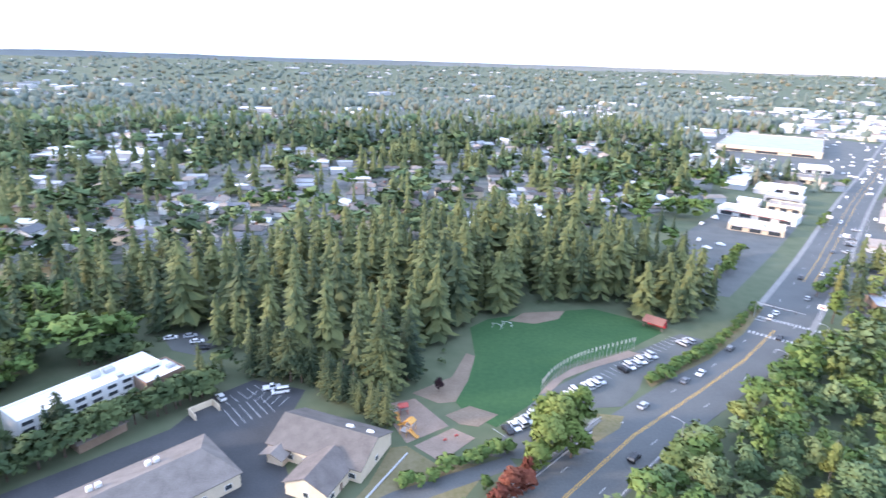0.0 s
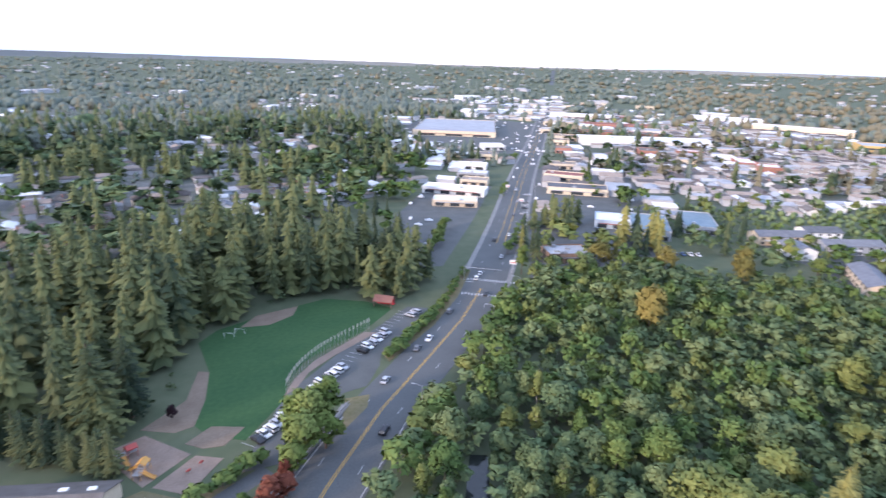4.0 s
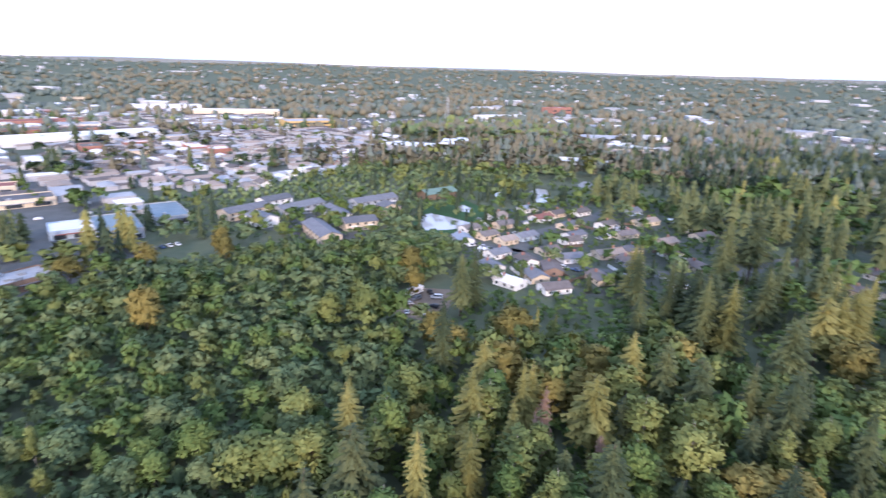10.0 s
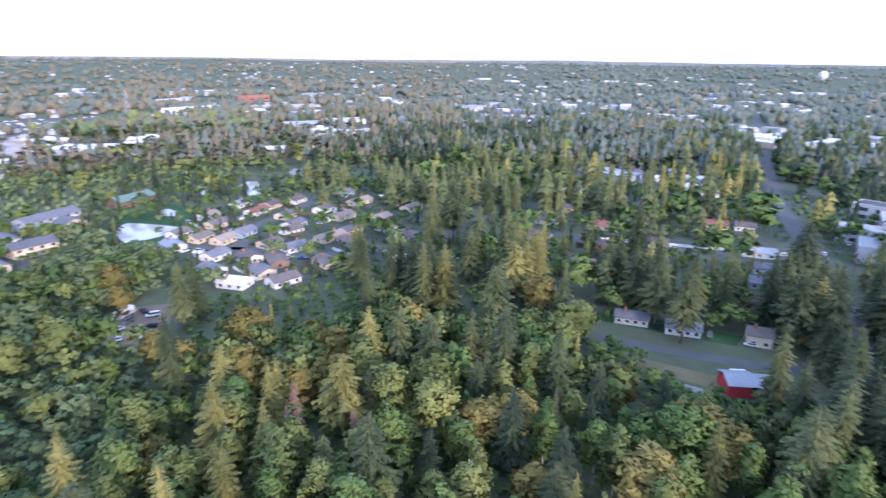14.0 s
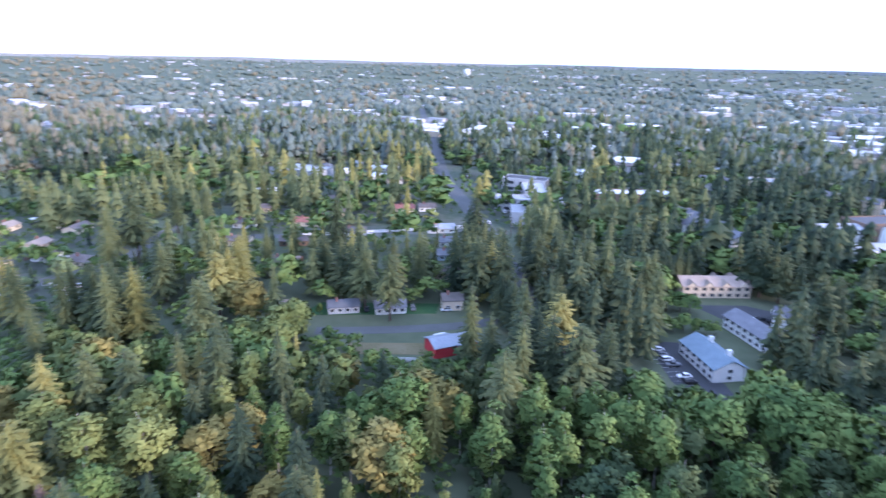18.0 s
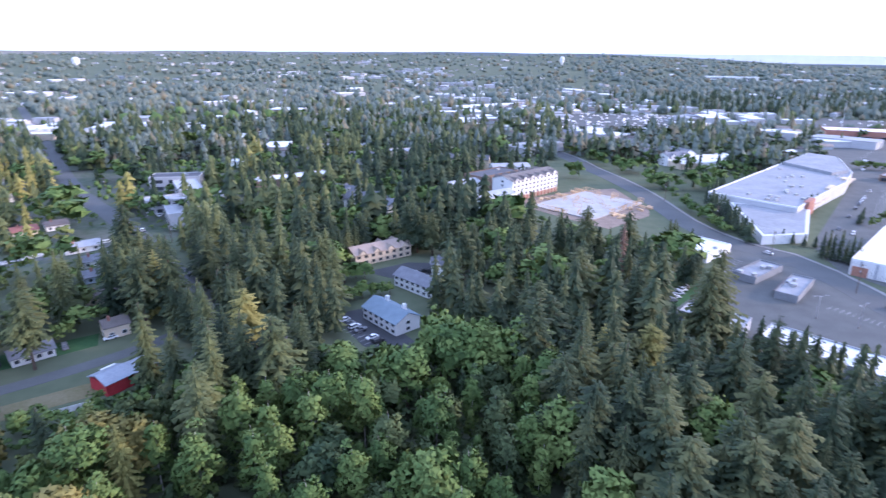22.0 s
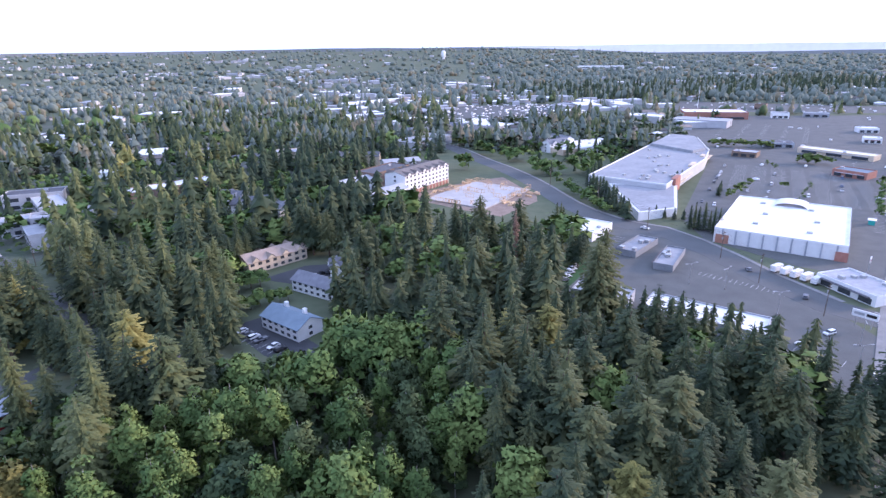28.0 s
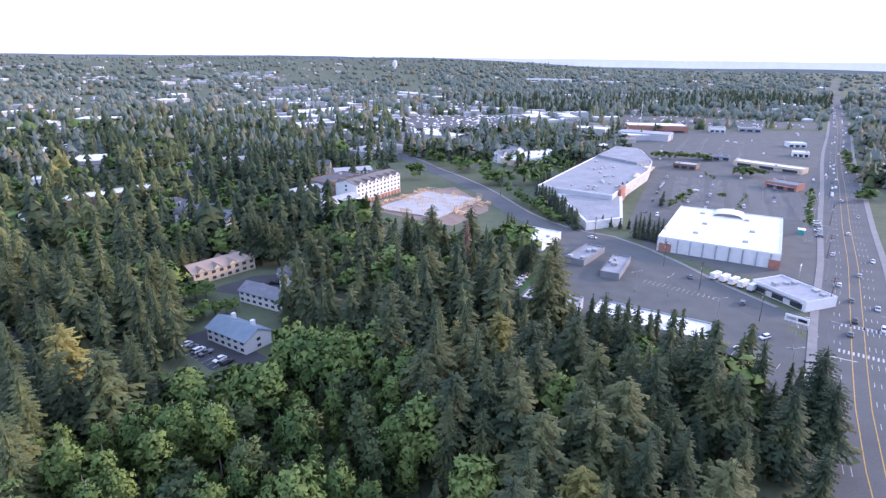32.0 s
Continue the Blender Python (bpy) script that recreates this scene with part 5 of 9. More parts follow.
town(914, -1955, 6, 45)
town(1409, -1262, 6, 45)
town(946, -3084, 12, 110)
town(448, -2278, 12, 110)
town(196, -1595, 12, 110)
town(85, -1259, 12, 110)
town(-109, -1471, 12, 110)
town(-126, -1035, 12, 110)
town(-190, -962, 12, 110)
town(-271, -987, 12, 110)
town(853, -2078, 12, 110)
town(742, 1284, 6, 60)
town(1151, 1722, 6, 60)
town(725, 1156, 6, 60)
town(682, 1336, 6, 60)
town(-1447, 2194, 6, 60)
town(-1148, 1617, 6, 60)
town(-910, 1312, 6, 60)
town(1045, -963, 6, 60)
town(1112, -1105, 6, 60)
town(1272, -1090, 6, 60)
town(1181, -447, 6, 60)
town(1053, -25, 6, 60)
town(1644, 169, 6, 60)
tagged(part("far_house_walls", far_walls, WALLS["pale"]), "pale walls of far houses and shops among trees", "far houses", "", "stuff")
for k, s in far_roofs.items():
    tagged(part("far_roofs", s, ROOFS[k]), "%s roofs of far houses and shops among trees" % k.replace("palegrey", "pale grey"), "far houses", "", "stuff")

# ---------------------------------------------------------------- trees
def as_mesh(name, V, F):
    """A mesh from arrays of corners and faces of one size."""
    me = bpy.data.meshes.new(name)
    V, F = np.asarray(V, np.float32), np.asarray(F, np.int32)
    me.vertices.add(len(V))
    me.vertices.foreach_set("co", V.ravel())
    n, k = F.shape
    me.loops.add(n * k)
    me.loops.foreach_set("vertex_index", F.ravel())
    me.polygons.add(n)
    me.polygons.foreach_set("loop_start", np.arange(0, n * k, k, dtype=np.int32))
    me.polygons.foreach_set("loop_total", np.full(n, k, np.int32))
    me.update(calc_edges=True)
    return me


def soften(T, out, k):
    """Turns loose faces outwards and leans their normals to the crown's own rounding, as thick foliage shades."""
    T = np.asarray(T, float).reshape(-1, 3, 3)
    o = out.reshape(-1, 3, 3)
    n = np.cross(T[:, 1] - T[:, 0], T[:, 2] - T[:, 0])
    n /= np.linalg.norm(n, axis=1)[:, None] + 1e-9
    flip = (n * o.mean(1)).sum(1) < 0
    T[flip] = T[flip][:, ::-1]
    n[flip] *= -1
    N = n[:, None, :] * k + o * (1 - k)
    N /= np.linalg.norm(N, axis=2)[:, :, None] + 1e-9
    return np.concatenate([T.reshape(-1, 3), N.reshape(-1, 3)], 1)


def soft_conifer(T, h, r, k=0.55):
    T = np.asarray(T, float).reshape(-1, 3)
    o = np.stack([T[:, 0] / r, T[:, 1] / r, np.full(len(T), 0.42)], 1)
    o /= np.linalg.norm(o, axis=1)[:, None] + 1e-9
    return soften(T, o, k)


def soft_leafy(T, h, r, base=0.25, k=0.26):
    T = np.asarray(T, float).reshape(-1, 3)
    o = (T - np.array([0, 0, h * (0.8 * base + 0.42)])) / np.array([r, r, h * 0.42])
    o[:, 2] += 0.25
    o /= np.linalg.norm(o, axis=1)[:, None] + 1e-9
    return soften(T, o, k)


def boughs(g, h, r, whorls, per, base=0.08, slim=0.62, ragged=0.5):
    """A bushy conifer of folded drooping boughs round a dense inside."""
    T = list(skirts(g, h * 0.97, r * 0.6, 6, 5, base + 0.03, slim, 0.4))
    for i in range(whorls):
        f = base + (1 - base) * (i + g.random() * 0.8) / whorls
        rad = r * (1 - f) ** slim * (0.7 + ragged * g.random()) + 0.25
        for k in range(per):
            q = 2 * math.pi * (k + g.random()) / per + i
            L = rad * (0.62 + 0.5 * g.random())
            u, w = np.array([math.cos(q), math.sin(q), 0.0]), np.array([-math.sin(q), math.cos(q), 0.0])
            z = np.array([0, 0, h * f])
            a, b = z + u * L * 0.2 + np.array([0, 0, 0.02 * h]), z + u * L + np.array([0, 0, -L * (0.25 + 0.3 * g.random())])
            m = z + u * L * 0.62 - np.array([0, 0, L * (0.22 + 0.15 * g.random())])
            d = w * L * (0.2 + 0.14 * g.random())
            T += [a, m + d, b, a, b, m - d]
    return np.array(T)


def dome(g, h, r, base=0.05, n=6):
    """An uneven low crown for woods a long way off."""
    rings = []
    for z, k in ((base, 0.7), (0.5, 1.0), (0.84, 0.62)):
        q0 = g.random()
        rings.append([np.array([r * k * g.uniform(0.75, 1.25) * math.cos(6.283 * (i + q0) / n), r * k * g.uniform(0.75, 1.25) * math.sin(6.283 * (i + q0) / n), h * (z + g.uniform(-0.09, 0.09))]) for i in range(n)])
    T, top = [], np.array([g.uniform(-0.2, 0.2) * r, g.uniform(-0.2, 0.2) * r, h])
    for lo, hi in ((rings[0], rings[1]), (rings[1], rings[2])):
        for i in range(n):
            j = (i + 1) % n
            T += [lo[i], lo[j], hi[j], lo[i], hi[j], hi[i]]
    for i in range(n):
        T += [rings[2][i], rings[2][(i + 1) % n], top]
    return np.array(T)


def skirts(g, h, r, layers, lobes, base=0.06, slim=0.8, ragged=0.4):
    """Jagged drooping layers, one over another, for the dense inside of a conifer or a whole one far off."""
    T = []
    for i in range(layers):
        f0 = base + (1 - base) * i / layers
        f1 = min(f0 + (1 - base) * 1.55 / layers, 1.0)
        rad = r * (1 - f0) ** slim * (0.85 + ragged * (g.random() - 0.4)) + 0.02 * h * (1 - f0)
        q0 = g.random() * 6.28
        ring = []
        for k in range(2 * lobes):
            q = q0 + math.pi * k / lobes + g.uniform(-0.2, 0.2)
            R = rad * (g.uniform(0.85, 1.15) if k % 2 == 0 else g.uniform(0.45, 0.65))
            ring.append(np.array([R * math.cos(q), R * math.sin(q), h * f0 - (0.03 * h * g.random() if k % 2 == 0 else -0.03 * h)]))
        top = np.array([g.uniform(-0.1, 0.1) * r, g.uniform(-0.1, 0.1) * r, h * f1])
        for k in range(2 * lobes):
            T += [ring[k], ring[(k + 1) % (2 * lobes)], top]
    return T


def conifer_crown(g, h, r, whorls, per, fans, base=0.1, slim=0.85, ragged=0.3):
    """Drooping boughs in whorls, each a spine with hanging side sprays, round a dense inside."""
    T = skirts(g, h * 0.98, r * 0.62, 9, 6, base + 0.03, slim, ragged)
    for i in range(whorls):
        f = base + (1 - base) * (i + g.random() * 0.7) / whorls
        rad = r * (1 - f) ** slim * (0.74 + ragged * g.random()) + 0.3
        if f < base + 0.1:
            rad *= 0.75
        z0 = h * f
        for k in range(per if f < 0.86 else max(per - 2, 3)):
            q = 2 * math.pi * (k + g.random() * 0.9) / per + i * 0.7
            L = rad * (0.66 + 0.5 * g.random())
            u = np.array([math.cos(q), math.sin(q), 0.0])
            w = np.array([-u[1], u[0], 0.0])
            droop = -L * (0.2 + 0.26 * g.random()) * (1 - 0.7 * f)
            pts = [np.array([0, 0, z0]) + u * L * t + np.array([0, 0, droop * t * t + 0.08 * L * math.sin(t * 3.0)]) for t in np.linspace(0.3, 1, fans + 1)]
            for j in range(fans):
                a, b = pts[j], pts[j + 1]
                wid = L * 0.25 * (1 - 0.5 * j / fans) * (0.7 + 0.6 * g.random())
                for s in (-1, 1):
                    tip = b * 0.72 + a * 0.28 + w * s * wid + np.array([0, 0, -wid * (0.3 + 0.5 * g.random())]) + u * wid * 0.45
                    T += [a, b + u * 0.1 * L, tip]
            T += [pts[-2] - w * L * 0.08, pts[-2] + w * L * 0.08, pts[-1] + u * 0.14 * L]
    T += [np.array([0.2, 0, h * 0.93]), np.array([-0.2, 0.1, h * 0.93]), np.array([0, 0, h * 1.02])]
    return np.array(T)


def leafy_crown(g, h, r, clumps, leaves, size, base=0.28, top=1.0):
    """Small leaf sprays on many clumps round a domed, lumpy crown."""
    c0 = h * (base + top) / 2
    hz = h * (top - base) / 2
    T = []
    for i in range(clumps):
        d = g.normal(size=3)
        d /= np.linalg.norm(d)
        d[2] = abs(d[2]) * 1.1 - 0.35 if g.random() < 0.82 else d[2]
        R = 0.42 + 0.5 * g.random() ** 0.5
        lump = 1 + 0.24 * math.sin(3 * math.atan2(d[1], d[0]) + 5 * d[2])
        c = np.array([d[0] * r * R * lump, d[1] * r * R * lump, c0 + d[2] * hz * R])
        cr = r * (0.2 + 0.2 * g.random())
        n = g.normal(size=(leaves, 3))
        n /= np.linalg.norm(n, axis=1)[:, None]
        n[:, 2] = np.where(n[:, 2] < -0.25, -n[:, 2], n[:, 2])
        p = c + n * cr * np.array([1, 1, 0.8]) * (0.15 + 1.15 * g.random((leaves, 1)) ** 0.8)
        nn = n * np.array([0.8, 0.8, 1.3]) + 0.6 * g.normal(size=(leaves, 3))
        a = np.cross(nn, g.normal(size=(leaves, 3)))
        a /= np.linalg.norm(a, axis=1)[:, None] + 1e-6
        b = np.cross(nn, a)
        b /= np.linalg.norm(b, axis=1)[:, None] + 1e-6
        s = size * (0.55 + 0.8 * g.random((leaves, 1)))
        A, B = a * s, b * s
        T.append(np.stack([p - A * 0.6 - B * 0.4, p + A * 0.6 - B * 0.4, p + A * 0.2 * g.normal(size=(leaves, 1)) + B * 0.75], 1))
    return np.concatenate(T).reshape(-1, 3)


def soup(name, T, k):
    """A mesh of loose faces; columns four to six, where given, are its normals."""
    me = as_mesh(name, T[:, :3], np.arange(len(T), dtype=np.int32).reshape(-1, k))
    if T.shape[1] == 6:
        at6 = me.attributes.new("custom_normal", "FLOAT_VECTOR", "POINT")
        at6.data.foreach_set("vector", np.ascontiguousarray(T[:, 3:], np.float32).ravel())
        me.update()
    return me


def trunk_mesh(g, h, r, lean=0.02, bare=False):
    s = Shape()
    n = 5
    pts = [(g.uniform(-1, 1) * h * lean * i / n, g.uniform(-1, 1) * h * lean * i / n, h * i / n) for i in range(n + 1)]
    s.tube(pts, [r * (1.25 if i == 0 else 1 - 0.85 * i / n) for i in range(n + 1)], 7)
    return s, pts


def limbs(s, g, h, r, spread, count, base):
    for i in range(count):
        q = 2 * math.pi * (i + g.random() * 0.6) / count
        z = h * (base + 0.25 * g.random())
        L = spread * (0.6 + 0.3 * g.random())
        s.tube([(0, 0, z), (math.cos(q) * L * 0.5, math.sin(q) * L * 0.5, z + L * 0.55), (math.cos(q) * L, math.sin(q) * L, z + L * 0.95)], [r * 0.45, r * 0.28, r * 0.1], 5)


KINDS = {}
g = np.random.default_rng(3)
for i in range(7):       # firs and cedars of a height of one, scaled later: built at 30 m
    hh = 30.0
    ts, _ = trunk_mesh(g, hh * 0.97, 0.42)
    T = conifer_crown(g, hh, (4.9, 5.4, 4.4, 5.9, 5.0, 5.6, 4.0)[i], 25, 9, 3, (0.08, 0.14, 0.05, 0.2, 0.1, 0.28, 0.06)[i], (0.62, 0.52, 0.7, 0.58, 0.66, 0.48, 0.55)[i], (0.4, 0.55, 0.35, 0.65, 0.45, 0.7, 0.4)[i])
    KINDS["conifer", i] = (ts.mesh("trunk"), soup("crown", soft_conifer(T, hh, 5.0), 3), hh)
for i in range(6):       # broadleaved: built at 16 m
    hh = 16.0
    ts, _ = trunk_mesh(g, hh * 0.75, 0.28)
    limbs(ts, g, hh, 0.28, 3.4, 5, 0.3)
    T = leafy_crown(g, hh, (5.2, 4.6, 5.6, 4.2, 5.0, 3.6)[i], (78, 72, 82, 66, 74, 60)[i], 36, 0.72, (0.1, 0.12, 0.16, 0.0, 0.06, -0.02)[i])
    KINDS["leafy", i] = (ts.mesh("trunk"), soup("crown", soft_leafy(T, hh, 5.0, 0.2), 3), hh)
for i in range(3):       # slender alders, pale bare stems below a high crown: built at 22 m
    hh = 22.0
    ts, _ = trunk_mesh(g, hh * 0.9, 0.2, 0.03)
    limbs(ts, g, hh, 0.2, 2.6, 4, 0.45)
    T = leafy_crown(g, hh, (3.8, 3.3, 4.2)[i], 78, 40, 0.58, -0.05)
    KINDS["alder", i] = (ts.mesh("trunk"), soup("crown", soft_leafy(T, hh, 3.6, 0.3), 3), hh)
for i in range(4):       # garden and street trees: built at 6 m
    ts = trunk_mesh(g, 3.6, 0.12)[0]
    KINDS["shrub", i] = (ts.mesh("trunk"), soup("crown", soft_leafy(leafy_crown(g, 6.0, (2.3, 2.0, 2.6, 1.9)[i], 26, 22, 0.62, 0.1), 6.0, 2.2, 0.1), 3), 6.0)
for i in range(3):       # young conifers: built at 12 m
    ts = trunk_mesh(g, 11.5, 0.16)[0]
    KINDS["sapling", i] = (ts.mesh("trunk"), soup("crown", soft_conifer(conifer_crown(g, 12.0, (1.7, 2.0, 1.5)[i], 12, 8, 2, 0.05, (0.6, 0.7, 0.55)[i], 0.4), 12.0, 1.7), 3), 12.0)
ts = trunk_mesh(g, 20, 0.3)[0]
KINDS["poplar", 0] = (ts.mesh("trunk"), soup("crown", soft_leafy(leafy_crown(g, 20, 3.0, 64, 44, 0.75, 0.04), 20, 3.0, 0.05), 3), 20.0)

NAMES = {"OLIVE": ("conifer", "tall olive green conifer, needles lightened for sunlit stands", "conifer"), "SHADELEAF": ("evergreen_tree", "broadleaved tree with shade darkening its leaf colour", "tree"), "CONIFER": ("conifer", "tall dark green conifer with drooping boughs", "conifer"), "CONIFER_G": ("conifer", "golden-green conifer with sunlight mixed into its foliage colour", "conifer"),
         "ALDER": ("alder_tree", "green broadleaved tree with a dense leafy crown", "tree"), "MAPLE": ("maple_tree", "broadleaved tree with olive and yellowing leaves", "tree"),
         "GOLD": ("broadleaf_tree", "large tree with golden autumn leaves", "tree"), "WILLOW": ("willow_tree", "grey-green bushy wetland willow", "tree"), "LIME": ("young_tree", "bright fresh green tree", "tree"),
         "RUST": ("broadleaf_tree", "shrub with red-brown leaves", "shrub"), "PLUM": ("broadleaf_tree", "small tree with dark plum leaves", "tree"), "HAZEWOOD": ("woodland_tree", "suburb tree with haze mixed into its grey-green", "tree"), "DEAD": ("dead_conifer", "dead conifer with reddish dry needles", "conifer")}
CROWNS = {}
LEAVES = {"OLIVE": OLIVE, "SHADELEAF": SHADELEAF, "CONIFER": CONIFER, "CONIFER_G": CONIFER_G, "ALDER": ALDER, "MAPLE": MAPLE, "GOLD": GOLD, "WILLOW": WILLOW, "LIME": LIME, "RUST": RUST, "PLUM": PLUM, "DEAD": DEAD, "HAZEWOOD": HAZEWOOD, "HAZEWARM": HAZEWARM}


def tree(kind, i, leaf, x, y, h, wide=1.0, spin=None):
    """One tree, its trunk and crown, scaled to a height."""
    trunk, crown, hh = KINDS[kind, i]
    mat = LEAVES[leaf]
    if (kind, i, leaf) not in CROWNS:
        me = crown.copy()
        me.materials.clear()
        me.materials.append(mat)
        CROWNS[kind, i, leaf] = me
        if not trunk.materials:
            trunk.materials.append(PALEBARK if kind == "alder" else BARK)
    nm, label, cat = NAMES[leaf]
    if kind == "alder" and leaf == "ALDER":
        label = "slender alder with pale stems below a high green crown"
    s = h / hh
    e = new(nm)
    e.matrix_basis = Matrix.LocRotScale((x, y, hill(x, y) - 0.1), Euler((0, 0, spin if spin is not None else tr.uniform(0, 6.28))), (s * wide, s * wide, s))
    tagged(e, label, cat)
    part("trunk", trunk, None, e)
    part("crown", CROWNS[kind, i, leaf], None, e)
    return e


tr = random.Random(77)
PLANTED = []
GRID = {}


def room(x, y, d):
    a, b = int(x // 12), int(y // 12)
    for i in range(a - 1, a + 2):
        for j in range(b - 1, b + 2):
            for px, py, pd in GRID.get((i, j), ()):
                if (px - x) ** 2 + (py - y) ** 2 < ((d + pd) / 2) ** 2:
                    return False
    GRID.setdefault((a, b), []).append((x, y, d))
    return True


# joined trees further off, one object for each leaf colour: three grades of detail
GRADE = {k: {"conifer": [], "leafy": []} for k in (1, 2, 3, 4)}
for i in range(8):
    gg = np.random.default_rng(50 + i)
    wd = (4.6, 5.4, 4.2, 6.0)[i % 4]
    sl = (0.6, 0.48, 0.7, 0.54)[i % 4]

    def unit(TN, hh):
        return np.concatenate([TN[:, :3] / hh, TN[:, 3:]], 1)

    GRADE[1]["conifer"].append(unit(soft_conifer(boughs(gg, 30.0, wd, 15, 8, 0.06 + 0.03 * (i % 4), sl, 0.55), 30, 5), 30.0))
    GRADE[2]["conifer"].append(unit(soft_conifer(skirts(gg, 30.0, wd * 1.05, 8, 5, 0.06, sl, 0.8), 30, 5), 30.0))
    GRADE[4]["conifer"].append(unit(soft_conifer(skirts(gg, 30.0, wd * 1.2, 4, 4, 0.04, 0.55, 0.8), 30, 5, 0.3), 30.0))
    GRADE[3]["conifer"].append(unit(soft_conifer(skirts(gg, 30.0, wd * 1.25, 3, 3, 0.04, 0.55, 0.8), 30, 5, 0.22), 30.0))
    GRADE[1]["leafy"].append(unit(soft_leafy(leafy_crown(gg, 16.0, 5.4, 30, 13, 1.3, 0.12), 16, 5.4, 0.12), 16.0))
    GRADE[2]["leafy"].append(unit(soft_leafy(leafy_crown(gg, 16.0, 5.6, 10, 7, 3.0, 0.1), 16, 5.6, 0.1, 0.4), 16.0))
    GRADE[4]["leafy"].append(unit(soft_leafy(leafy_crown(gg, 16.0, 5.6, 7, 6, 3.7, 0.05), 16, 5.6, 0.1, 0.3), 16.0))
    GRADE[3]["leafy"].append(unit(soft_leafy(dome(gg, 16.0, 5.6, 0.05, 5), 16, 5.8, 0.1, 0.2), 16.0))
STUFF = {}


def bulk(kind, leaf, x, y, h, wide=1.0, lod=0):
    lod = lod or (1 if math.hypot(x, y) < 300 else 2 if math.hypot(x, y) < 560 else 4 if math.hypot(x, y) < 850 else 3)
    base = GRADE[lod][kind][tr.randrange(8)]
    q = tr.uniform(0, 6.28)
    c, s = math.cos(q), math.sin(q)
    P = base[:, :3] * np.array([h * wide, h * wide, h])
    P = np.stack([P[:, 0] * c - P[:, 1] * s + x, P[:, 0] * s + P[:, 1] * c + y, P[:, 2] + hill(x, y), base[:, 3] * c - base[:, 4] * s, base[:, 3] * s + base[:, 4] * c, base[:, 5]], 1)
    STUFF.setdefault((leaf, kind, lod), []).append(P)


QUEUE = []
SHAPES = {"conifer": 7, "leafy": 6, "alder": 3, "poplar": 1}


def cover(x, y):
    """How thickly trees stand on the wider land: over zero in the groves, under it among the houses."""
    return noise.noise((x / 190, y / 190, 2)) + 0.6 * noise.noise((x / 62, y / 62, 6)) + 0.45 * noise.noise((x / 700, y / 700, 5))


def wood(poly, step, mix, hmin, hmax, near=0, pad=1.5, seed=1, wide=1.0, prob=1.0, limit=None):
    """Plants a wood. mix: (share, kind, leaf)."""
    rr = random.Random(seed)
    xs, ys = [p[0] for p in poly], [p[1] for p in poly]
    y = min(ys)
    row = 0
    while y < max(ys):
        x = min(xs) + (step / 2 if row % 2 else 0)
        while x < max(xs):
            px, py = x + rr.uniform(-0.42, 0.42) * step, y + rr.uniform(-0.42, 0.42) * step
            pick, hq, wq = rr.random(), rr.random(), rr.uniform(0.72, 1.25)
            far = math.hypot(px, py) > 300
            if rr.random() < (prob if not far else prob * (1.35 if cover(px, py) > 0.05 else 0.4)) and inside(px, py, poly) and free(px, py, pad) and room(px, py, step * 0.62):
                acc = 0
                for share, kind, leaf in mix:
                    acc += share
                    if pick < acc:
                        break
                h = hmin + (hmax - hmin) * hq
                if limit:
                    h = min(h, limit(px, py) * rr.uniform(0.8, 1.0))
                if wq < 0.84:
                    h *= 0.7      # young trees between the old ones
                if kind != "conifer":
                    h *= 0.72 if kind == "leafy" else 0.85
                QUEUE.append((math.hypot(px, py), kind, leaf, px, py, h, wide * wq, bool(near)))
            x += step
        y += step * 0.87
        row += 1


def plant_all():
    """The nearest trees of each kind are things of their own, the others are joined."""
    used = {}
    caps = {"conifer": 105, "alder_tree": 105, "maple_tree": 75, "willow_tree": 50, "broadleaf_tree": 50, "young_tree": 30}
    for d, kind, leaf, x, y, h, wd, near in sorted(QUEUE, key=lambda q: q[0]):
        nm = NAMES[leaf][0]
        if near and used.get(nm, 0) < caps.get(nm, 60):
            used[nm] = used.get(nm, 0) + 1
            tree(kind, tr.randrange(SHAPES[kind]), leaf, x, y, h, wd)
        else:
            bulk("conifer" if kind == "conifer" else "leafy", leaf, x, y, h, wd * (1.0 if kind == "conifer" else 1.1 if kind == "leafy" else 0.75))


# single trees that stand out

def place_trees_a(kind, i, leaf, x, y, h, wd):
    room(x, y, 7)
    tree(kind, i, leaf, x, y, h, wd)


place_trees_a('leafy', 0, 'GOLD', 160, 137, 22, 0.8)
place_trees_a('leafy', 2, 'GOLD', 194, 201, 16, 0.95)
place_trees_a('poplar', 0, 'LIME', 155, 211, 17, 1.0)
place_trees_a('leafy', 4, 'GOLD', 226, 58, 15, 0.9)
place_trees_a('leafy', 2, 'LIME', 349, 140, 12, 1.1)
place_trees_a('leafy', 1, 'GOLD', 238, 155, 17, 0.8)
place_trees_a('leafy', 4, 'GOLD', 219, 183, 15, 1.0)
place_trees_a('poplar', 0, 'LIME', 177, 51, 11, 1.05)
place_trees_a('conifer', 2, 'CONIFER_G', 134, 5, 24, 1.3)
place_trees_a('conifer', 4, 'CONIFER_G', 112, 16, 19, 1.4)
place_trees_a('conifer', 0, 'CONIFER_G', 128, 50, 17, 1.3)
place_trees_a('conifer', 6, 'DEAD', 129, -1, 21, 0.9)
place_trees_a('leafy', 0, 'GOLD', 202, -104, 12, 0.9)
place_trees_a('leafy', 3, 'LIME', 31, 128, 18, 0.95)
place_trees_a('leafy', 3, 'LIME', 37, 133, 17, 0.9)
place_trees_a('leafy', 5, 'LIME', 27, 122, 17, 1.1)
place_trees_a('leafy', 5, 'LIME', 34, 124, 14, 1.2)
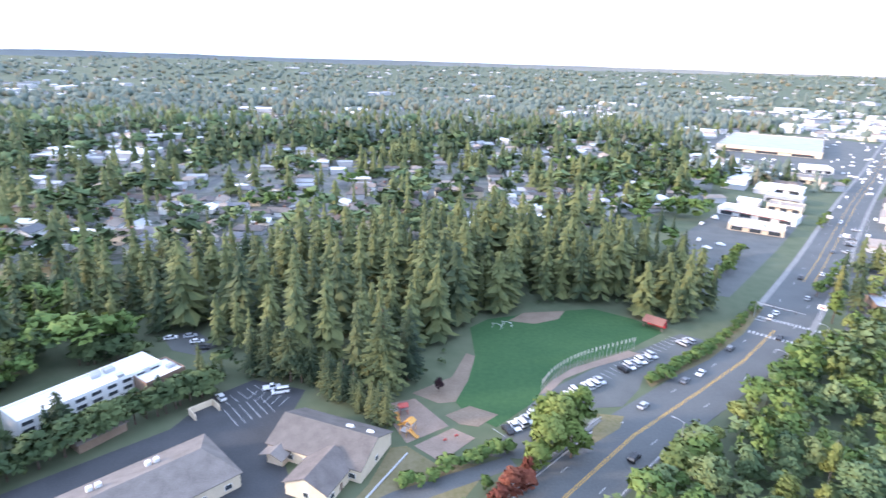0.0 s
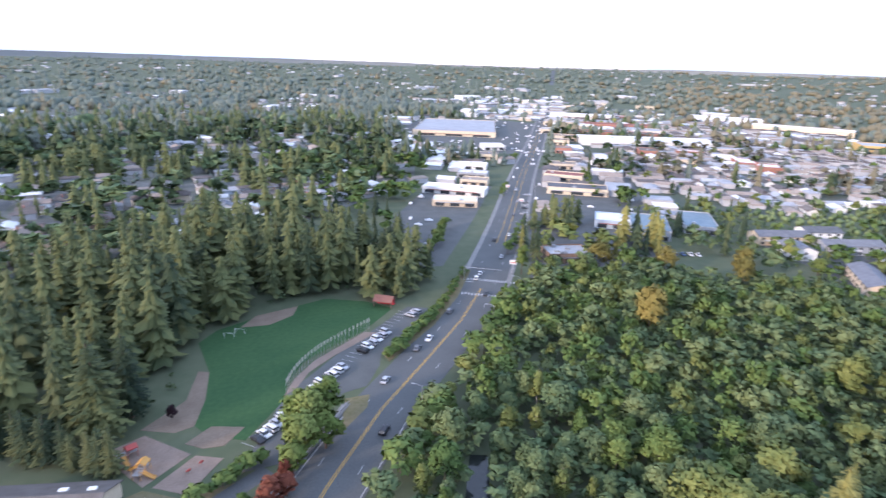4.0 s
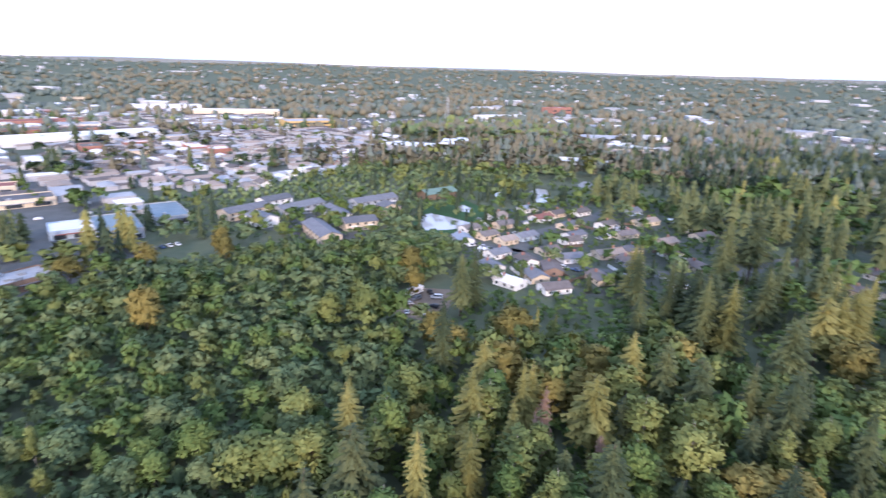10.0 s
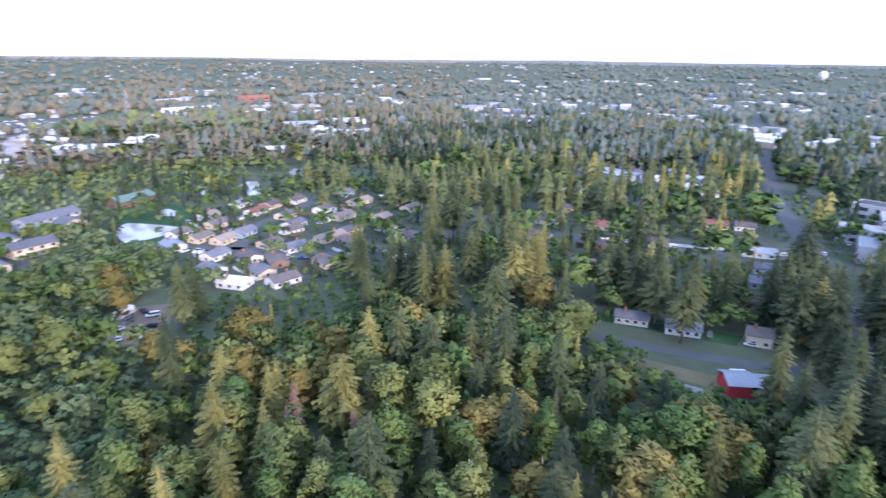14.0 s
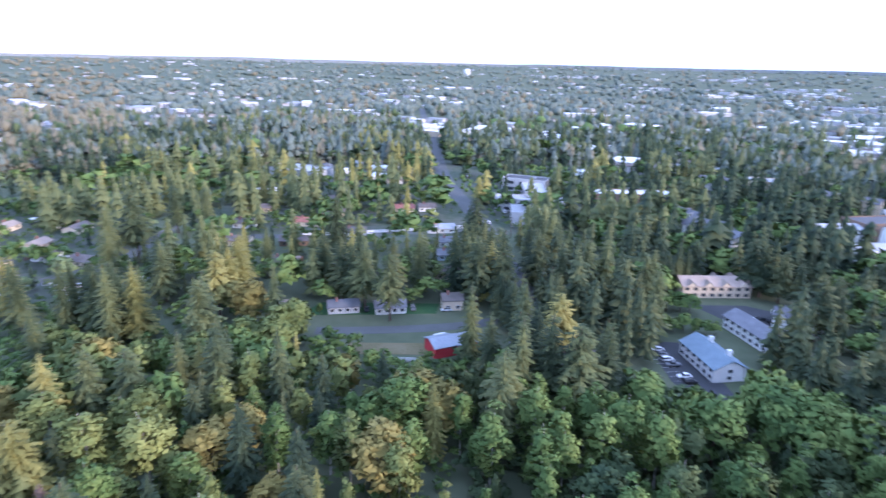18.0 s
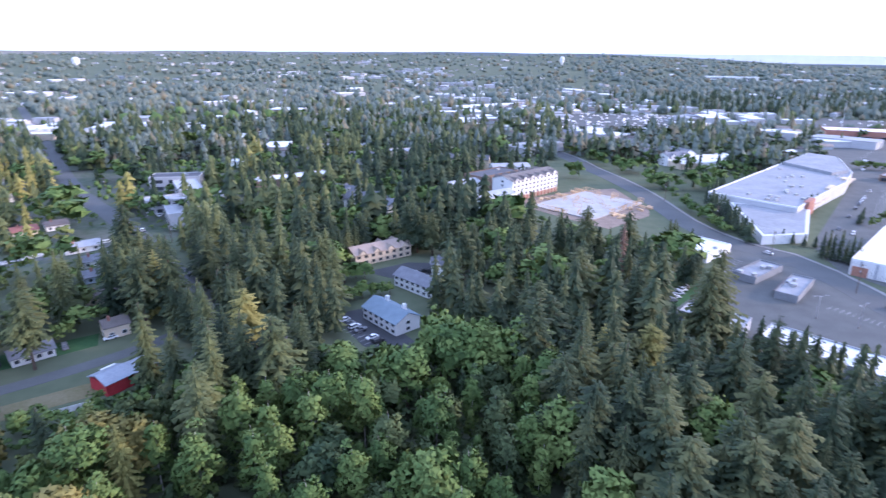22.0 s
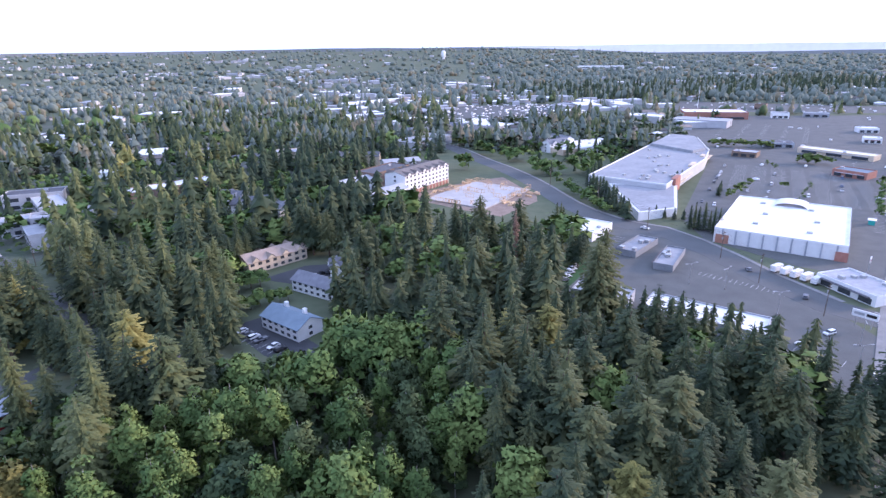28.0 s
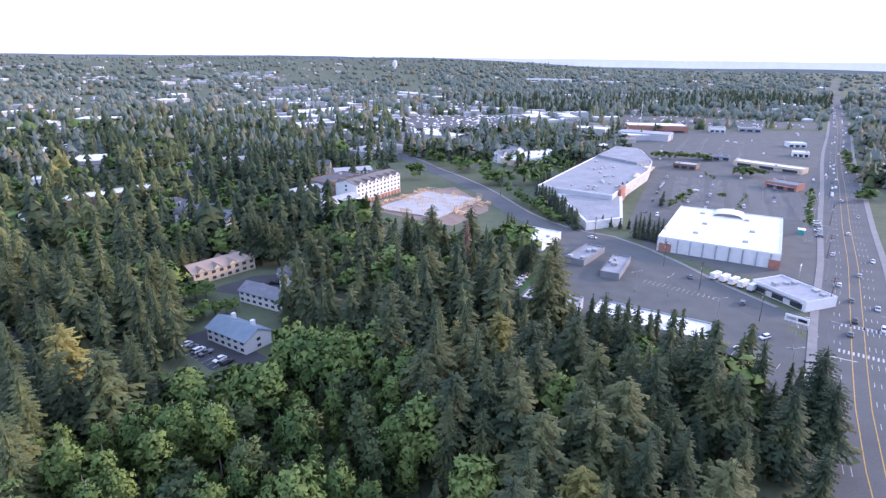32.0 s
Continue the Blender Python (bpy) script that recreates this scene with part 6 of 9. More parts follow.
place_trees_a('leafy', 5, 'LIME', 24, 118, 11, 1.2)
place_trees_a('leafy', 3, 'LIME', 29, 133, 15, 0.9)
place_trees_a('leafy', 3, 'RUST', 17, 109, 9, 1.1)
place_trees_a('leafy', 5, 'RUST', 14, 105, 8, 1.2)
place_trees_a('leafy', 5, 'RUST', 21, 111, 8, 1.2)
place_trees_a('leafy', 1, 'RUST', 19, 113, 6, 0.8)
place_trees_a('leafy', 4, 'RUST', 22, 116, 7, 0.7)
place_trees_a('leafy', 0, 'PLUM', 0, 153, 5.5, 0.7)
place_trees_a('leafy', 1, 'GOLD', 178, 38, 17, 0.9)
place_trees_a('leafy', 2, 'GOLD', 170, 30, 16, 0.9)
place_trees_a('conifer', 1, 'CONIFER_G', 148, 17, 23, 1.2)
place_trees_a('conifer', 3, 'DEAD', 118, -14, 17, 0.7)
place_trees_a('leafy', 3, 'LIME', 176, -118, 6, 0.7)
place_trees_a('conifer', 1, 'CONIFER', 183, -134, 28, 1.1)
place_trees_a('conifer', 3, 'CONIFER', 168, -149, 27, 1.1)
place_trees_a('conifer', 0, 'CONIFER', 153, -170, 33, 1.15)
place_trees_a('conifer', 5, 'CONIFER', 139, -168, 31, 1.1)
place_trees_a('conifer', 1, 'CONIFER', 131, -174, 34, 1.15)
place_trees_a('conifer', 4, 'CONIFER', 98, -126, 25, 1.2)
place_trees_a('conifer', 3, 'CONIFER', 90, -130, 27, 1.2)
place_trees_a('conifer', 1, 'CONIFER', 82, -131, 24, 1.2)
place_trees_a('conifer', 0, 'CONIFER', 92, -142, 25, 1.2)
place_trees_a('conifer', 2, 'CONIFER', 76, -136, 22, 1.2)



def stand(kind, leaf, x, y, h, wd):
    """A tree that stands out from the wood, where the ground is free."""
    for k in (1.0, 0.96, 1.04, 0.92, 1.08, 0.88):
        if 95 - (95 - h) * k > 5 and free(x * k, y * k, 0.3) and room(x * k, y * k, 4):
            return tree(kind, tr.randrange(SHAPES[kind]), leaf, x * k, y * k, 95 - (95 - h) * k, wd)


def clump(kind, leaf, x, y, n, spread, h):
    """A small grove among houses."""
    for i in range(n):
        q, d = tr.uniform(0, 6.28), spread * math.sqrt(tr.random())
        px, py = x + d * math.cos(q), y + d * math.sin(q)
        if free(px, py, 0.5) and room(px, py, 4.5):
            bulk(kind, leaf, px, py, h * tr.uniform(0.7, 1.08), tr.uniform(1.15, 1.6) if kind == "conifer" else tr.uniform(1.0, 1.35))


stand('conifer', 'CONIFER_G', 105, 14, 22, 1.33)
stand('conifer', 'CONIFER_G', 118, 6, 23, 1.34)
stand('conifer', 'CONIFER_G', 141, 3, 21, 1.41)
stand('conifer', 'CONIFER_G', 126, 17, 25, 1.52)
stand('conifer', 'CONIFER_G', 114, 45, 24, 1.36)
stand('conifer', 'DEAD', 122, 1, 19, 0.72)
stand('conifer', 'OLIVE', 109, -6, 18, 1.15)
stand('conifer', 'OLIVE', 105, -29, 18, 1.15)
stand('conifer', 'OLIVE', 102, -15, 27, 1.22)
stand('conifer', 'OLIVE', 150, -32, 27, 1.08)
stand('conifer', 'OLIVE', 149, -54, 25, 1.18)
stand('conifer', 'OLIVE', 144, -63, 27, 1.23)
stand('conifer', 'OLIVE', 126, -71, 28, 1.05)
stand('conifer', 'OLIVE', 145, -40, 26, 1.19)
stand('leafy', 'GOLD', 184, 12, 19, 1.03)
stand('leafy', 'GOLD', 163, -16, 19, 1.01)
stand('leafy', 'GOLD', 172, -41, 20, 1.18)
stand('leafy', 'GOLD', 145, -3, 19, 1.06)
stand('leafy', 'MAPLE', 121, 61, 19, 1.17)
stand('leafy', 'MAPLE', 101, 58, 19, 1.23)
stand('leafy', 'MAPLE', 99, 63, 18, 1.13)
stand('leafy', 'MAPLE', 138, 36, 18, 1.13)
stand('leafy', 'MAPLE', 103, 42, 17, 1.11)
stand('leafy', 'MAPLE', 120, 37, 19, 1.04)
stand('leafy', 'MAPLE', 115, 25, 17, 1.18)
stand('leafy', 'MAPLE', 106, 51, 17, 1.16)
stand('poplar', 'LIME', 177, 52, 11, 1.07)
stand('leafy', 'MAPLE', 186, 66, 21, 0.85)
stand('leafy', 'MAPLE', 182, 78, 19, 0.85)
stand('leafy', 'GOLD', 250, 164, 18, 0.86)
stand('leafy', 'GOLD', 244, 64, 18, 0.94)
stand('leafy', 'LIME', 288, 150, 11, 1.11)
stand('leafy', 'GOLD', 197, -102, 15, 0.83)
stand('conifer', 'OLIVE', 232, -50, 25, 1.09)
stand('conifer', 'OLIVE', 215, -53, 28, 1.18)
stand('conifer', 'OLIVE', 208, -58, 26, 1.11)
stand('conifer', 'OLIVE', 207, -65, 26, 1.14)
stand('conifer', 'OLIVE', 235, -86, 25, 1.20)
stand('conifer', 'OLIVE', 179, -75, 29, 1.25)
stand('conifer', 'OLIVE', 237, -34, 28, 1.26)
stand('conifer', 'OLIVE', 212, -141, 25, 1.10)
stand('conifer', 'OLIVE', 239, -173, 29, 1.21)
stand('conifer', 'OLIVE', 217, -101, 27, 1.25)
stand('conifer', 'OLIVE', 174, -98, 28, 1.22)
stand('conifer', 'OLIVE', 177, -135, 26, 1.08)
stand('conifer', 'OLIVE', 211, 35, 27, 1.07)
stand('conifer', 'OLIVE', 220, 31, 26, 1.26)
stand('conifer', 'OLIVE', 167, 33, 26, 1.04)
stand('conifer', 'CONIFER_G', 222, -112, 24, 1.29)
stand('conifer', 'CONIFER_G', 201, -90, 27, 1.34)
stand('conifer', 'OLIVE', 295, -82, 28, 1.10)
stand('conifer', 'OLIVE', 310, -99, 31, 1.18)
stand('conifer', 'OLIVE', 322, -125, 28, 1.09)
stand('conifer', 'OLIVE', 313, -138, 27, 1.12)
stand('conifer', 'OLIVE', 376, -187, 30, 1.12)
stand('conifer', 'OLIVE', 348, -181, 27, 1.20)
stand('conifer', 'OLIVE', 350, -194, 28, 1.32)
stand('conifer', 'OLIVE', 234, -47, 25, 1.16)
stand('conifer', 'OLIVE', 210, -55, 28, 1.13)
stand('conifer', 'OLIVE', 204, -62, 29, 1.14)
stand('conifer', 'OLIVE', 229, -81, 26, 1.13)
stand('conifer', 'OLIVE', 186, -75, 25, 1.13)
stand('conifer', 'OLIVE', 196, -135, 26, 1.24)
stand('conifer', 'OLIVE', 168, -134, 28, 1.15)
stand('conifer', 'OLIVE', 160, -140, 25, 1.09)
stand('conifer', 'OLIVE', 173, -172, 26, 1.08)
stand('conifer', 'OLIVE', 170, -195, 26, 1.24)
stand('conifer', 'OLIVE', 158, -200, 25, 1.05)
stand('conifer', 'OLIVE', 111, -132, 29, 1.17)
stand('conifer', 'OLIVE', 148, -227, 29, 1.13)
stand('conifer', 'OLIVE', 138, -225, 29, 1.19)
stand('conifer', 'OLIVE', 114, -209, 28, 1.21)
stand('conifer', 'OLIVE', 107, -154, 27, 1.06)
stand('conifer', 'OLIVE', 88, -209, 26, 1.24)
stand('conifer', 'OLIVE', 76, -193, 29, 1.25)
stand('conifer', 'CONIFER_G', 251, -34, 25, 1.49)
stand('conifer', 'CONIFER_G', 205, -97, 27, 1.47)
stand('conifer', 'CONIFER_G', 217, -108, 27, 1.45)
stand('conifer', 'CONIFER_G', 139, -177, 27, 1.49)
stand('conifer', 'CONIFER_G', 91, -153, 25, 1.56)
stand('conifer', 'OLIVE', 85, -124, 27, 1.14)
stand('conifer', 'OLIVE', 72, -134, 27, 1.37)
stand('conifer', 'OLIVE', 70, -145, 26, 1.14)
stand('conifer', 'OLIVE', 78, -107, 27, 1.16)
stand('leafy', 'MAPLE', 162, -93, 18, 1.03)
stand('leafy', 'MAPLE', 206, -36, 16, 0.93)
stand('leafy', 'MAPLE', 161, -65, 17, 1.01)
stand('leafy', 'MAPLE', 140, -42, 18, 1.09)
stand('conifer', 'OLIVE', 168, -198, 26, 1.13)
stand('conifer', 'OLIVE', 145, -189, 29, 1.13)
stand('conifer', 'OLIVE', 111, -204, 29, 1.15)
stand('conifer', 'OLIVE', 116, -193, 28, 1.32)
stand('conifer', 'OLIVE', 87, -213, 29, 1.26)
stand('conifer', 'OLIVE', 100, -146, 29, 1.18)
stand('conifer', 'OLIVE', 85, -124, 28, 1.21)
stand('conifer', 'OLIVE', 80, -132, 29, 1.32)
stand('conifer', 'OLIVE', 68, -144, 27, 1.26)
stand('conifer', 'OLIVE', 71, -136, 25, 1.13)
stand('conifer', 'OLIVE', 77, -105, 27, 1.25)
stand('conifer', 'CONIFER', -14, -202, 30, 1.33)
stand('conifer', 'CONIFER', -34, -199, 26, 1.26)
stand('conifer', 'CONIFER', 0, -168, 29, 1.31)
stand('conifer', 'CONIFER', -4, -165, 26, 1.39)
stand('conifer', 'CONIFER', -20, -266, 29, 1.19)
stand('conifer', 'CONIFER', -8, -263, 28, 1.27)
stand('conifer', 'CONIFER', -38, -260, 29, 1.25)
stand('conifer', 'CONIFER', -67, -220, 27, 1.30)
stand('conifer', 'CONIFER', -57, -195, 30, 1.19)
stand('conifer', 'DEAD', -35, -252, 26, 0.82)
stand('conifer', 'CONIFER_G', -33, -160, 21, 1.60)
stand('conifer', 'CONIFER_G', -20, -160, 20, 1.60)
stand('conifer', 'CONIFER_G', -36, -89, 21, 1.60)
stand('conifer', 'CONIFER', -29, -117, 31, 1.36)
stand('conifer', 'CONIFER', -30, -98, 28, 1.55)
stand('conifer', 'CONIFER', -51, -107, 29, 1.54)
stand('conifer', 'CONIFER', -42, -101, 27, 1.56)
stand('conifer', 'CONIFER', -49, -91, 27, 1.35)
stand('conifer', 'CONIFER', -64, -155, 29, 1.40)
stand('conifer', 'CONIFER', -69, -150, 29, 1.57)
stand('conifer', 'CONIFER', -77, -127, 30, 1.31)
stand('conifer', 'CONIFER', -76, -115, 28, 1.46)
stand('conifer', 'CONIFER', -63, -118, 29, 1.51)
stand('conifer', 'CONIFER', -59, -80, 29, 1.33)
stand('conifer', 'CONIFER', -51, -142, 28, 1.55)
stand('leafy', 'ALDER', -42, -124, 21, 1.16)
stand('leafy', 'ALDER', 28, -154, 23, 1.13)
stand('leafy', 'ALDER', 21, -150, 22, 1.12)
stand('leafy', 'ALDER', 11, -154, 20, 1.19)
stand('leafy', 'ALDER', 2, -159, 21, 1.19)
stand('leafy', 'ALDER', -5, -140, 20, 1.18)
stand('leafy', 'ALDER', 34, -135, 22, 1.12)
stand('leafy', 'ALDER', 19, -94, 21, 1.02)
stand('leafy', 'ALDER', -8, -114, 22, 1.07)
stand('leafy', 'ALDER', -16, -94, 22, 1.02)
stand('alder', 'ALDER', 58, -116, 22, 1.02)
stand('alder', 'ALDER', 49, -116, 25, 1.03)
stand('alder', 'ALDER', 40, -115, 26, 1.07)
stand('alder', 'ALDER', 67, -105, 24, 1.07)
stand('alder', 'ALDER', 58, -102, 24, 1.01)
stand('alder', 'ALDER', 50, -108, 24, 1.20)
stand('alder', 'ALDER', 68, -90, 23, 1.13)
stand('leafy', 'LIME', 57, -147, 15, 0.96)
stand('leafy', 'LIME', 63, -127, 14, 0.90)
clump('conifer', 'OLIVE', -68, 504, 7, 10, 24)
clump('conifer', 'OLIVE', -51, 532, 7, 10, 24)
clump('conifer', 'OLIVE', -26, 538, 7, 10, 24)
clump('conifer', 'OLIVE', -5, 583, 7, 10, 24)
clump('conifer', 'OLIVE', 25, 502, 7, 10, 24)
clump('conifer', 'OLIVE', 53, 543, 7, 10, 24)
clump('conifer', 'OLIVE', 87, 561, 7, 10, 24)
clump('leafy', 'ALDER', 134, 505, 6, 11, 15)
clump('leafy', 'ALDER', 135, 425, 6, 11, 15)
clump('leafy', 'ALDER', 160, 451, 6, 11, 15)
clump('leafy', 'ALDER', 196, 482, 6, 11, 15)
clump('leafy', 'ALDER', 225, 505, 6, 11, 15)
clump('leafy', 'ALDER', 153, 384, 6, 11, 15)
clump('leafy', 'ALDER', 170, 377, 6, 11, 15)
clump('leafy', 'ALDER', 113, 548, 6, 11, 15)
clump('conifer', 'OLIVE', -284, 374, 6, 9, 22)
clump('conifer', 'OLIVE', -327, 488, 6, 9, 22)
clump('conifer', 'OLIVE', -294, 461, 6, 9, 22)
clump('conifer', 'OLIVE', -238, 463, 6, 9, 22)
clump('conifer', 'OLIVE', -247, 531, 6, 9, 22)
clump('conifer', 'OLIVE', -206, 422, 6, 9, 22)
clump('conifer', 'OLIVE', -183, 558, 6, 9, 22)
clump('conifer', 'OLIVE', -157, 523, 6, 9, 22)
clump('conifer', 'OLIVE', -125, 519, 6, 9, 22)
clump('conifer', 'OLIVE', -115, 544, 6, 9, 22)
clump('leafy', 'ALDER', -129, 363, 6, 10, 15)
clump('leafy', 'ALDER', -103, 367, 6, 10, 15)
clump('leafy', 'ALDER', -180, 438, 6, 10, 15)
clump('leafy', 'ALDER', -193, 246, 6, 10, 15)
clump('leafy', 'ALDER', -180, 242, 6, 10, 15)
clump('leafy', 'ALDER', -231, 334, 6, 10, 15)
clump('leafy', 'ALDER', -161, 250, 6, 10, 15)
clump('leafy', 'ALDER', -73, 444, 6, 10, 15)
clump('leafy', 'ALDER', -85, 378, 6, 10, 15)
clump('leafy', 'ALDER', 386, 381, 5, 9, 14)
clump('leafy', 'ALDER', 316, 306, 5, 9, 14)
clump('leafy', 'ALDER', 183, 421, 5, 9, 14)
clump('leafy', 'ALDER', 170, 451, 5, 9, 14)
clump('leafy', 'ALDER', 220, 471, 5, 9, 14)
clump('conifer', 'OLIVE', 234, 284, 6, 8, 20)
clump('conifer', 'OLIVE', 239, 275, 6, 8, 20)
clump('conifer', 'OLIVE', 214, 274, 6, 8, 20)
clump('conifer', 'OLIVE', 4, 573, 6, 8, 20)
clump('conifer', 'OLIVE', 31, 526, 6, 8, 20)
clump('conifer', 'OLIVE', -57, 487, 6, 8, 20)
clump('conifer', 'OLIVE', 449, -35, 8, 13, 24)
clump('conifer', 'OLIVE', 434, -51, 8, 13, 24)
clump('conifer', 'OLIVE', 419, -87, 8, 13, 24)
clump('conifer', 'OLIVE', 581, -162, 8, 13, 24)
clump('conifer', 'OLIVE', 537, -178, 8, 13, 24)
clump('conifer', 'OLIVE', 380, -26, 8, 13, 24)
clump('conifer', 'OLIVE', 385, -88, 8, 13, 24)
clump('leafy', 'MAPLE', 617, 149, 6, 12, 15)
clump('leafy', 'MAPLE', 638, 126, 6, 12, 15)
clump('leafy', 'MAPLE', 659, 89, 6, 12, 15)
clump('leafy', 'MAPLE', 611, 49, 6, 12, 15)
clump('leafy', 'MAPLE', 545, 166, 6, 12, 15)
clump('leafy', 'MAPLE', 451, 34, 6, 12, 15)
clump('leafy', 'MAPLE', 523, 81, 6, 12, 15)
clump('leafy', 'WILLOW', 324, 98, 7, 9, 9)
clump('leafy', 'WILLOW', 295, 80, 7, 9, 9)
clump('leafy', 'WILLOW', 289, 101, 7, 9, 9)
clump('leafy', 'WILLOW', 256, 103, 7, 9, 9)
clump('leafy', 'WILLOW', 261, 81, 7, 9, 9)
clump('leafy', 'WILLOW', 265, 53, 7, 9, 9)
clump('conifer', 'CONIFER_G', 495, -384, 9, 13, 24)
clump('conifer', 'CONIFER_G', 530, -436, 9, 13, 24)
clump('conifer', 'CONIFER_G', 477, -413, 9, 13, 24)
clump('conifer', 'CONIFER_G', 417, -381, 9, 13, 24)
clump('conifer', 'CONIFER_G', 348, -333, 9, 13, 24)
clump('conifer', 'OLIVE', 176, -255, 7, 12, 25)
clump('conifer', 'OLIVE', 168, -418, 7, 12, 25)
clump('conifer', 'CONIFER', 118, -508, 7, 12, 25)
clump('conifer', 'CONIFER', 79, -380, 7, 12, 25)
clump('conifer', 'OLIVE', 223, -394, 7, 12, 25)
clump('conifer', 'CONIFER', 87, -320, 7, 12, 25)
clump('conifer', 'OLIVE', 195, -473, 7, 12, 25)
clump('conifer', 'CONIFER', 70, -493, 7, 12, 25)
clump('conifer', 'CONIFER', 126, -593, 7, 12, 25)
clump('conifer', 'OLIVE', 185, -518, 7, 12, 25)
clump('leafy', 'ALDER', 317, -264, 6, 12, 15)
clump('leafy', 'ALDER', 291, -211, 6, 12, 15)
clump('leafy', 'ALDER', 213, -375, 6, 12, 15)
clump('leafy', 'ALDER', 82, -456, 6, 12, 15)
clump('leafy', 'ALDER', 237, -504, 6, 12, 15)
clump('leafy', 'ALDER', 315, -385, 6, 12, 15)
clump('leafy', 'ALDER', 50, -586, 6, 12, 15)
clump('leafy', 'ALDER', -37, -352, 6, 12, 14)
clump('leafy', 'ALDER', -66, -500, 6, 12, 14)
clump('leafy', 'ALDER', -115, -442, 6, 12, 14)
clump('leafy', 'ALDER', -81, -445, 6, 12, 14)
clump('leafy', 'ALDER', -45, -534, 6, 12, 14)
clump('leafy', 'ALDER', -26, -572, 6, 12, 14)
clump('leafy', 'ALDER', -171, -555, 6, 12, 14)
clump('leafy', 'ALDER', -191, -553, 6, 12, 14)
clump('conifer', 'OLIVE', 239, -379, 7, 11, 25)
clump('conifer', 'OLIVE', 340, -481, 7, 11, 25)
clump('conifer', 'OLIVE', 212, -497, 7, 11, 25)
clump('conifer', 'OLIVE', 185, -564, 7, 11, 25)
clump('conifer', 'CONIFER', 48, -363, 7, 11, 25)
clump('conifer', 'CONIFER', 64, -270, 7, 11, 25)
clump('conifer', 'OLIVE', 156, -298, 7, 11, 25)
clump('conifer', 'CONIFER', 64, -591, 7, 11, 25)
clump('conifer', 'CONIFER', 130, -459, 7, 11, 25)
clump('conifer', 'OLIVE', 136, -371, 7, 11, 25)
clump('conifer', 'CONIFER', 106, -518, 7, 11, 25)

stand('conifer', 'OLIVE', 265, -73, 26, 1.32)
stand('conifer', 'OLIVE', 228, -55, 24, 1.45)
stand('conifer', 'OLIVE', 245, -86, 24, 1.35)
stand('conifer', 'OLIVE', 210, -57, 28, 1.24)
stand('conifer', 'OLIVE', 180, -74, 26, 1.38)
stand('conifer', 'OLIVE', 227, -126, 24, 1.32)
stand('conifer', 'OLIVE', 188, -148, 27, 1.34)
stand('conifer', 'OLIVE', 174, -170, 27, 1.26)
stand('conifer', 'OLIVE', 194, -30, 25, 1.24)
stand('conifer', 'OLIVE', 144, -62, 26, 1.46)
stand('conifer', 'CONIFER_G', 208, -63, 26, 1.37)
stand('conifer', 'CONIFER_G', 224, -102, 26, 1.36)
stand('conifer', 'CONIFER_G', 220, -108, 24, 1.25)
stand('conifer', 'CONIFER_G', 201, -138, 27, 1.36)
stand('conifer', 'CONIFER_G', 249, -36, 26, 1.19)
stand('leafy', 'GOLD', 200, -102, 13, 1.04)
stand('leafy', 'MAPLE', 201, -35, 16, 1.27)
stand('leafy', 'MAPLE', 184, -41, 16, 1.29)
stand('leafy', 'MAPLE', 163, -99, 18, 1.09)
stand('leafy', 'MAPLE', 154, -85, 17, 1.20)
stand('leafy', 'MAPLE', 166, -82, 16, 1.18)
stand('leafy', 'ALDER', 99, -81, 17, 1.11)
stand('leafy', 'ALDER', 89, -123, 16, 1.11)
stand('leafy', 'ALDER', 57, -146, 16, 1.29)
clump('conifer', 'OLIVE', 368, -108, 5, 8, 27)
clump('conifer', 'OLIVE', 319, -98, 5, 8, 27)
clump('conifer', 'OLIVE', 367, -126, 5, 8, 27)
clump('conifer', 'OLIVE', 325, -125, 5, 8, 27)
clump('conifer', 'OLIVE', 347, -150, 5, 8, 27)
clump('conifer', 'OLIVE', 264, -118, 5, 8, 27)
clump('conifer', 'OLIVE', 330, -171, 5, 8, 27)
clump('conifer', 'OLIVE', 293, -156, 5, 8, 27)
clump('conifer', 'OLIVE', 241, -143, 5, 8, 27)
clump('conifer', 'OLIVE', 323, -210, 5, 8, 27)
clump('conifer', 'OLIVE', 265, -196, 5, 8, 27)
clump('conifer', 'OLIVE', 432, -76, 5, 8, 27)
clump('conifer', 'OLIVE', 372, -81, 5, 8, 27)
clump('conifer', 'OLIVE', 389, -99, 5, 8, 27)
clump('conifer', 'OLIVE', 698, -345, 5, 8, 27)
clump('conifer', 'OLIVE', 559, -261, 5, 8, 27)
clump('conifer', 'OLIVE', 527, -306, 5, 8, 27)
clump('conifer', 'OLIVE', 415, -258, 5, 8, 27)
clump('conifer', 'OLIVE', 151, -176, 5, 8, 27)
clump('conifer', 'OLIVE', 144, -181, 5, 8, 27)
clump('conifer', 'OLIVE', 157, -239, 5, 8, 27)
clump('conifer', 'OLIVE', 144, -238, 5, 8, 27)
clump('conifer', 'OLIVE', 115, -213, 5, 8, 27)
clump('conifer', 'OLIVE', 162, -317, 5, 8, 27)
clump('conifer', 'OLIVE', 139, -299, 5, 8, 27)
clump('conifer', 'OLIVE', 120, -300, 5, 8, 27)
clump('conifer', 'OLIVE', 154, -416, 5, 8, 27)
clump('conifer', 'OLIVE', 175, -503, 5, 8, 27)
clump('conifer', 'CONIFER', 135, -440, 5, 8, 27)
clump('conifer', 'OLIVE', 253, -585, 5, 8, 27)
clump('conifer', 'CONIFER', 148, -563, 5, 8, 27)
clump('conifer', 'CONIFER', 106, -483, 5, 8, 27)
clump('conifer', 'CONIFER', 76, -425, 5, 8, 27)
clump('conifer', 'CONIFER', 62, -470, 5, 8, 27)
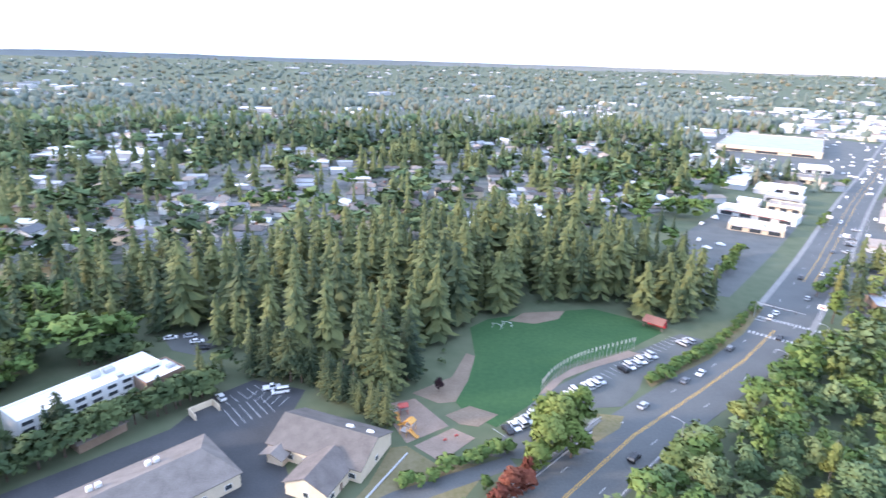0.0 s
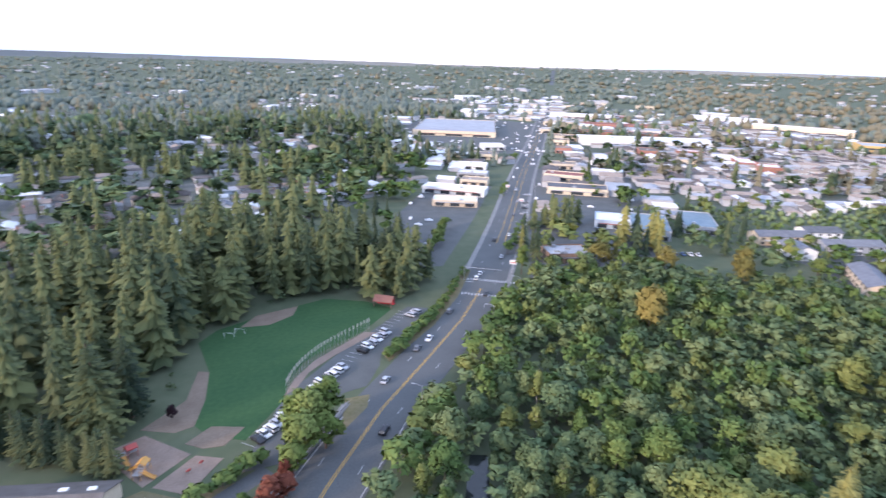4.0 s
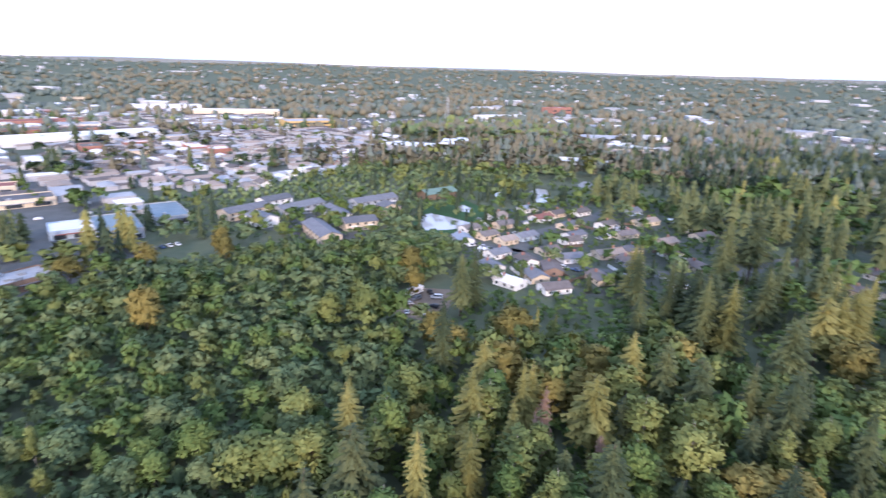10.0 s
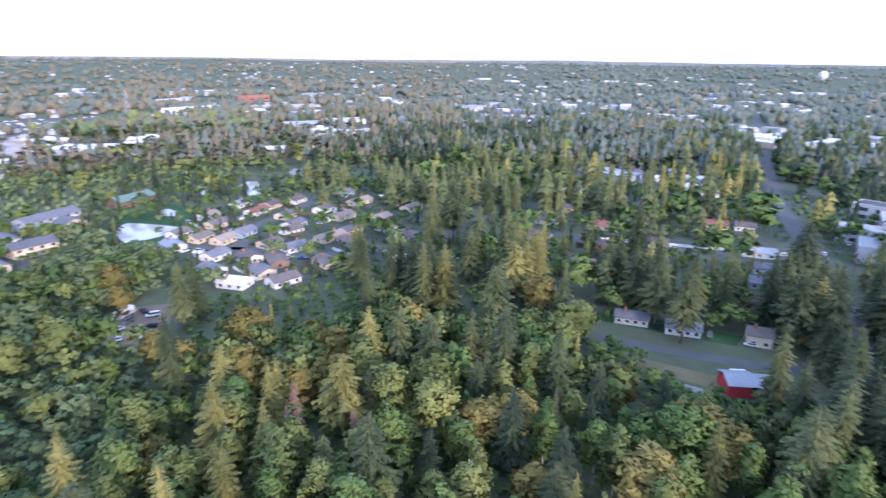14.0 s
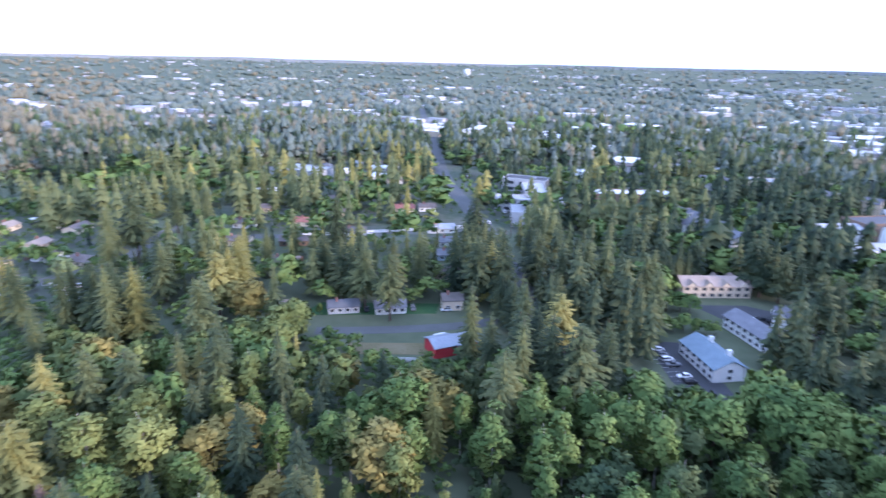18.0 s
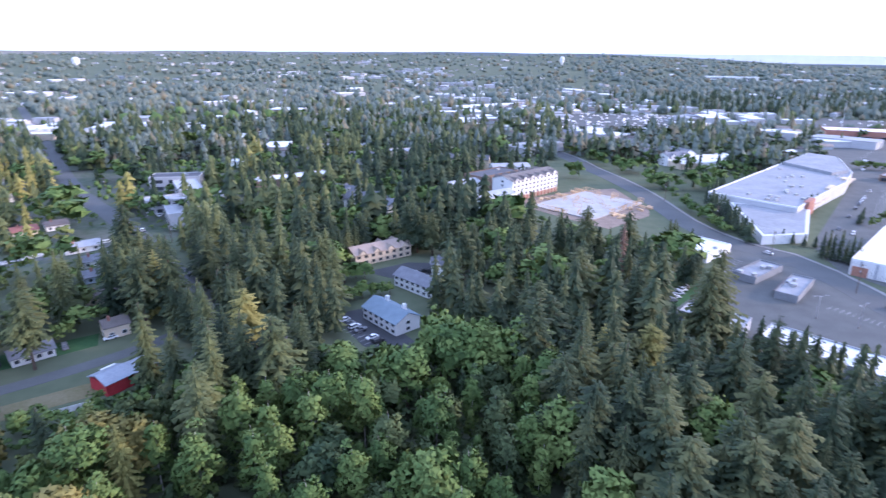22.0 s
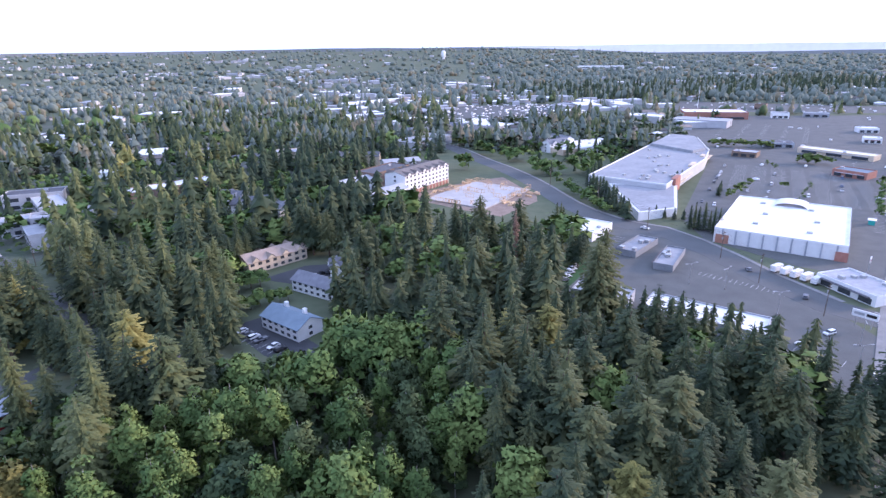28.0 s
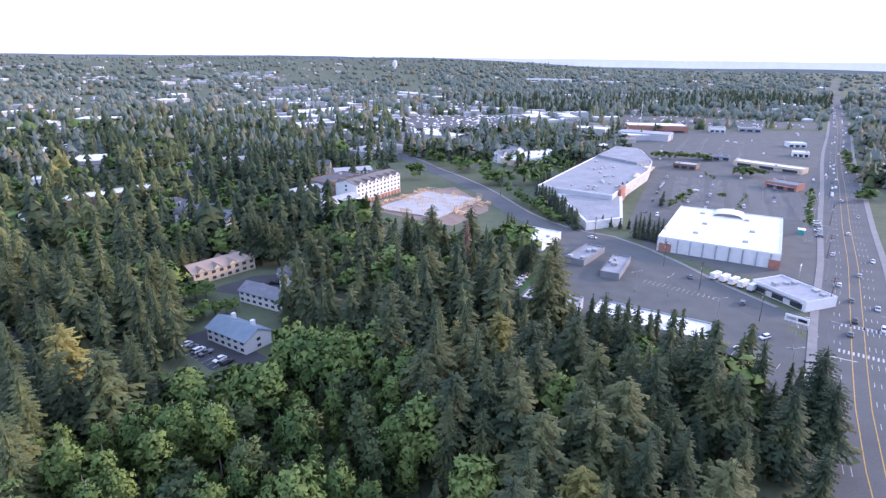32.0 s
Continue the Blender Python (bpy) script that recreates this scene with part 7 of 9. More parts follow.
clump('conifer', 'CONIFER', 62, -275, 5, 8, 27)
clump('conifer', 'CONIFER', 56, -309, 5, 8, 27)
clump('conifer', 'CONIFER', 43, -323, 5, 8, 27)
clump('conifer', 'CONIFER', 178, -582, 5, 8, 27)
clump('conifer', 'CONIFER', 148, -770, 5, 8, 27)
clump('conifer', 'CONIFER_G', 396, -161, 5, 9, 25)
clump('conifer', 'CONIFER_G', 576, -168, 5, 9, 25)
clump('conifer', 'CONIFER_G', 588, -185, 5, 9, 25)
clump('conifer', 'CONIFER_G', 494, -177, 5, 9, 25)
clump('conifer', 'CONIFER_G', 780, -420, 5, 9, 25)
clump('conifer', 'CONIFER_G', 441, -352, 5, 9, 25)
clump('conifer', 'CONIFER_G', 468, -392, 5, 9, 25)
clump('conifer', 'CONIFER_G', 479, -421, 5, 9, 25)
clump('conifer', 'CONIFER_G', 417, -385, 5, 9, 25)
clump('conifer', 'CONIFER_G', 394, -381, 5, 9, 25)
clump('conifer', 'CONIFER_G', 369, -299, 5, 9, 25)
clump('conifer', 'CONIFER_G', 366, -328, 5, 9, 25)
clump('conifer', 'CONIFER_G', 247, -456, 5, 9, 25)
clump('conifer', 'CONIFER_G', 259, -312, 5, 9, 25)
clump('leafy', 'ALDER', 294, -244, 5, 9, 16)
clump('leafy', 'ALDER', 229, -293, 5, 9, 16)
clump('leafy', 'ALDER', 145, -282, 5, 9, 16)
clump('leafy', 'ALDER', 250, -399, 5, 9, 16)
clump('leafy', 'ALDER', 129, -339, 5, 9, 16)
clump('leafy', 'ALDER', 71, -348, 5, 9, 16)
clump('leafy', 'ALDER', 503, -343, 5, 9, 16)
clump('leafy', 'ALDER', 420, -456, 5, 9, 16)
clump('leafy', 'ALDER', 374, -603, 5, 9, 16)
clump('leafy', 'ALDER', 310, -52, 5, 9, 16)
clump('conifer', 'OLIVE', 177, -312, 5, 8, 27)
clump('conifer', 'OLIVE', 158, -340, 5, 8, 27)
clump('conifer', 'OLIVE', 155, -375, 5, 8, 27)
clump('conifer', 'CONIFER', 130, -415, 5, 8, 27)
clump('conifer', 'CONIFER', 87, -351, 5, 8, 27)
clump('conifer', 'CONIFER', 66, -387, 5, 8, 27)
clump('conifer', 'CONIFER', 65, -304, 5, 8, 27)
clump('conifer', 'CONIFER', 64, -433, 5, 8, 27)
clump('conifer', 'CONIFER', 34, -488, 5, 8, 27)
clump('conifer', 'OLIVE', 193, -288, 5, 8, 27)
clump('conifer', 'OLIVE', 222, -316, 5, 8, 27)
clump('conifer', 'CONIFER', 19, -606, 5, 8, 27)
clump('conifer', 'CONIFER', -12, -719, 5, 8, 27)
clump('conifer', 'CONIFER', -66, -785, 5, 8, 27)
clump('leafy', 'ALDER', -118, -515, 5, 9, 15)
clump('leafy', 'ALDER', -162, -584, 5, 9, 15)
clump('leafy', 'ALDER', -197, -624, 5, 9, 15)
clump('leafy', 'ALDER', -200, -579, 5, 9, 15)
clump('leafy', 'ALDER', 31, -423, 5, 9, 15)
clump('leafy', 'ALDER', 104, -356, 5, 9, 15)
clump('leafy', 'ALDER', -26, -466, 5, 9, 15)
clump('conifer', 'OLIVE', 478, -183, 5, 9, 26)
clump('conifer', 'OLIVE', 445, -195, 5, 9, 26)
clump('conifer', 'OLIVE', 474, -233, 5, 9, 26)
clump('conifer', 'OLIVE', 441, -252, 5, 9, 26)
clump('conifer', 'OLIVE', 365, -244, 5, 9, 26)
clump('conifer', 'OLIVE', 384, -292, 5, 9, 26)
clump('conifer', 'OLIVE', 405, -342, 5, 9, 26)
clump('conifer', 'OLIVE', 431, -394, 5, 9, 26)
clump('conifer', 'OLIVE', 308, -245, 5, 9, 26)
clump('conifer', 'OLIVE', 505, -322, 5, 9, 26)
clump('conifer', 'OLIVE', 397, -132, 5, 9, 26)
clump('conifer', 'OLIVE', 373, -153, 5, 9, 26)
clump('conifer', 'OLIVE', 557, -144, 5, 9, 26)
clump('conifer', 'OLIVE', 356, -347, 5, 9, 26)

clump('leafy', 'ALDER', 143, -103, 6, 7, 8)
clump('leafy', 'ALDER', 133, -105, 6, 7, 8)
clump('leafy', 'ALDER', 125, -109, 6, 7, 8)
clump('leafy', 'ALDER', 152, -103, 6, 7, 8)
clump('leafy', 'ALDER', 116, -109, 6, 7, 8)
clump('leafy', 'ALDER', 162, -102, 6, 7, 8)
GROVE = [(-196, 210), (-150, 192), (-112, 176), (-96, 178), (-74, 172), (-52, 158), (-34, 153), (-14, 152), (2, 166), (8, 184), (9, 202), (20, 212), (44, 222), (64, 226), (84, 210), (98, 206), (116, 226), (96, 246), (104, 276), (60, 306), (-24, 300), (-60, 276), (-130, 252), (-196, 236)]
def below(*knots):
    """A height limit: tops stay under the line of sight that meets the ground at a distance, given for each bearing."""
    def limit(x, y):
        a = math.degrees(math.atan2(x, y))
        return max(95 * (1 - math.hypot(x, y) / np.interp(a, knots[::2], knots[1::2])), 4)
    return limit


grove_top = below(-37, 345, -30, 375, -17, 358, -8, 400, -1, 520, 12, 530, 17, 430, 27, 365)
wood(GROVE, 9.6, ((0.8, "conifer", "OLIVE"), (0.2, "conifer", "CONIFER")), 20, 40, 262, 1.5, 4, 1.36, 0.95, grove_top)
wood([(-176, 150), (-124, 140), (-112, 160), (-104, 176), (-112, 190), (-150, 200), (-200, 214)], 8.0, ((0.55, "conifer", "CONIFER"), (0.45, "leafy", "ALDER")), 19, 30, 300, 1.0, 41, 1.2)
wood([(-112, 112), (-97, 112), (-64, 150), (-62, 162), (-78, 160), (-84, 138), (-100, 126), (-120, 122)], 5.2, ((0.6, "leafy", "SHADELEAF"), (0.4, "conifer", "CONIFER")), 10, 16, 400, 0.5, 6)
wood([(-200, 80), (-104, 84), (-112, 112), (-128, 128), (-118, 160), (-150, 190), (-230, 190)], 7.0, ((0.7, "leafy", "SHADELEAF"), (0.3, "leafy", "MAPLE")), 14, 24, 300, 1.0, 7)
wood([(-10, 98), (20, 108), (16, 122), (-16, 108), (-30, 92)], 5.0, ((1, "leafy", "ALDER"),), 4, 7, 300, 0.2, 8)
def marsh(x, y):
    """The wood thins to low willows towards the pond and the flats."""
    a = math.degrees(math.atan2(x, y))
    return max(95 * (1 - math.hypot(x, y) / (340 if a > 58 else 300)), 5) if a > 52 else 26


WET = [(40, 86), (58, 108), (82, 136), (112, 162), (142, 192), (156, 206), (176, 204), (206, 190), (236, 176), (262, 150), (286, 108), (316, 94), (322, 70), (300, 46), (252, 56), (200, 66), (196, 36), (150, 30), (110, 50), (70, 40), (40, 52)]
wood(WET, 7.4, ((0.5, "leafy", "WILLOW"), (0.14, "alder", "MAPLE"), (0.22, "leafy", "ALDER"), (0.14, "alder", "ALDER")), 12, 20, 205, 0.5, 10, 0.9, 1.0, marsh)
MIXED = [(40, 52), (70, 40), (110, 50), (150, 30), (196, 36), (240, 36), (238, 4), (262, -50), (214, -96), (186, -96), (150, -104), (118, -116), (84, -96), (40, -40), (40, 10)]


under_top = below(40, 164, 56, 164, 66, 168, 72, 182, 78, 192, 84, 228, 89, 232, 94, 218, 99, 240, 103, 246, 108, 214, 113, 226, 117, 226, 123, 200, 128, 187, 146, 184, 168, 190)


def under(x, y):
    """Young growth keeps lower towards the clearings by the lane, the flats and the yard."""
    return 40 if math.degrees(math.atan2(x, y)) > 168 else under_top(x, y)


wood(MIXED, 8.6, ((0.1, "conifer", "CONIFER"), (0.1, "conifer", "CONIFER_G"), (0.48, "alder", "MAPLE"), (0.24, "alder", "ALDER"), (0.08, "leafy", "GOLD")), 18, 30, 220, 1.5, 11, 1.1, 1.0, under)
GREEN = [(84, -96), (118, -116), (112, -140), (98, -152), (76, -158), (52, -158), (36, -164), (20, -172), (6, -160), (-8, -128), (0, -84), (40, -60)]
wood(GREEN, 7.0, ((0.18, "leafy", "SHADELEAF"), (0.16, "alder", "SHADELEAF"), (0.6, "alder", "ALDER"), (0.06, "leafy", "LIME")), 18, 27, 240, 1.0, 12, 0.9, 1.0, under)
def lot_edge(x, y):
    """The firs are shorter along the edge of the asphalt lot."""
    a = math.degrees(math.atan2(-x, -y))
    return max(95 * (1 - math.hypot(x, y) / 224) + 5, 8) if a > 12 else 40


def street_edge(x, y):
    """Gardens with lower trees in front of the back street; some tall firs remain."""
    a = math.degrees(math.atan2(x, y))
    if not 114 < a < 141 or (int(x * 13) + int(y * 7)) % 10 < 7:
        return 40
    return max(95 * (1 - math.hypot(x, y) / 318) + 3, 5)


def site_view(x, y):
    """Lower firs in front of the building site."""
    a = math.degrees(math.atan2(-x, -y))
    return max(95 * (1 - math.hypot(x, y) / 338) + 1, 10) if -1 < a < 12 else 40


FIRS = [(0, -84), (-8, -128), (6, -160), (20, -172), (30, -186), (24, -206), (-10, -216), (-44, -206), (-58, -196), (-82, -180), (-104, -166), (-110, -142), (-124, -130), (-100, -96), (-50, -66)]
wood(FIRS, 8.8, ((0.97, "conifer", "CONIFER"), (0.03, "leafy", "ALDER")), 18, 31, 260, 1.5, 13, 1.28, 1.0, lot_edge)
wood([(24, -206), (30, -186), (44, -206), (34, -236), (30, -268), (60, -280), (100, -262), (92, -230), (84, -196), (100, -170), (130, -200), (196, -262), (170, -330), (100, -322), (20, -340), (-20, -316), (-60, -300), (-70, -258), (-46, -222), (-10, -216)],
     9.8, ((0.82, "conifer", "CONIFER"), (0.18, "leafy", "ALDER")), 17, 32, 300, 1.5, 14, 1.35, 0.9, site_view)
wood([(76, -158), (98, -152), (116, -176), (100, -170), (84, -190), (66, -166)], 8.0, ((1, "conifer", "CONIFER"),), 22, 30, 300, 1.5, 15, 1.1)
wood([(186, -96), (214, -96), (262, -50), (330, -120), (420, -90), (520, -160), (600, -330), (420, -230), (330, -330), (248, -268), (130, -176), (150, -164)], 10.8, ((0.6, "conifer", "OLIVE"), (0.14, "conifer", "CONIFER_G"), (0.26, "leafy", "ALDER")), 14, 32, 236, 1.5, 16, 1.2, 0.38, street_edge)
wood([(150, 220), (200, 210), (250, 200), (262, 226), (212, 262), (196, 262)], 8.5, ((0.3, "leafy", "MAPLE"), (0.2, "conifer", "CONIFER_G"), (0.5, "conifer", "CONIFER")), 16, 25, 0, 1.0, 17, 1.1, 0.75)
wood([(262, 150), (300, 150), (310, 215), (420, 215), (420, 120), (400, 96), (600, 60), (640, 180), (420, 228), (300, 300), (262, 226)], 14, ((0.4, "leafy", "WILLOW"), (0.3, "leafy", "MAPLE"), (0.3, "conifer", "CONIFER")), 12, 20, 0, 1.5, 18, 1.0, 0.6)
wood([(440, 20), (600, 60), (900, 320), (1040, 180), (1000, 0), (640, -60), (520, -60), (460, -20)], 17, ((0.4, "leafy", "WILLOW"), (0.6, "leafy", "MAPLE")), 12, 22, 0, 1.5, 19, 1.3, 0.8)
wood([(430, -40), (520, -40), (680, -120), (760, -300), (600, -330), (480, -130)], 13, ((0.9, "conifer", "CONIFER"), (0.1, "leafy", "ALDER")), 18, 28, 0, 1.5, 20, 1.1, 0.8)
wood([(-400, 250), (-196, 246), (-132, 260), (-62, 286), (-24, 306), (60, 318), (180, 420), (260, 600), (300, 900), (-800, 900), (-800, 500)], 10, ((0.5, "conifer", "OLIVE"), (0.25, "leafy", "SHADELEAF"), (0.25, "leafy", "WILLOW")), 12, 27, 0, 0.1, 21, 1.35, 0.62)
wood([(100, 300), (130, 300), (180, 420), (330, 740), (280, 760), (120, 430)], 11, ((0.5, "conifer", "CONIFER"), (0.5, "leafy", "ALDER")), 12, 20, 0, 1, 22, 1.1, 0.8)
wood([(100, -300), (300, -300), (600, -480), (560, -800), (-20, -760), (0, -440), (60, -420)], 13, ((0.72, "conifer", "CONIFER"), (0.28, "leafy", "ALDER")), 13, 28, 0, 2.0, 23, 1.4, 0.72)
wood([(-60, -470), (-100, -440), (-118, -432), (-184, -516), (-240, -620), (-300, -760), (-120, -720), (-40, -640)], 13, ((0.55, "conifer", "CONIFER"), (0.45, "leafy", "ALDER")), 10, 20, 0, 1.5, 24, 1.1, 0.62)
wood([(-700, -1060), (-420, -1030), (-230, -1040), (-100, -1300), (-900, -1500), (-1100, -1200)], 16, ((1, "conifer", "CONIFER"),), 18, 28, 0, 1.5, 25, 1.2, 0.85)
wood([(380, 560), (300, 480), (420, 640), (330, 700), (250, 560), (230, 470)], 14, ((1, "leafy", "ALDER"),), 8, 14, 0, 1, 26, 1.1, 0.4)
wood([(430, 420), (900, 460), (900, 900), (560, 700)], 24, ((1, "leafy", "MAPLE"),), 7, 13, 0, 1, 27, 1.1, 0.6)

wood([(-98, -336), (-104, -396), (-130, -446), (-186, -530), (-120, -520), (-74, -452), (-90, -372)], 8.0, ((0.6, "leafy", "ALDER"), (0.15, "leafy", "LIME"), (0.25, "conifer", "CONIFER")), 8, 15, 0, 0.8, 57, 1.1, 0.6)
wood([(-60, -330), (-30, -320), (20, -360), (0, -345), (-30, -312), (-70, -318)], 8.0, ((0.7, "conifer", "CONIFER"), (0.3, "leafy", "ALDER")), 9, 14, 0, 0.8, 58, 1.2, 0.8)

# gardens between the houses under the conifers
wood([(186, -96), (214, -96), (262, -50), (330, -120), (420, -90), (520, -160), (600, -330), (420, -230), (330, -330), (248, -268), (196, -226), (128, -172), (150, -164)], 8.5, ((0.7, "leafy", "ALDER"), (0.2, "leafy", "MAPLE"), (0.1, "conifer", "CONIFER")), 7, 15, 0, 0.6, 61, 1.2, 0.62)
# trees behind the lane's houses and beside the hill road
wood([(128, -172), (150, -166), (192, -122), (216, -132), (208, -200), (184, -226), (150, -206)], 9.0, ((0.75, "conifer", "OLIVE"), (0.25, "leafy", "ALDER")), 12, 30, 300, 1.0, 51, 1.2, 0.38, street_edge)
wood([(66, -172), (84, -150), (104, -146), (112, -160), (96, -168), (80, -192)], 8.0, ((0.8, "conifer", "CONIFER"), (0.2, "leafy", "ALDER")), 20, 29, 300, 1.0, 52, 1.15, 0.9)
wood([(238, -2), (262, 42), (320, 62), (400, 30), (470, -10), (470, -90), (330, -120), (270, -60)], 9.5, ((0.6, "leafy", "ALDER"), (0.25, "conifer", "CONIFER"), (0.15, "leafy", "LIME")), 5, 12, 0, 0.2, 53, 1.2, 0.6)
wood([(240, 60), (330, 120), (440, 110), (560, 60), (640, -60), (560, -140), (430, -110), (330, -150), (262, -60)], 9.5, ((0.4, "leafy", "ALDER"), (0.3, "leafy", "WILLOW"), (0.3, "conifer", "CONIFER")), 7, 17, 0, 0.2, 62, 1.2, 0.75)
wood([(290, 160), (316, 210), (360, 196), (392, 140), (380, 104), (340, 100), (300, 90), (270, 116)], 10, ((0.5, "leafy", "ALDER"), (0.3, "leafy", "LIME"), (0.2, "leafy", "MAPLE")), 7, 15, 0, -3, 54, 1.1, 0.7)
wood([(400, 130), (640, 180), (820, 320), (880, 480), (520, 520), (330, 330)], 13, ((0.6, "leafy", "ALDER"), (0.3, "leafy", "MAPLE"), (0.1, "conifer", "CONIFER")), 6, 13, 0, 0.2, 55, 1.2, 0.6)
wood([(330, 62), (372, 44), (400, 90), (440, 90), (460, 30), (420, 0), (470, -20), (560, 60), (420, 120)], 11, ((0.7, "leafy", "WILLOW"), (0.3, "leafy", "MAPLE")), 8, 15, 0, 0.5, 56, 1.2, 0.6)

# rows of planted trees: (from, to, count, kind, leaf, height, width)

def place_trees_b(p0, p1, n, kind, leaf, h, wd):
    (ax, ay) = p0
    (bx, by) = p1
    for i in range(n):
        q = (i + 0.5) / n
        x, y = ax + (bx - ax) * q + tr.uniform(-1, 1), ay + (by - ay) * q + tr.uniform(-1, 1)
        if math.hypot(x, y) > 330:
            bulk(kind, leaf, x, y, h * tr.uniform(0.8, 1.2), wd)
            continue
        k2 = ("shrub" if h < 11 else "leafy") if kind == "leafy" else ("sapling" if h < 16 else "conifer")
        tree(k2, tr.randrange({"shrub": 4, "leafy": 6, "sapling": 3, "conifer": 7}[k2]), leaf, x, y, h * tr.uniform(0.8, 1.2), wd)


place_trees_b((66, 161), (101, 190), 26, 'leafy', 'ALDER', 3.6, 1.5)
place_trees_b((-265, -563), (-315, -540), 15, 'leafy', 'LIME', 7.5, 1.4)
place_trees_b((-297, -472), (-318, -460), 9, 'leafy', 'LIME', 8, 1.4)
place_trees_b((-399, -465), (-487, -577), 9, 'leafy', 'LIME', 8, 1.4)
place_trees_b((-333, -375), (-343, -374), 6, 'leafy', 'ALDER', 9, 1.5)
place_trees_b((-244, -306), (-311, -394), 10, 'leafy', 'ALDER', 6, 1.1)
place_trees_b((-185, -358), (-216, -392), 6, 'leafy', 'LIME', 6, 1.2)
place_trees_b((-233, -384), (-239, -387), 2, 'leafy', 'LIME', 6, 1.2)
place_trees_b((-214, -333), (-260, -393), 9, 'leafy', 'ALDER', 3, 1.2)
place_trees_b((-271, -474), (-265, -445), 4, 'leafy', 'LIME', 4, 1)
place_trees_b((-163, -396), (-175, -406), 4, 'conifer', 'CONIFER', 9, 1.2)
place_trees_b((101, 190), (133, 226), 16, 'leafy', 'ALDER', 3.2, 1.3)
place_trees_b((90, 226), (112, 262), 10, 'conifer', 'CONIFER', 21, 1.3)
place_trees_b((112, 262), (124, 284), 5, 'conifer', 'CONIFER', 17, 1.3)
place_trees_b((-116, 162), (-96, 168), 7, 'leafy', 'SHADELEAF', 9, 1.2)
place_trees_b((-104, 102), (-84, 130), 12, 'leafy', 'SHADELEAF', 9, 1.2)
place_trees_b((-84, 130), (-66, 150), 10, 'leafy', 'SHADELEAF', 9, 1.2)
place_trees_b((-60, 161), (-38, 155), 7, 'conifer', 'CONIFER', 18, 1.3)
place_trees_b((-36, 153), (-13, 134), 9, 'conifer', 'CONIFER', 13, 1.5)
place_trees_b((-9, 110), (19, 126), 14, 'leafy', 'ALDER', 4, 1.3)
place_trees_b((78, -202), (58, -214), 6, 'leafy', 'ALDER', 7, 1.2)
place_trees_b((92, -238), (86, -262), 4, 'conifer', 'CONIFER', 20, 1.2)
place_trees_b((34, -232), (30, -250), 3, 'conifer', 'CONIFER', 22, 1.2)
place_trees_b((70, -268), (44, -264), 4, 'conifer', 'CONIFER', 24, 1.2)
place_trees_b((84, -192), (92, -214), 4, 'conifer', 'CONIFER', 20, 1.2)
place_trees_b((88, -218), (74, -230), 4, 'leafy', 'ALDER', 10, 1.2)
place_trees_b((134, -176), (198, -228), 4, 'conifer', 'CONIFER', 29, 1.2)
place_trees_b((122, -192), (150, -218), 5, 'conifer', 'CONIFER', 24, 1.2)
place_trees_b((126, -166), (112, -160), 4, 'conifer', 'CONIFER', 22, 1.2)
place_trees_b((110, -166), (104, -176), 3, 'conifer', 'CONIFER', 24, 1.2)
place_trees_b((-122, -322), (-142, -312), 4, 'conifer', 'CONIFER', 8, 1.4)
place_trees_b((-108, -314), (-106, -394), 16, 'conifer', 'CONIFER', 13, 1.4)
place_trees_b((-101, -326), (-90, -388), 18, 'leafy', 'ALDER', 7, 1.3)
place_trees_b((-104, -398), (-128, -450), 7, 'conifer', 'CONIFER', 12, 1.4)
place_trees_b((-134, -299), (-148, -288), 7, 'conifer', 'CONIFER', 15, 1.3)
place_trees_b((-182, -366), (-192, -384), 4, 'conifer', 'CONIFER', 7, 1.5)
place_trees_b((120, 244), (160, 298), 12, 'leafy', 'LIME', 7, 1.1)
place_trees_b((164, 236), (200, 276), 6, 'leafy', 'ALDER', 7, 1.1)
place_trees_b((236, 352), (262, 386), 5, 'leafy', 'LIME', 6, 1.1)
place_trees_b((330, 480), (360, 516), 5, 'leafy', 'LIME', 7, 1.1)
place_trees_b((300, 320), (370, 420), 12, 'leafy', 'LIME', 7, 1.1)
place_trees_b((-70, -306), (-62, -300), 3, 'conifer', 'CONIFER', 14, 1.4)
place_trees_b((-66, -250), (-60, -240), 2, 'conifer', 'CONIFER', 17, 1.3)
# bushes and young trees along the highway's edge
hw_near = [Vector(p) for p in HIGHWAY if 60 < p[1] < 232]
for a, b in zip(hw_near, hw_near[1:]):
    d = (b - a).normalized()
    for i in range(max(int((b - a).length / 3.4), 1)):
        c = a.lerp(b, tr.random()) + Vector((d.y, -d.x)) * tr.uniform(13.0, 17.0)
        if c.y < 196 and c.x > 30:
            tree("shrub", tr.randrange(4), tr.choice(["WILLOW", "MAPLE", "ALDER", "ALDER"]), c.x, c.y, tr.uniform(5, 10), 1.3)
plant_all()

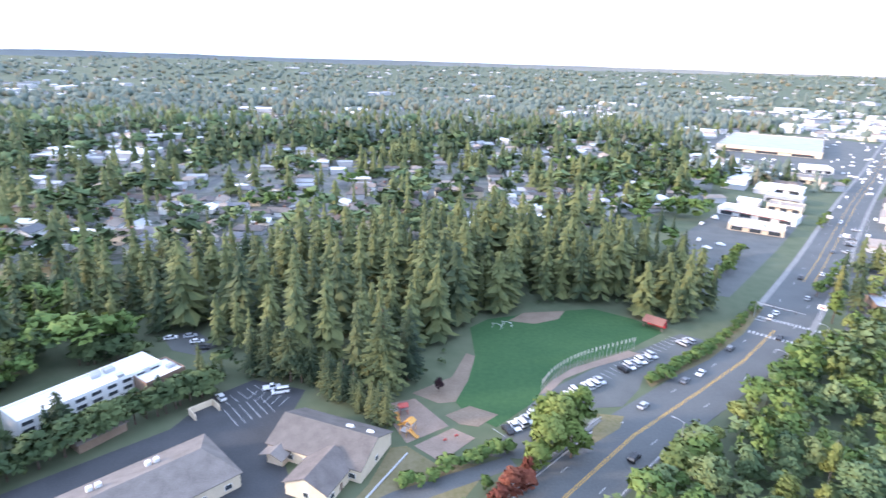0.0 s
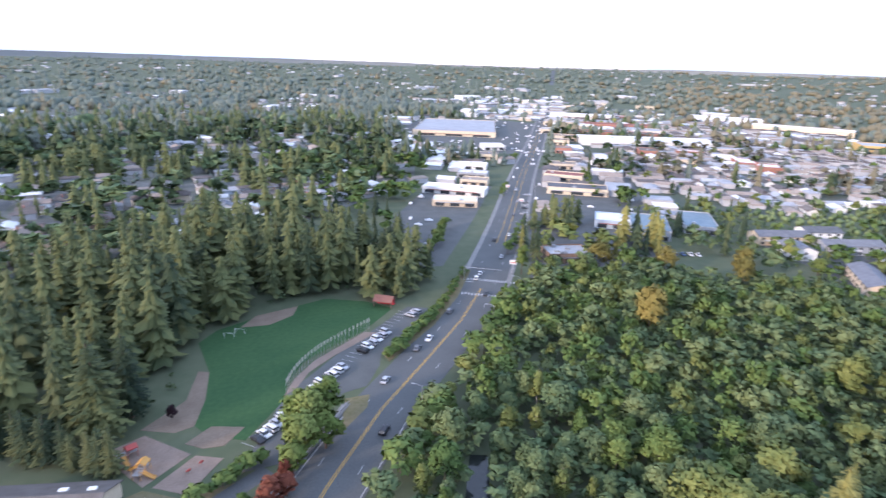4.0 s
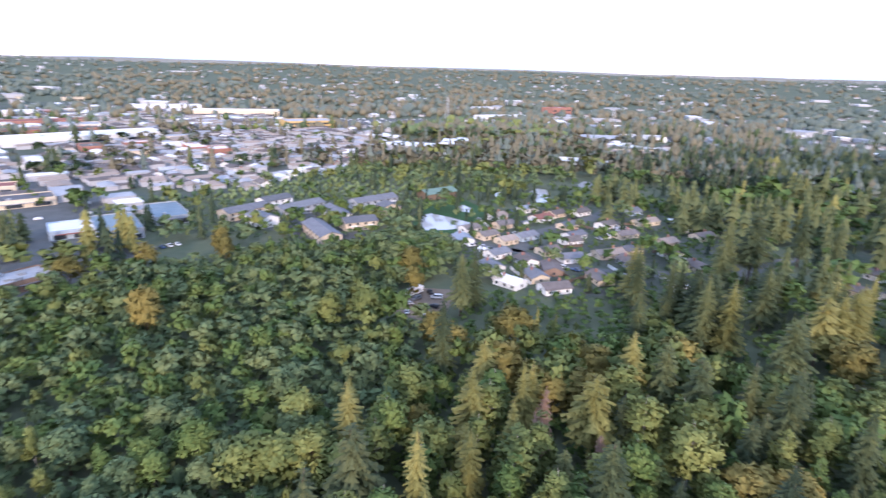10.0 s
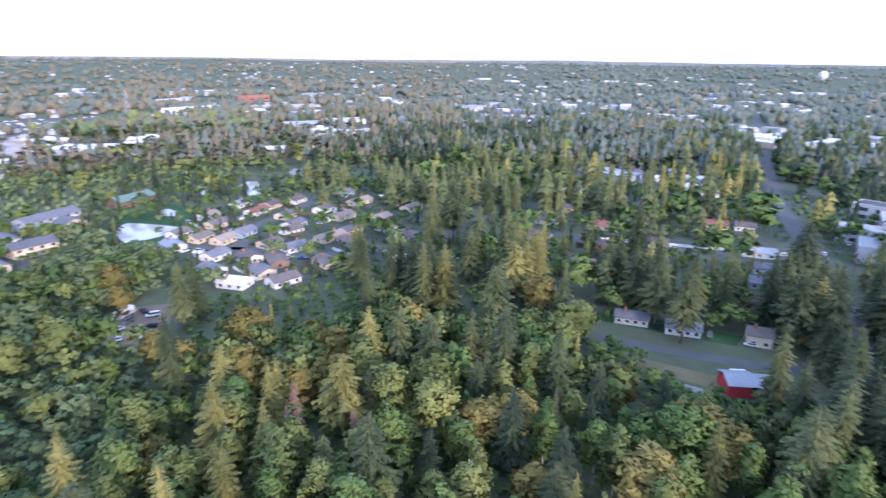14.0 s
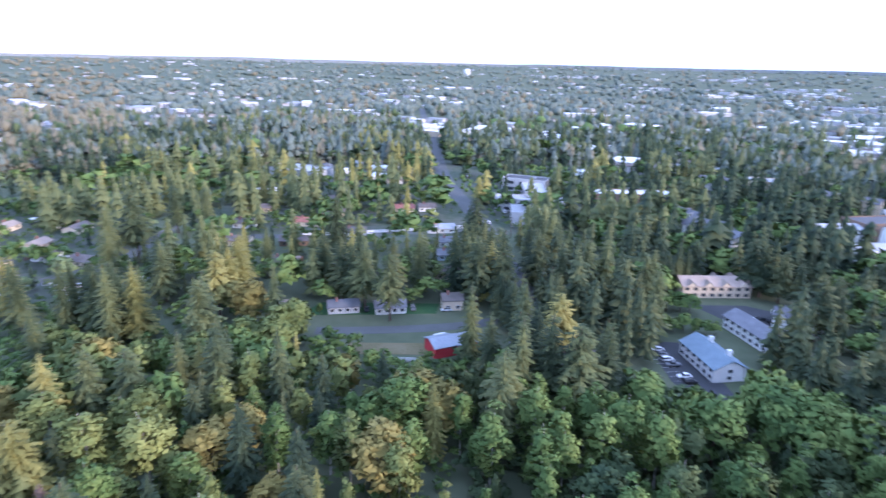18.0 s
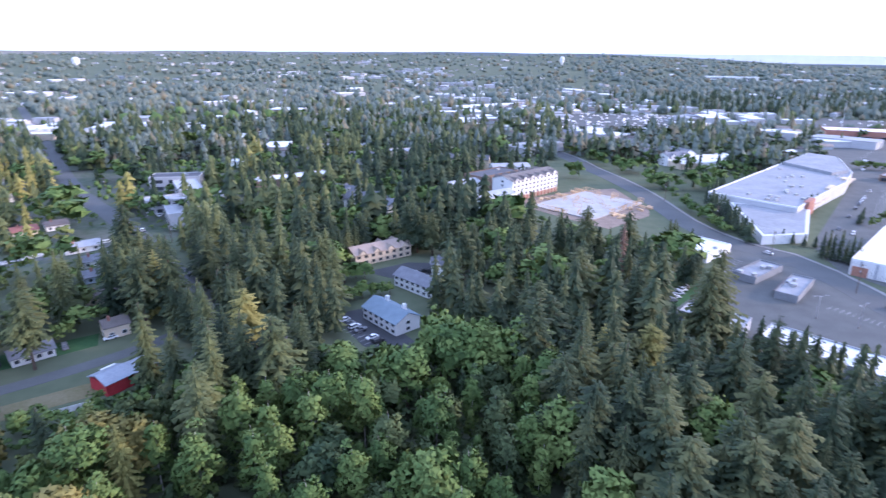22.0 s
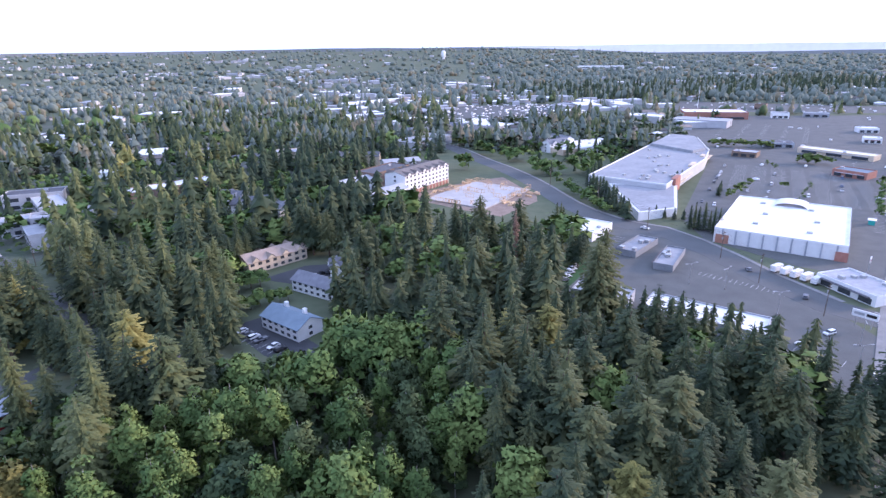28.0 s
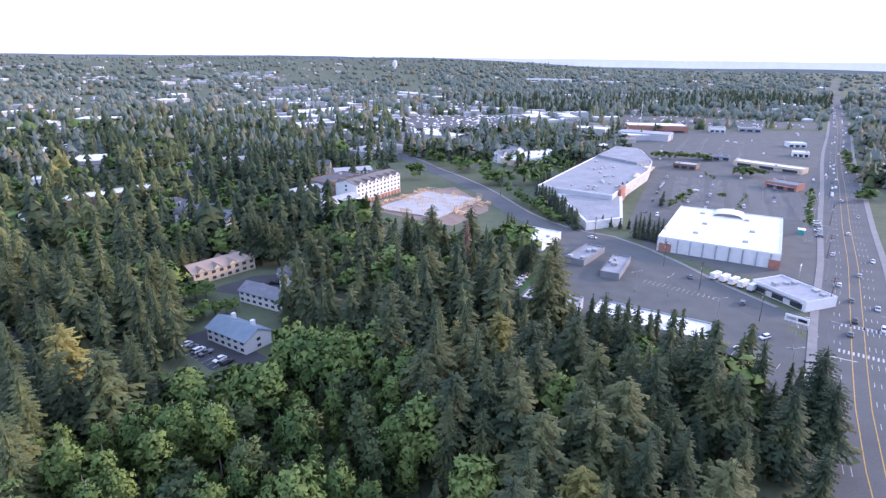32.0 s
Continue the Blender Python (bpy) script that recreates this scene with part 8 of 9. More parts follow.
# undergrowth between the trunks, garden shrubs between the houses
YARDS = [(238, -2), (262, 42), (320, 62), (400, 30), (470, -10), (470, -90), (330, -120), (270, -60)]
EASTY = [(262, 226), (290, 110), (330, 100), (440, 100), (520, 20), (640, 60), (660, 200), (420, 240), (300, 300)]
for poly, step, leaf, hh, seed in ((YARDS, 6.2, "ALDER", 2.6, 36), (EASTY, 7.5, "WILLOW", 3.4, 37), (NEAR_SUBURB, 13.5, "HAZEWOOD", 3.6, 38), ([(60, -270), (250, -270), (330, -330), (300, -600), (0, -560), (20, -440), (80, -430), (60, -340)], 9, "ALDER", 3.5, 39),
                                   ([(180, -230), (262, -160), (340, -150), (330, -230), (260, -250)], 7, "ALDER", 2.6, 40), (WET, 5.2, "WILLOW", 5.0, 31), (MIXED, 6.0, "ALDER", 4.0, 32), (GREEN, 5.5, "SHADELEAF", 5.0, 33), (FIRS, 7.0, "SHADELEAF", 3.5, 34), (GROVE, 9.0, "SHADELEAF", 3.0, 35)):
    rr = random.Random(seed)
    xs, ys = [p[0] for p in poly], [p[1] for p in poly]
    y = min(ys)
    while y < max(ys):
        x = min(xs)
        while x < max(xs):
            px, py = x + rr.uniform(-2, 2), y + rr.uniform(-2, 2)
            if inside(px, py, poly) and free(px, py, 0.5):
                bulk("leafy", leaf, px, py, hh * rr.uniform(0.6, 1.3), 1.5, 2 if math.hypot(px, py) < 430 else 3)
            x += step
        y += step

# far woods
rr = random.Random(41)
for k in range(58000):
    q = rr.uniform(0, 2 * math.pi)
    r = 560 * math.exp(rr.random() ** 1.45 * 2.1)
    x, y = -r * math.sin(q), r * math.cos(q)
    az = math.degrees(math.atan2(x, y)) % 360
    if 238 < az < 316:
        continue
    c = cover(x, y) + rr.uniform(-0.15, 0.15) + (0.45 if 184 < az < 216 and r > 980 else 0)      # close woods beyond the shopping centre
    if (c < -0.05 and rr.random() < 0.84) or not free(x, y, 3) or (inside(x, y, NEAR_SUBURB) and r < 700):
        continue
    if 30 < az < 62 and r < 1500 and rr.random() < 0.6:
        continue
    con = rr.random() < (0.55 if az < 40 or az > 95 else 0.22) * (1 if r < 1150 else 0.6)
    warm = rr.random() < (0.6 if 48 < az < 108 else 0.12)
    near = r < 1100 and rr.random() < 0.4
    leaf = "HAZEWARM" if warm else ("OLIVE" if con else "SHADELEAF") if near else "HAZEWOOD"
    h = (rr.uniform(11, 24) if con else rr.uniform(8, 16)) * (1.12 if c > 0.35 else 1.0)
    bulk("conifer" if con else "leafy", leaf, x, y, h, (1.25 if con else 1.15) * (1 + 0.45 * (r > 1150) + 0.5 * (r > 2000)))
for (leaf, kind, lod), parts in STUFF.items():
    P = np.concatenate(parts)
    far = leaf in ("HAZEWOOD", "HAZEWARM")
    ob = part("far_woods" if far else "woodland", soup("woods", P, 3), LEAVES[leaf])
    tagged(ob, "distant wooded land with haze mixed into its colour" if far else "dense %s of the woods further off" % ("conifers" if kind == "conifer" else "broadleaved growth"), "woods", "", "stuff")

# far ridges on the skyline, distance haze mixed into their pale greys
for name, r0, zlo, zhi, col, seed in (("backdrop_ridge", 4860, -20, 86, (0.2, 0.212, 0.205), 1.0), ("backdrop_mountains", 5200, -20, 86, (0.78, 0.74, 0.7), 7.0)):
    s = Shape()
    n = 240
    for k in range(n + 1):
        q = 2 * math.pi * k / n
        az = math.degrees(math.atan2(math.cos(q), math.sin(q))) % 360
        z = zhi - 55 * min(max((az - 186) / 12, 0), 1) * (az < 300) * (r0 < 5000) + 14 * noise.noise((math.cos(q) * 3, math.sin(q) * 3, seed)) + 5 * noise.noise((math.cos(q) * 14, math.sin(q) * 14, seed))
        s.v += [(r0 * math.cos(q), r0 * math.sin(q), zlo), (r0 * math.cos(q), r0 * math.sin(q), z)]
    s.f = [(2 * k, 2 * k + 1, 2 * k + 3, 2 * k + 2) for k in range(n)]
    tagged(part(name, s, material(name, tuple(v * 0.9 for v in col), col, 0.95, 300, 8, 0)), "low ridges on the skyline, greyed by painted haze", "hills", "", "structure")

# ---------------------------------------------------------------- vehicles
def car_shapes(kind):
    """Body, glasshouse and roof of a car about 4.6 m long, nose towards +x."""
    L, W = (4.7, 1.84) if kind != "van" else (5.2, 1.95)
    prof = {"sedan": [(-2.3, 0.35), (-2.34, 0.85), (-1.7, 0.98), (1.0, 0.95), (2.05, 0.78), (2.34, 0.62), (2.32, 0.32)],
            "suv": [(-2.3, 0.4), (-2.36, 1.05), (-2.2, 1.12), (1.0, 1.08), (2.1, 0.98), (2.34, 0.8), (2.32, 0.4)],
            "van": [(-2.6, 0.4), (-2.62, 1.2), (-2.5, 1.25), (1.6, 1.2), (2.4, 1.0), (2.6, 0.8), (2.58, 0.4)],
            "pickup": [(-2.7, 0.5), (-2.72, 1.12), (-0.6, 1.12), (1.0, 1.1), (2.3, 1.02), (2.6, 0.85), (2.58, 0.45)]}[kind]
    body = Shape()
    n = len(prof)
    for s, k in ((-1, 0.94), (-1, 1.0), (1, 1.0), (1, 0.94)):
        ins = 0.06 if k < 1 else 0.0
        body.v += [(x * (1 - ins * 0.4), s * W / 2 * (1.0 if k < 1 else 0.94), z if k < 1 else z) for x, z in prof]
    rings = [1, 0, 3, 2]
    body.v = []
    for yy, sc in ((-W / 2 * 0.92, 0.985), (-W / 2, 0.95), (W / 2, 0.95), (W / 2 * 0.92, 0.985)):
        zc = 0.65
        body.v += [(x * sc + 0.0, yy, zc + (z - zc) * (1.0 if sc > 0.96 else 0.86)) for x, z in prof]
    for r in range(3):
        for i in range(n):
            j = (i + 1) % n
            body.f.append((r * n + i, r * n + j, (r + 1) * n + j, (r + 1) * n + i))
    body.f += [tuple(range(n - 1, -1, -1)), tuple(range(3 * n, 4 * n))]
    x0, x1, x2, x3, z0, z1 = {"sedan": (-1.75, -1.15, 0.35, 1.1, 0.94, 1.42), "suv": (-2.25, -2.0, 0.45, 1.15, 1.06, 1.66), "van": (-2.5, -2.35, 0.9, 1.75, 1.2, 1.9), "pickup": (-0.7, -0.55, 0.6, 1.15, 1.1, 1.75)}[kind]
    gl = Shape()
    a, b = W / 2 * 0.9, W / 2 * 0.74
    gl.add([(x0, -a, z0), (x3, -a, z0), (x3, a, z0), (x0, a, z0), (x1, -b, z1), (x2, -b, z1), (x2, b, z1), (x1, b, z1)], [(3, 2, 1, 0), (4, 5, 6, 7), (0, 1, 5, 4), (1, 2, 6, 5), (2, 3, 7, 6), (3, 0, 4, 7)])
    rf = Shape()
    rf.add([(x1 - 0.04, -b - 0.03, z1), (x2 + 0.04, -b - 0.03, z1), (x2 + 0.04, b + 0.03, z1), (x1 - 0.04, b + 0.03, z1), (x1 + 0.1, -b + 0.1, z1 + 0.07), (x2 - 0.1, -b + 0.1, z1 + 0.07), (x2 - 0.1, b - 0.1, z1 + 0.07), (x1 + 0.1, b - 0.1, z1 + 0.07)],
           [(3, 2, 1, 0), (4, 5, 6, 7), (0, 1, 5, 4), (1, 2, 6, 5), (2, 3, 7, 6), (3, 0, 4, 7)])
    return body, gl, rf, W


CARS = {}


def car(x, y, deg, paint=None, kind="sedan", z=0.05, group=""):
    """A parked or halted car with its wheels, glass and lamps."""
    paint = rc.choice([0, 0, 0, 0, 1, 1, 1, 2, 2, 3, 3, 4, 5]) if paint is None else paint
    key = (kind, paint)
    if key in CARS:
        t = copy_thing(CARS[key], at(x, y, deg, z))
    else:
        cn = ("white", "silver", "black", "dark grey", "red", "dark blue")[paint]
        t = CARS[key] = thing("car" if kind != "pickup" else "pickup_truck", at(x, y, deg, z), "%s %s standing on the asphalt" % (cn, {"sedan": "saloon car", "suv": "sport utility car", "van": "delivery van", "pickup": "pickup truck"}[kind]), "car")
        body, gl, rf, W = car_shapes(kind)
        part("body", body, PAINTS[paint], t)
        part("glasshouse", gl, GLASS, t)
        part("roof", rf, PAINTS[paint], t)
        for wx in (-1.4, 1.42):
            for s in (-1, 1):
                part("wheel", Shape().tube([(wx, s * W / 2 * 0.78, 0.33), (wx, s * W / 2 * 1.01, 0.33)], [0.33, 0.33], 10), RUBBER, t)
    if group:
        t["group"] = group
    return t


rc = random.Random(4)


def row(p, q, n, deg, fill=0.8, group="parked cars", jitter=4, kinds=("sedan", "suv", "sedan", "suv", "pickup"), paints=None):
    for i in range(n):
        if rc.random() < fill:
            u = (i + 0.5) / n
            car(p[0] + (q[0] - p[0]) * u, p[1] + (q[1] - p[1]) * u, deg + rc.uniform(-jitter, jitter) + rc.choice([0, 180]), rc.choice(paints) if paints else None, rc.choice(kinds), group=group)


row((18, 133.5), (28, 142), 5, 118, 0.8, "cars beside the park lawn", 4, ("sedan", "suv", "suv"), (0, 0, 1, 2))
row((38, 152), (54, 164), 7, 118, 0.75, "cars beside the park lawn", 4, ("sedan", "suv", "suv"), (0, 0, 1, 2))
row((59, 168), (74, 180), 6, 118, 0.9, "cars beside the park lawn", 4, ("sedan", "suv", "suv"), (0, 0, 1, 2))
row((79, 184), (92, 192), 4, 118, 0.7, "cars beside the park lawn", 4, ("sedan", "suv", "suv"), (0, 0, 1, 2))

def place_things_a(x, y, d, p, k):
    car(x, y, d, p, k)


place_things_a(-50, 152, 20, 0, 'pickup')
place_things_a(-47, 150, 200, 0, 'van')
place_things_a(-63, 146, 130, 0, 'sedan')
place_things_a(-84, 180, 20, 0, 'sedan')
place_things_a(-80, 175, 20, 2, 'suv')
place_things_a(-88, 184, 25, 1, 'sedan')
place_things_a(-94, 182, 25, 0, 'sedan')
place_things_a(60, 148, 48, 1, 'sedan')
place_things_a(78, 163, 48, 3, 'sedan')
place_things_a(85, 168, 228, 0, 'sedan')
place_things_a(103, 186, 48, 3, 'suv')
place_things_a(126, 196, 230, 2, 'sedan')
place_things_a(137, 219, 52, 0, 'sedan')
place_things_a(132, 214, 52, 0, 'suv')
place_things_a(160, 236, 52, 1, 'sedan')
place_things_a(172, 262, 232, 2, 'suv')
place_things_a(186, 268, 52, 0, 'sedan')
place_things_a(215, 306, 52, 3, 'sedan')
place_things_a(262, 372, 232, 0, 'suv')
place_things_a(240, 338, 52, 1, 'sedan')
place_things_a(50, 124, 48, 2, 'suv')
place_things_a(145, -157, 52, 0, 'sedan')
place_things_a(155, -148, 140, 3, 'suv')
place_things_a(167, -134, 140, 2, 'sedan')
place_things_a(112, -171, 60, 0, 'sedan')
place_things_a(196, -80, 30, 0, 'sedan')
place_things_a(-133, -176, 20, 0, 'suv')
place_things_a(-119, -168, 120, 0, 'sedan')
place_things_a(-112, -299, 140, 0, 'sedan')
place_things_a(-136, -236, 255, 3, 'sedan')
place_things_a(-143, -206, 235, 3, 'suv')
place_things_a(-128, -148, 30, 0, 'sedan')
place_things_a(-181, -178, 50, 0, 'suv')
place_things_a(-176, -186, 50, 2, 'suv')
place_things_a(-172, -158, 230, 1, 'suv')
place_things_a(-194, -196, 50, 1, 'sedan')
place_things_a(-198, -222, 230, 0, 'sedan')
place_things_a(-216, -232, 230, 1, 'sedan')
place_things_a(-238, -250, 50, 0, 'sedan')
place_things_a(-226, -262, 230, 0, 'sedan')
place_things_a(-262, -296, 230, 0, 'sedan')
place_things_a(-296, -330, 50, 1, 'sedan')
place_things_a(-318, -372, 230, 0, 'suv')
place_things_a(-352, -420, 230, 2, 'sedan')
place_things_a(-372, -446, 50, 0, 'sedan')
place_things_a(-420, -510, 50, 0, 'suv')
place_things_a(-436, -520, 230, 1, 'sedan')
place_things_a(-476, -575, 50, 0, 'sedan')
place_things_a(-160, -142, 50, 2, 'suv')
place_things_a(-152, -134, 50, 3, 'suv')
place_things_a(-166, -176, 230, 3, 'sedan')
place_things_a(-190, -205, 230, 3, 'sedan')
place_things_a(-208, -378, 60, 0, 'sedan')
place_things_a(-226, -352, 150, 0, 'pickup')
place_things_a(-222, -346, 150, 1, 'suv')
place_things_a(-238, -360, 60, 0, 'van')
place_things_a(-166, -352, 60, 3, 'sedan')
place_things_a(-170, -344, 60, 0, 'suv')
row((72, -187), (52, -171), 7, 52, 0.85, "cars in front of the flats")
row((58, -238), (40, -246), 5, 70, 0.8, "cars between townhouses")
row((276, -300), (340, -352), 9, 140, 0.8, "cars along the hill road")
row((214, -270), (262, -302), 6, 140, 0.7, "cars along the hill road")
row((219, -262), (250, -290), 5, 140, 0.7, "cars along the hill road")
row((284, 118), (296, 104), 5, 40, 0.9, "cars beside the flats")
row((-240, -290), (-262, -322), 6, 145, 0.5, "cars beside the store")
row((114, 246), (136, 272), 8, 140, 0.8, "cars in the roadside lot")
row((104, 252), (126, 280), 6, 140, 0.7, "cars in the roadside lot")
row((244, 206), (262, 196), 5, 60, 0.9, "cars beside the wood")
row((300, 30), (312, 52), 4, 60, 0.8, "cars in the street")
row((276, -20), (286, 4), 4, 60, 0.8, "cars in the street")
row((220, 302), (262, 356), 8, 142, 0.7, "cars in front of the shops")
row((-62, -246), (-52, -226), 5, 20, 0.8, "cars beside the grass plot")
row((226, -300), (240, -316), 4, 100, 0.9, "cars beside the modern flats")
row((-178, -372), (-236, -468), 22, 60, 0.4, "cars in front of the shopping centre")
row((-206, -352), (-262, -440), 22, 60, 0.3, "cars in front of the shopping centre")
row((-246, -340), (-300, -420), 20, 60, 0.25, "cars in front of the shopping centre")
row((218, -246), (262, -184), 8, 55, 0.5, "cars along the back street")
# vehicles in the yard in the wood
for x, y, d, p, k in ((212, 52, 30, 0, "pickup"), (216, 47, 80, 2, "suv"), (222, 56, 150, 3, "van"), (208, 56, 10, 0, "sedan"), (226, 48, 100, 0, "van"), (206, 47, 60, 0, "suv"), (231, 52, 30, 2, "pickup"), (216, 58, 120, 1, "sedan")):
    car(x, y, d, p, k, 0.05, "vehicles in the wood yard")
rv = thing("motorhome", at(228, 58, 150, 0.05), "white motorhome parked in the wood yard", "motorhome")
part("body", Shape().box(0, 0, 0.7, 8.0, 2.5, 2.6), TRIM, rv)
part("cab", Shape().box(4.7, 0, 0.6, 1.6, 2.3, 1.5, 0, 0.85), TRIM, rv)
part("stripe", Shape().box(0, 0, 1.4, 8.04, 2.54, 0.25), WALLS["brown"], rv)
part("window", Shape().box(0.8, 0, 1.9, 4.2, 2.56, 0.7), GLASS, rv)
for wx in (-2.4, 4.2):
    for s in (-1, 1):
        part("wheel", Shape().tube([(wx, s * 0.9, 0.42), (wx, s * 1.2, 0.42)], [0.42, 0.42], 10), RUBBER, rv)
# cars too far off to tell apart
fc = Shape()
rf = random.Random(9)
for poly, n in ((LOT_MALL, 60), (LOT_FAR, 130), (LOT_CARS, 320), (LOT_STORE, 150), (LOT_EAST, 130), (LOT_NE, 60), (LOT_NORTH, 40)):
    xs, ys = [p[0] for p in poly], [p[1] for p in poly]
    for i in range(n):
        x, y = rf.uniform(min(xs), max(xs)), rf.uniform(min(ys), max(ys))
        if inside(x, y, poly) and math.hypot(x, y) > 330 and not any(inside(x, y, pl) for bb, pl in KEEP_CLEAR if pl is not poly and bb[0] < x < bb[2] and bb[1] < y < bb[3]):
            a = 0.9 + rf.choice([0, 1.57]) + rf.uniform(-0.1, 0.1)
            fc.box(x, y, 0.35, 4.5, 1.8, 0.75, a).box(x, y, 1.1, 2.4, 1.6, 0.5, a, 0.8)
hw = [p for p in HIGHWAY if 480 < math.hypot(*p) < 1700]
for i in range(90):
    k = rf.randrange(len(hw) - 1)
    a, b = Vector(hw[k]), Vector(hw[k + 1])
    d = (b - a).normalized()
    c = a.lerp(b, rf.random()) + Vector((-d.y, d.x)) * rf.choice([-7, -4.5, 4.5, 7])
    fc.box(c.x, c.y, 0.4 + hill(c.x, c.y), 4.5, 1.8, 0.75, math.atan2(d.y, d.x)).box(c.x, c.y, 1.15 + hill(c.x, c.y), 2.4, 1.6, 0.5, math.atan2(d.y, d.x), 0.8)
tagged(part("far_cars", fc, PAINTS[0]), "many pale cars on far lots and roads", "cars", "", "stuff")

# ---------------------------------------------------------------- street furniture
def street_lamp(x, y, deg, h=10.0, arms=1):
    t = thing("street_lamp", at(x, y, deg), "grey steel street lamp on a tall pole", "street lamp", "street lamps")
    part("pole", Shape().tube([(0, 0, 0), (0, 0, h)], [0.13, 0.08], 8), STEEL, t)
    part("base", Shape().box(0, 0, 0, 0.5, 0.5, 0.5), CONCRETE, t)
    for k in range(arms):
        s = 1 - 2 * k
        part("arm", Shape().tube([(0, 0, h - 0.1), (s * 1.4, 0, h + 0.35), (s * 2.4, 0, h + 0.4)], [0.06, 0.05, 0.05], 6), STEEL, t)
        part("lamp_head", Shape().box(s * 2.7, 0, h + 0.3, 0.9, 0.34, 0.16), STEEL, t)
    return t


def utility_pole(x, y, deg, h=12.5):
    t = thing("utility_pole", at(x, y, deg), "weathered wooden utility pole with crossarms", "utility pole", "utility poles")
    part("pole", Shape().tube([(0, 0, 0), (0, 0, h)], [0.19, 0.13], 8), POLEWOOD, t)
    for z in (h - 0.8, h - 2.0):
        part("crossarm", Shape().box(0, 0, z, 0.14, 2.6, 0.16), POLEWOOD, t)
        ins = Shape()
        for s in (-1.1, -0.5, 0.5, 1.1):
            ins.tube([(0, s, z + 0.16), (0, s, z + 0.36)], [0.06, 0.04], 6)
        part("insulators", ins, DARKM, t)
    part("transformer", Shape().tube([(0.35, 0, h - 3.8), (0.35, 0, h - 2.8)], [0.28, 0.28], 10), STEEL, t)
    return t


def cables(pts, heights, name="overhead_cables"):
    s = Shape()
    for z, dy in heights:
        for (ax, ay), (bx, by) in zip(pts, pts[1:]):
            d = Vector((bx - ax, by - ay)).normalized()
            c = []
            for i in range(7):
                u = i / 6
                c.append((ax + (bx - ax) * u - d.y * dy, ay + (by - ay) * u + d.x * dy, z - 3.2 * u * (1 - u)))
            s.tube(c, [0.028] * 7, 4)
    tagged(part(name, s, DARKM), "thin black overhead cables between poles", "cables")


POLES = [(-140, -190), (-133, -222), (-131, -252), (-112, -296), (-98, -344), (-80, -404)]
for i, p in enumerate(POLES):
    utility_pole(p[0], p[1], -60 + i * 2, 13)
cables(POLES, ((12.6, -1.0), (12.6, 1.0), (11.4, 0.5), (9.0, 0.0)))
POLES2 = [(-126, -106), (-158, -150), (-190, -190), (-232, -246), (-280, -306), (-330, -372), (-390, -452)]
for p in POLES2[2:]:
    utility_pole(p[0] + 13, p[1] - 11, 50, 13)
cables([(p[0] + 13, p[1] - 11) for p in POLES2[2:]], ((12.6, -1.0), (12.6, 1.0), (9.0, 0.0)))
POLES3 = [(112, -190), (146, -218), (190, -258), (232, -292), (300, -346)]
for p in POLES3:
    utility_pole(p[0], p[1], 50, 12)
cables(POLES3, ((11.6, -1.0), (11.6, 1.0), (8.5, 0.0)))
for x, y, d in ((-124, -192, 0), (-116, -216, 40), (-138, -168, 60), (-104, -222, 20), (-126, -152, 0)):
    street_lamp(x, y, d, 9.0, 2)
for x, y, d in ((62, 126, 140), (110, 165, 140), (136, 186, 140), (176, 240, 140), (214, 288, 140), (258, 342, 140), (-142, -120, -40), (-196, -228, -40), (-236, -280, -40), (-286, -344, -40)):
    street_lamp(x, y, d, 10)
for i in range(12):
    q = Vector((-190, -372)).lerp(Vector((-400, -560)), (i % 6) / 5) + Vector((-34, 26)) * (1 + i // 6)
    street_lamp(q.x, q.y, 30, 9, 2)
# traffic signals at the south crossing
sg = thing("traffic_signal", at(-156, -175, 140), "grey mast arm with hanging traffic signals", "traffic signal", "traffic signals")
part("pole", Shape().tube([(0, 0, 0), (0, 0, 7.2)], [0.16, 0.12], 8), STEEL, sg)
part("mast_arm", Shape().tube([(0, 0, 6.6), (17, 0, 6.9)], [0.11, 0.06], 8), STEEL, sg)
for u in (6, 10, 14):
    part("signal_head", Shape().box(u, 0, 5.9, 0.36, 0.3, 1.05), DARKM, sg)
sg2 = copy_thing(sg, at(-190, -166, -40))
sg3 = copy_thing(sg, at(126, 215, -42))
# signboard on posts, its wording as plain bars
sn = thing("shop_sign", at(-148, -181, 128), "white shop sign with black bars on two posts", "sign")
for s in (-2.4, 2.4):
    part("post", Shape().box(s, 0, 0, 0.3, 0.3, 4.2), STEEL, sn)
part("panel", Shape().box(0, 0, 3.4, 8.0, 0.4, 2.6), TRIM, sn)
for s in (-1, 1):
    part("letter_bar", Shape().box(-1.9 * s, s * 0.215, 4.2, 3.0, 0.03, 1.1), SIGNBLACK, sn)
    part("letter_bar", Shape().box(1.8 * s, s * 0.215, 4.2, 3.2, 0.03, 1.0), STEEL, sn)
for x, y, d, w in ((-186, -232, 50, 4), (-300, -372, 50, 3), (-352, -432, 50, 4), (-270, -268, 50, 3), (152, 214, 140, 3), (232, 322, 140, 3), (250, 366, 140, 3)):
    sn = thing("roadside_sign", at(x, y, d), "tall roadside shop sign with plain panel", "sign", "roadside signs")
    part("post", Shape().tube([(0, 0, 0), (0, 0, 5.5)], [0.15, 0.12], 8), STEEL, sn)
    part("panel", Shape().box(0, 0, 4.6, w, 0.35, 2.0), TRIM, sn)
    part("letter_bar", Shape().box(0, 0.19, 5.2, w * 0.7, 0.03, 0.5), WALLS["red"], sn)
kb = thing("market_stall", at(-236, -300, 52), "teal painted market booth beside the store", "booth")
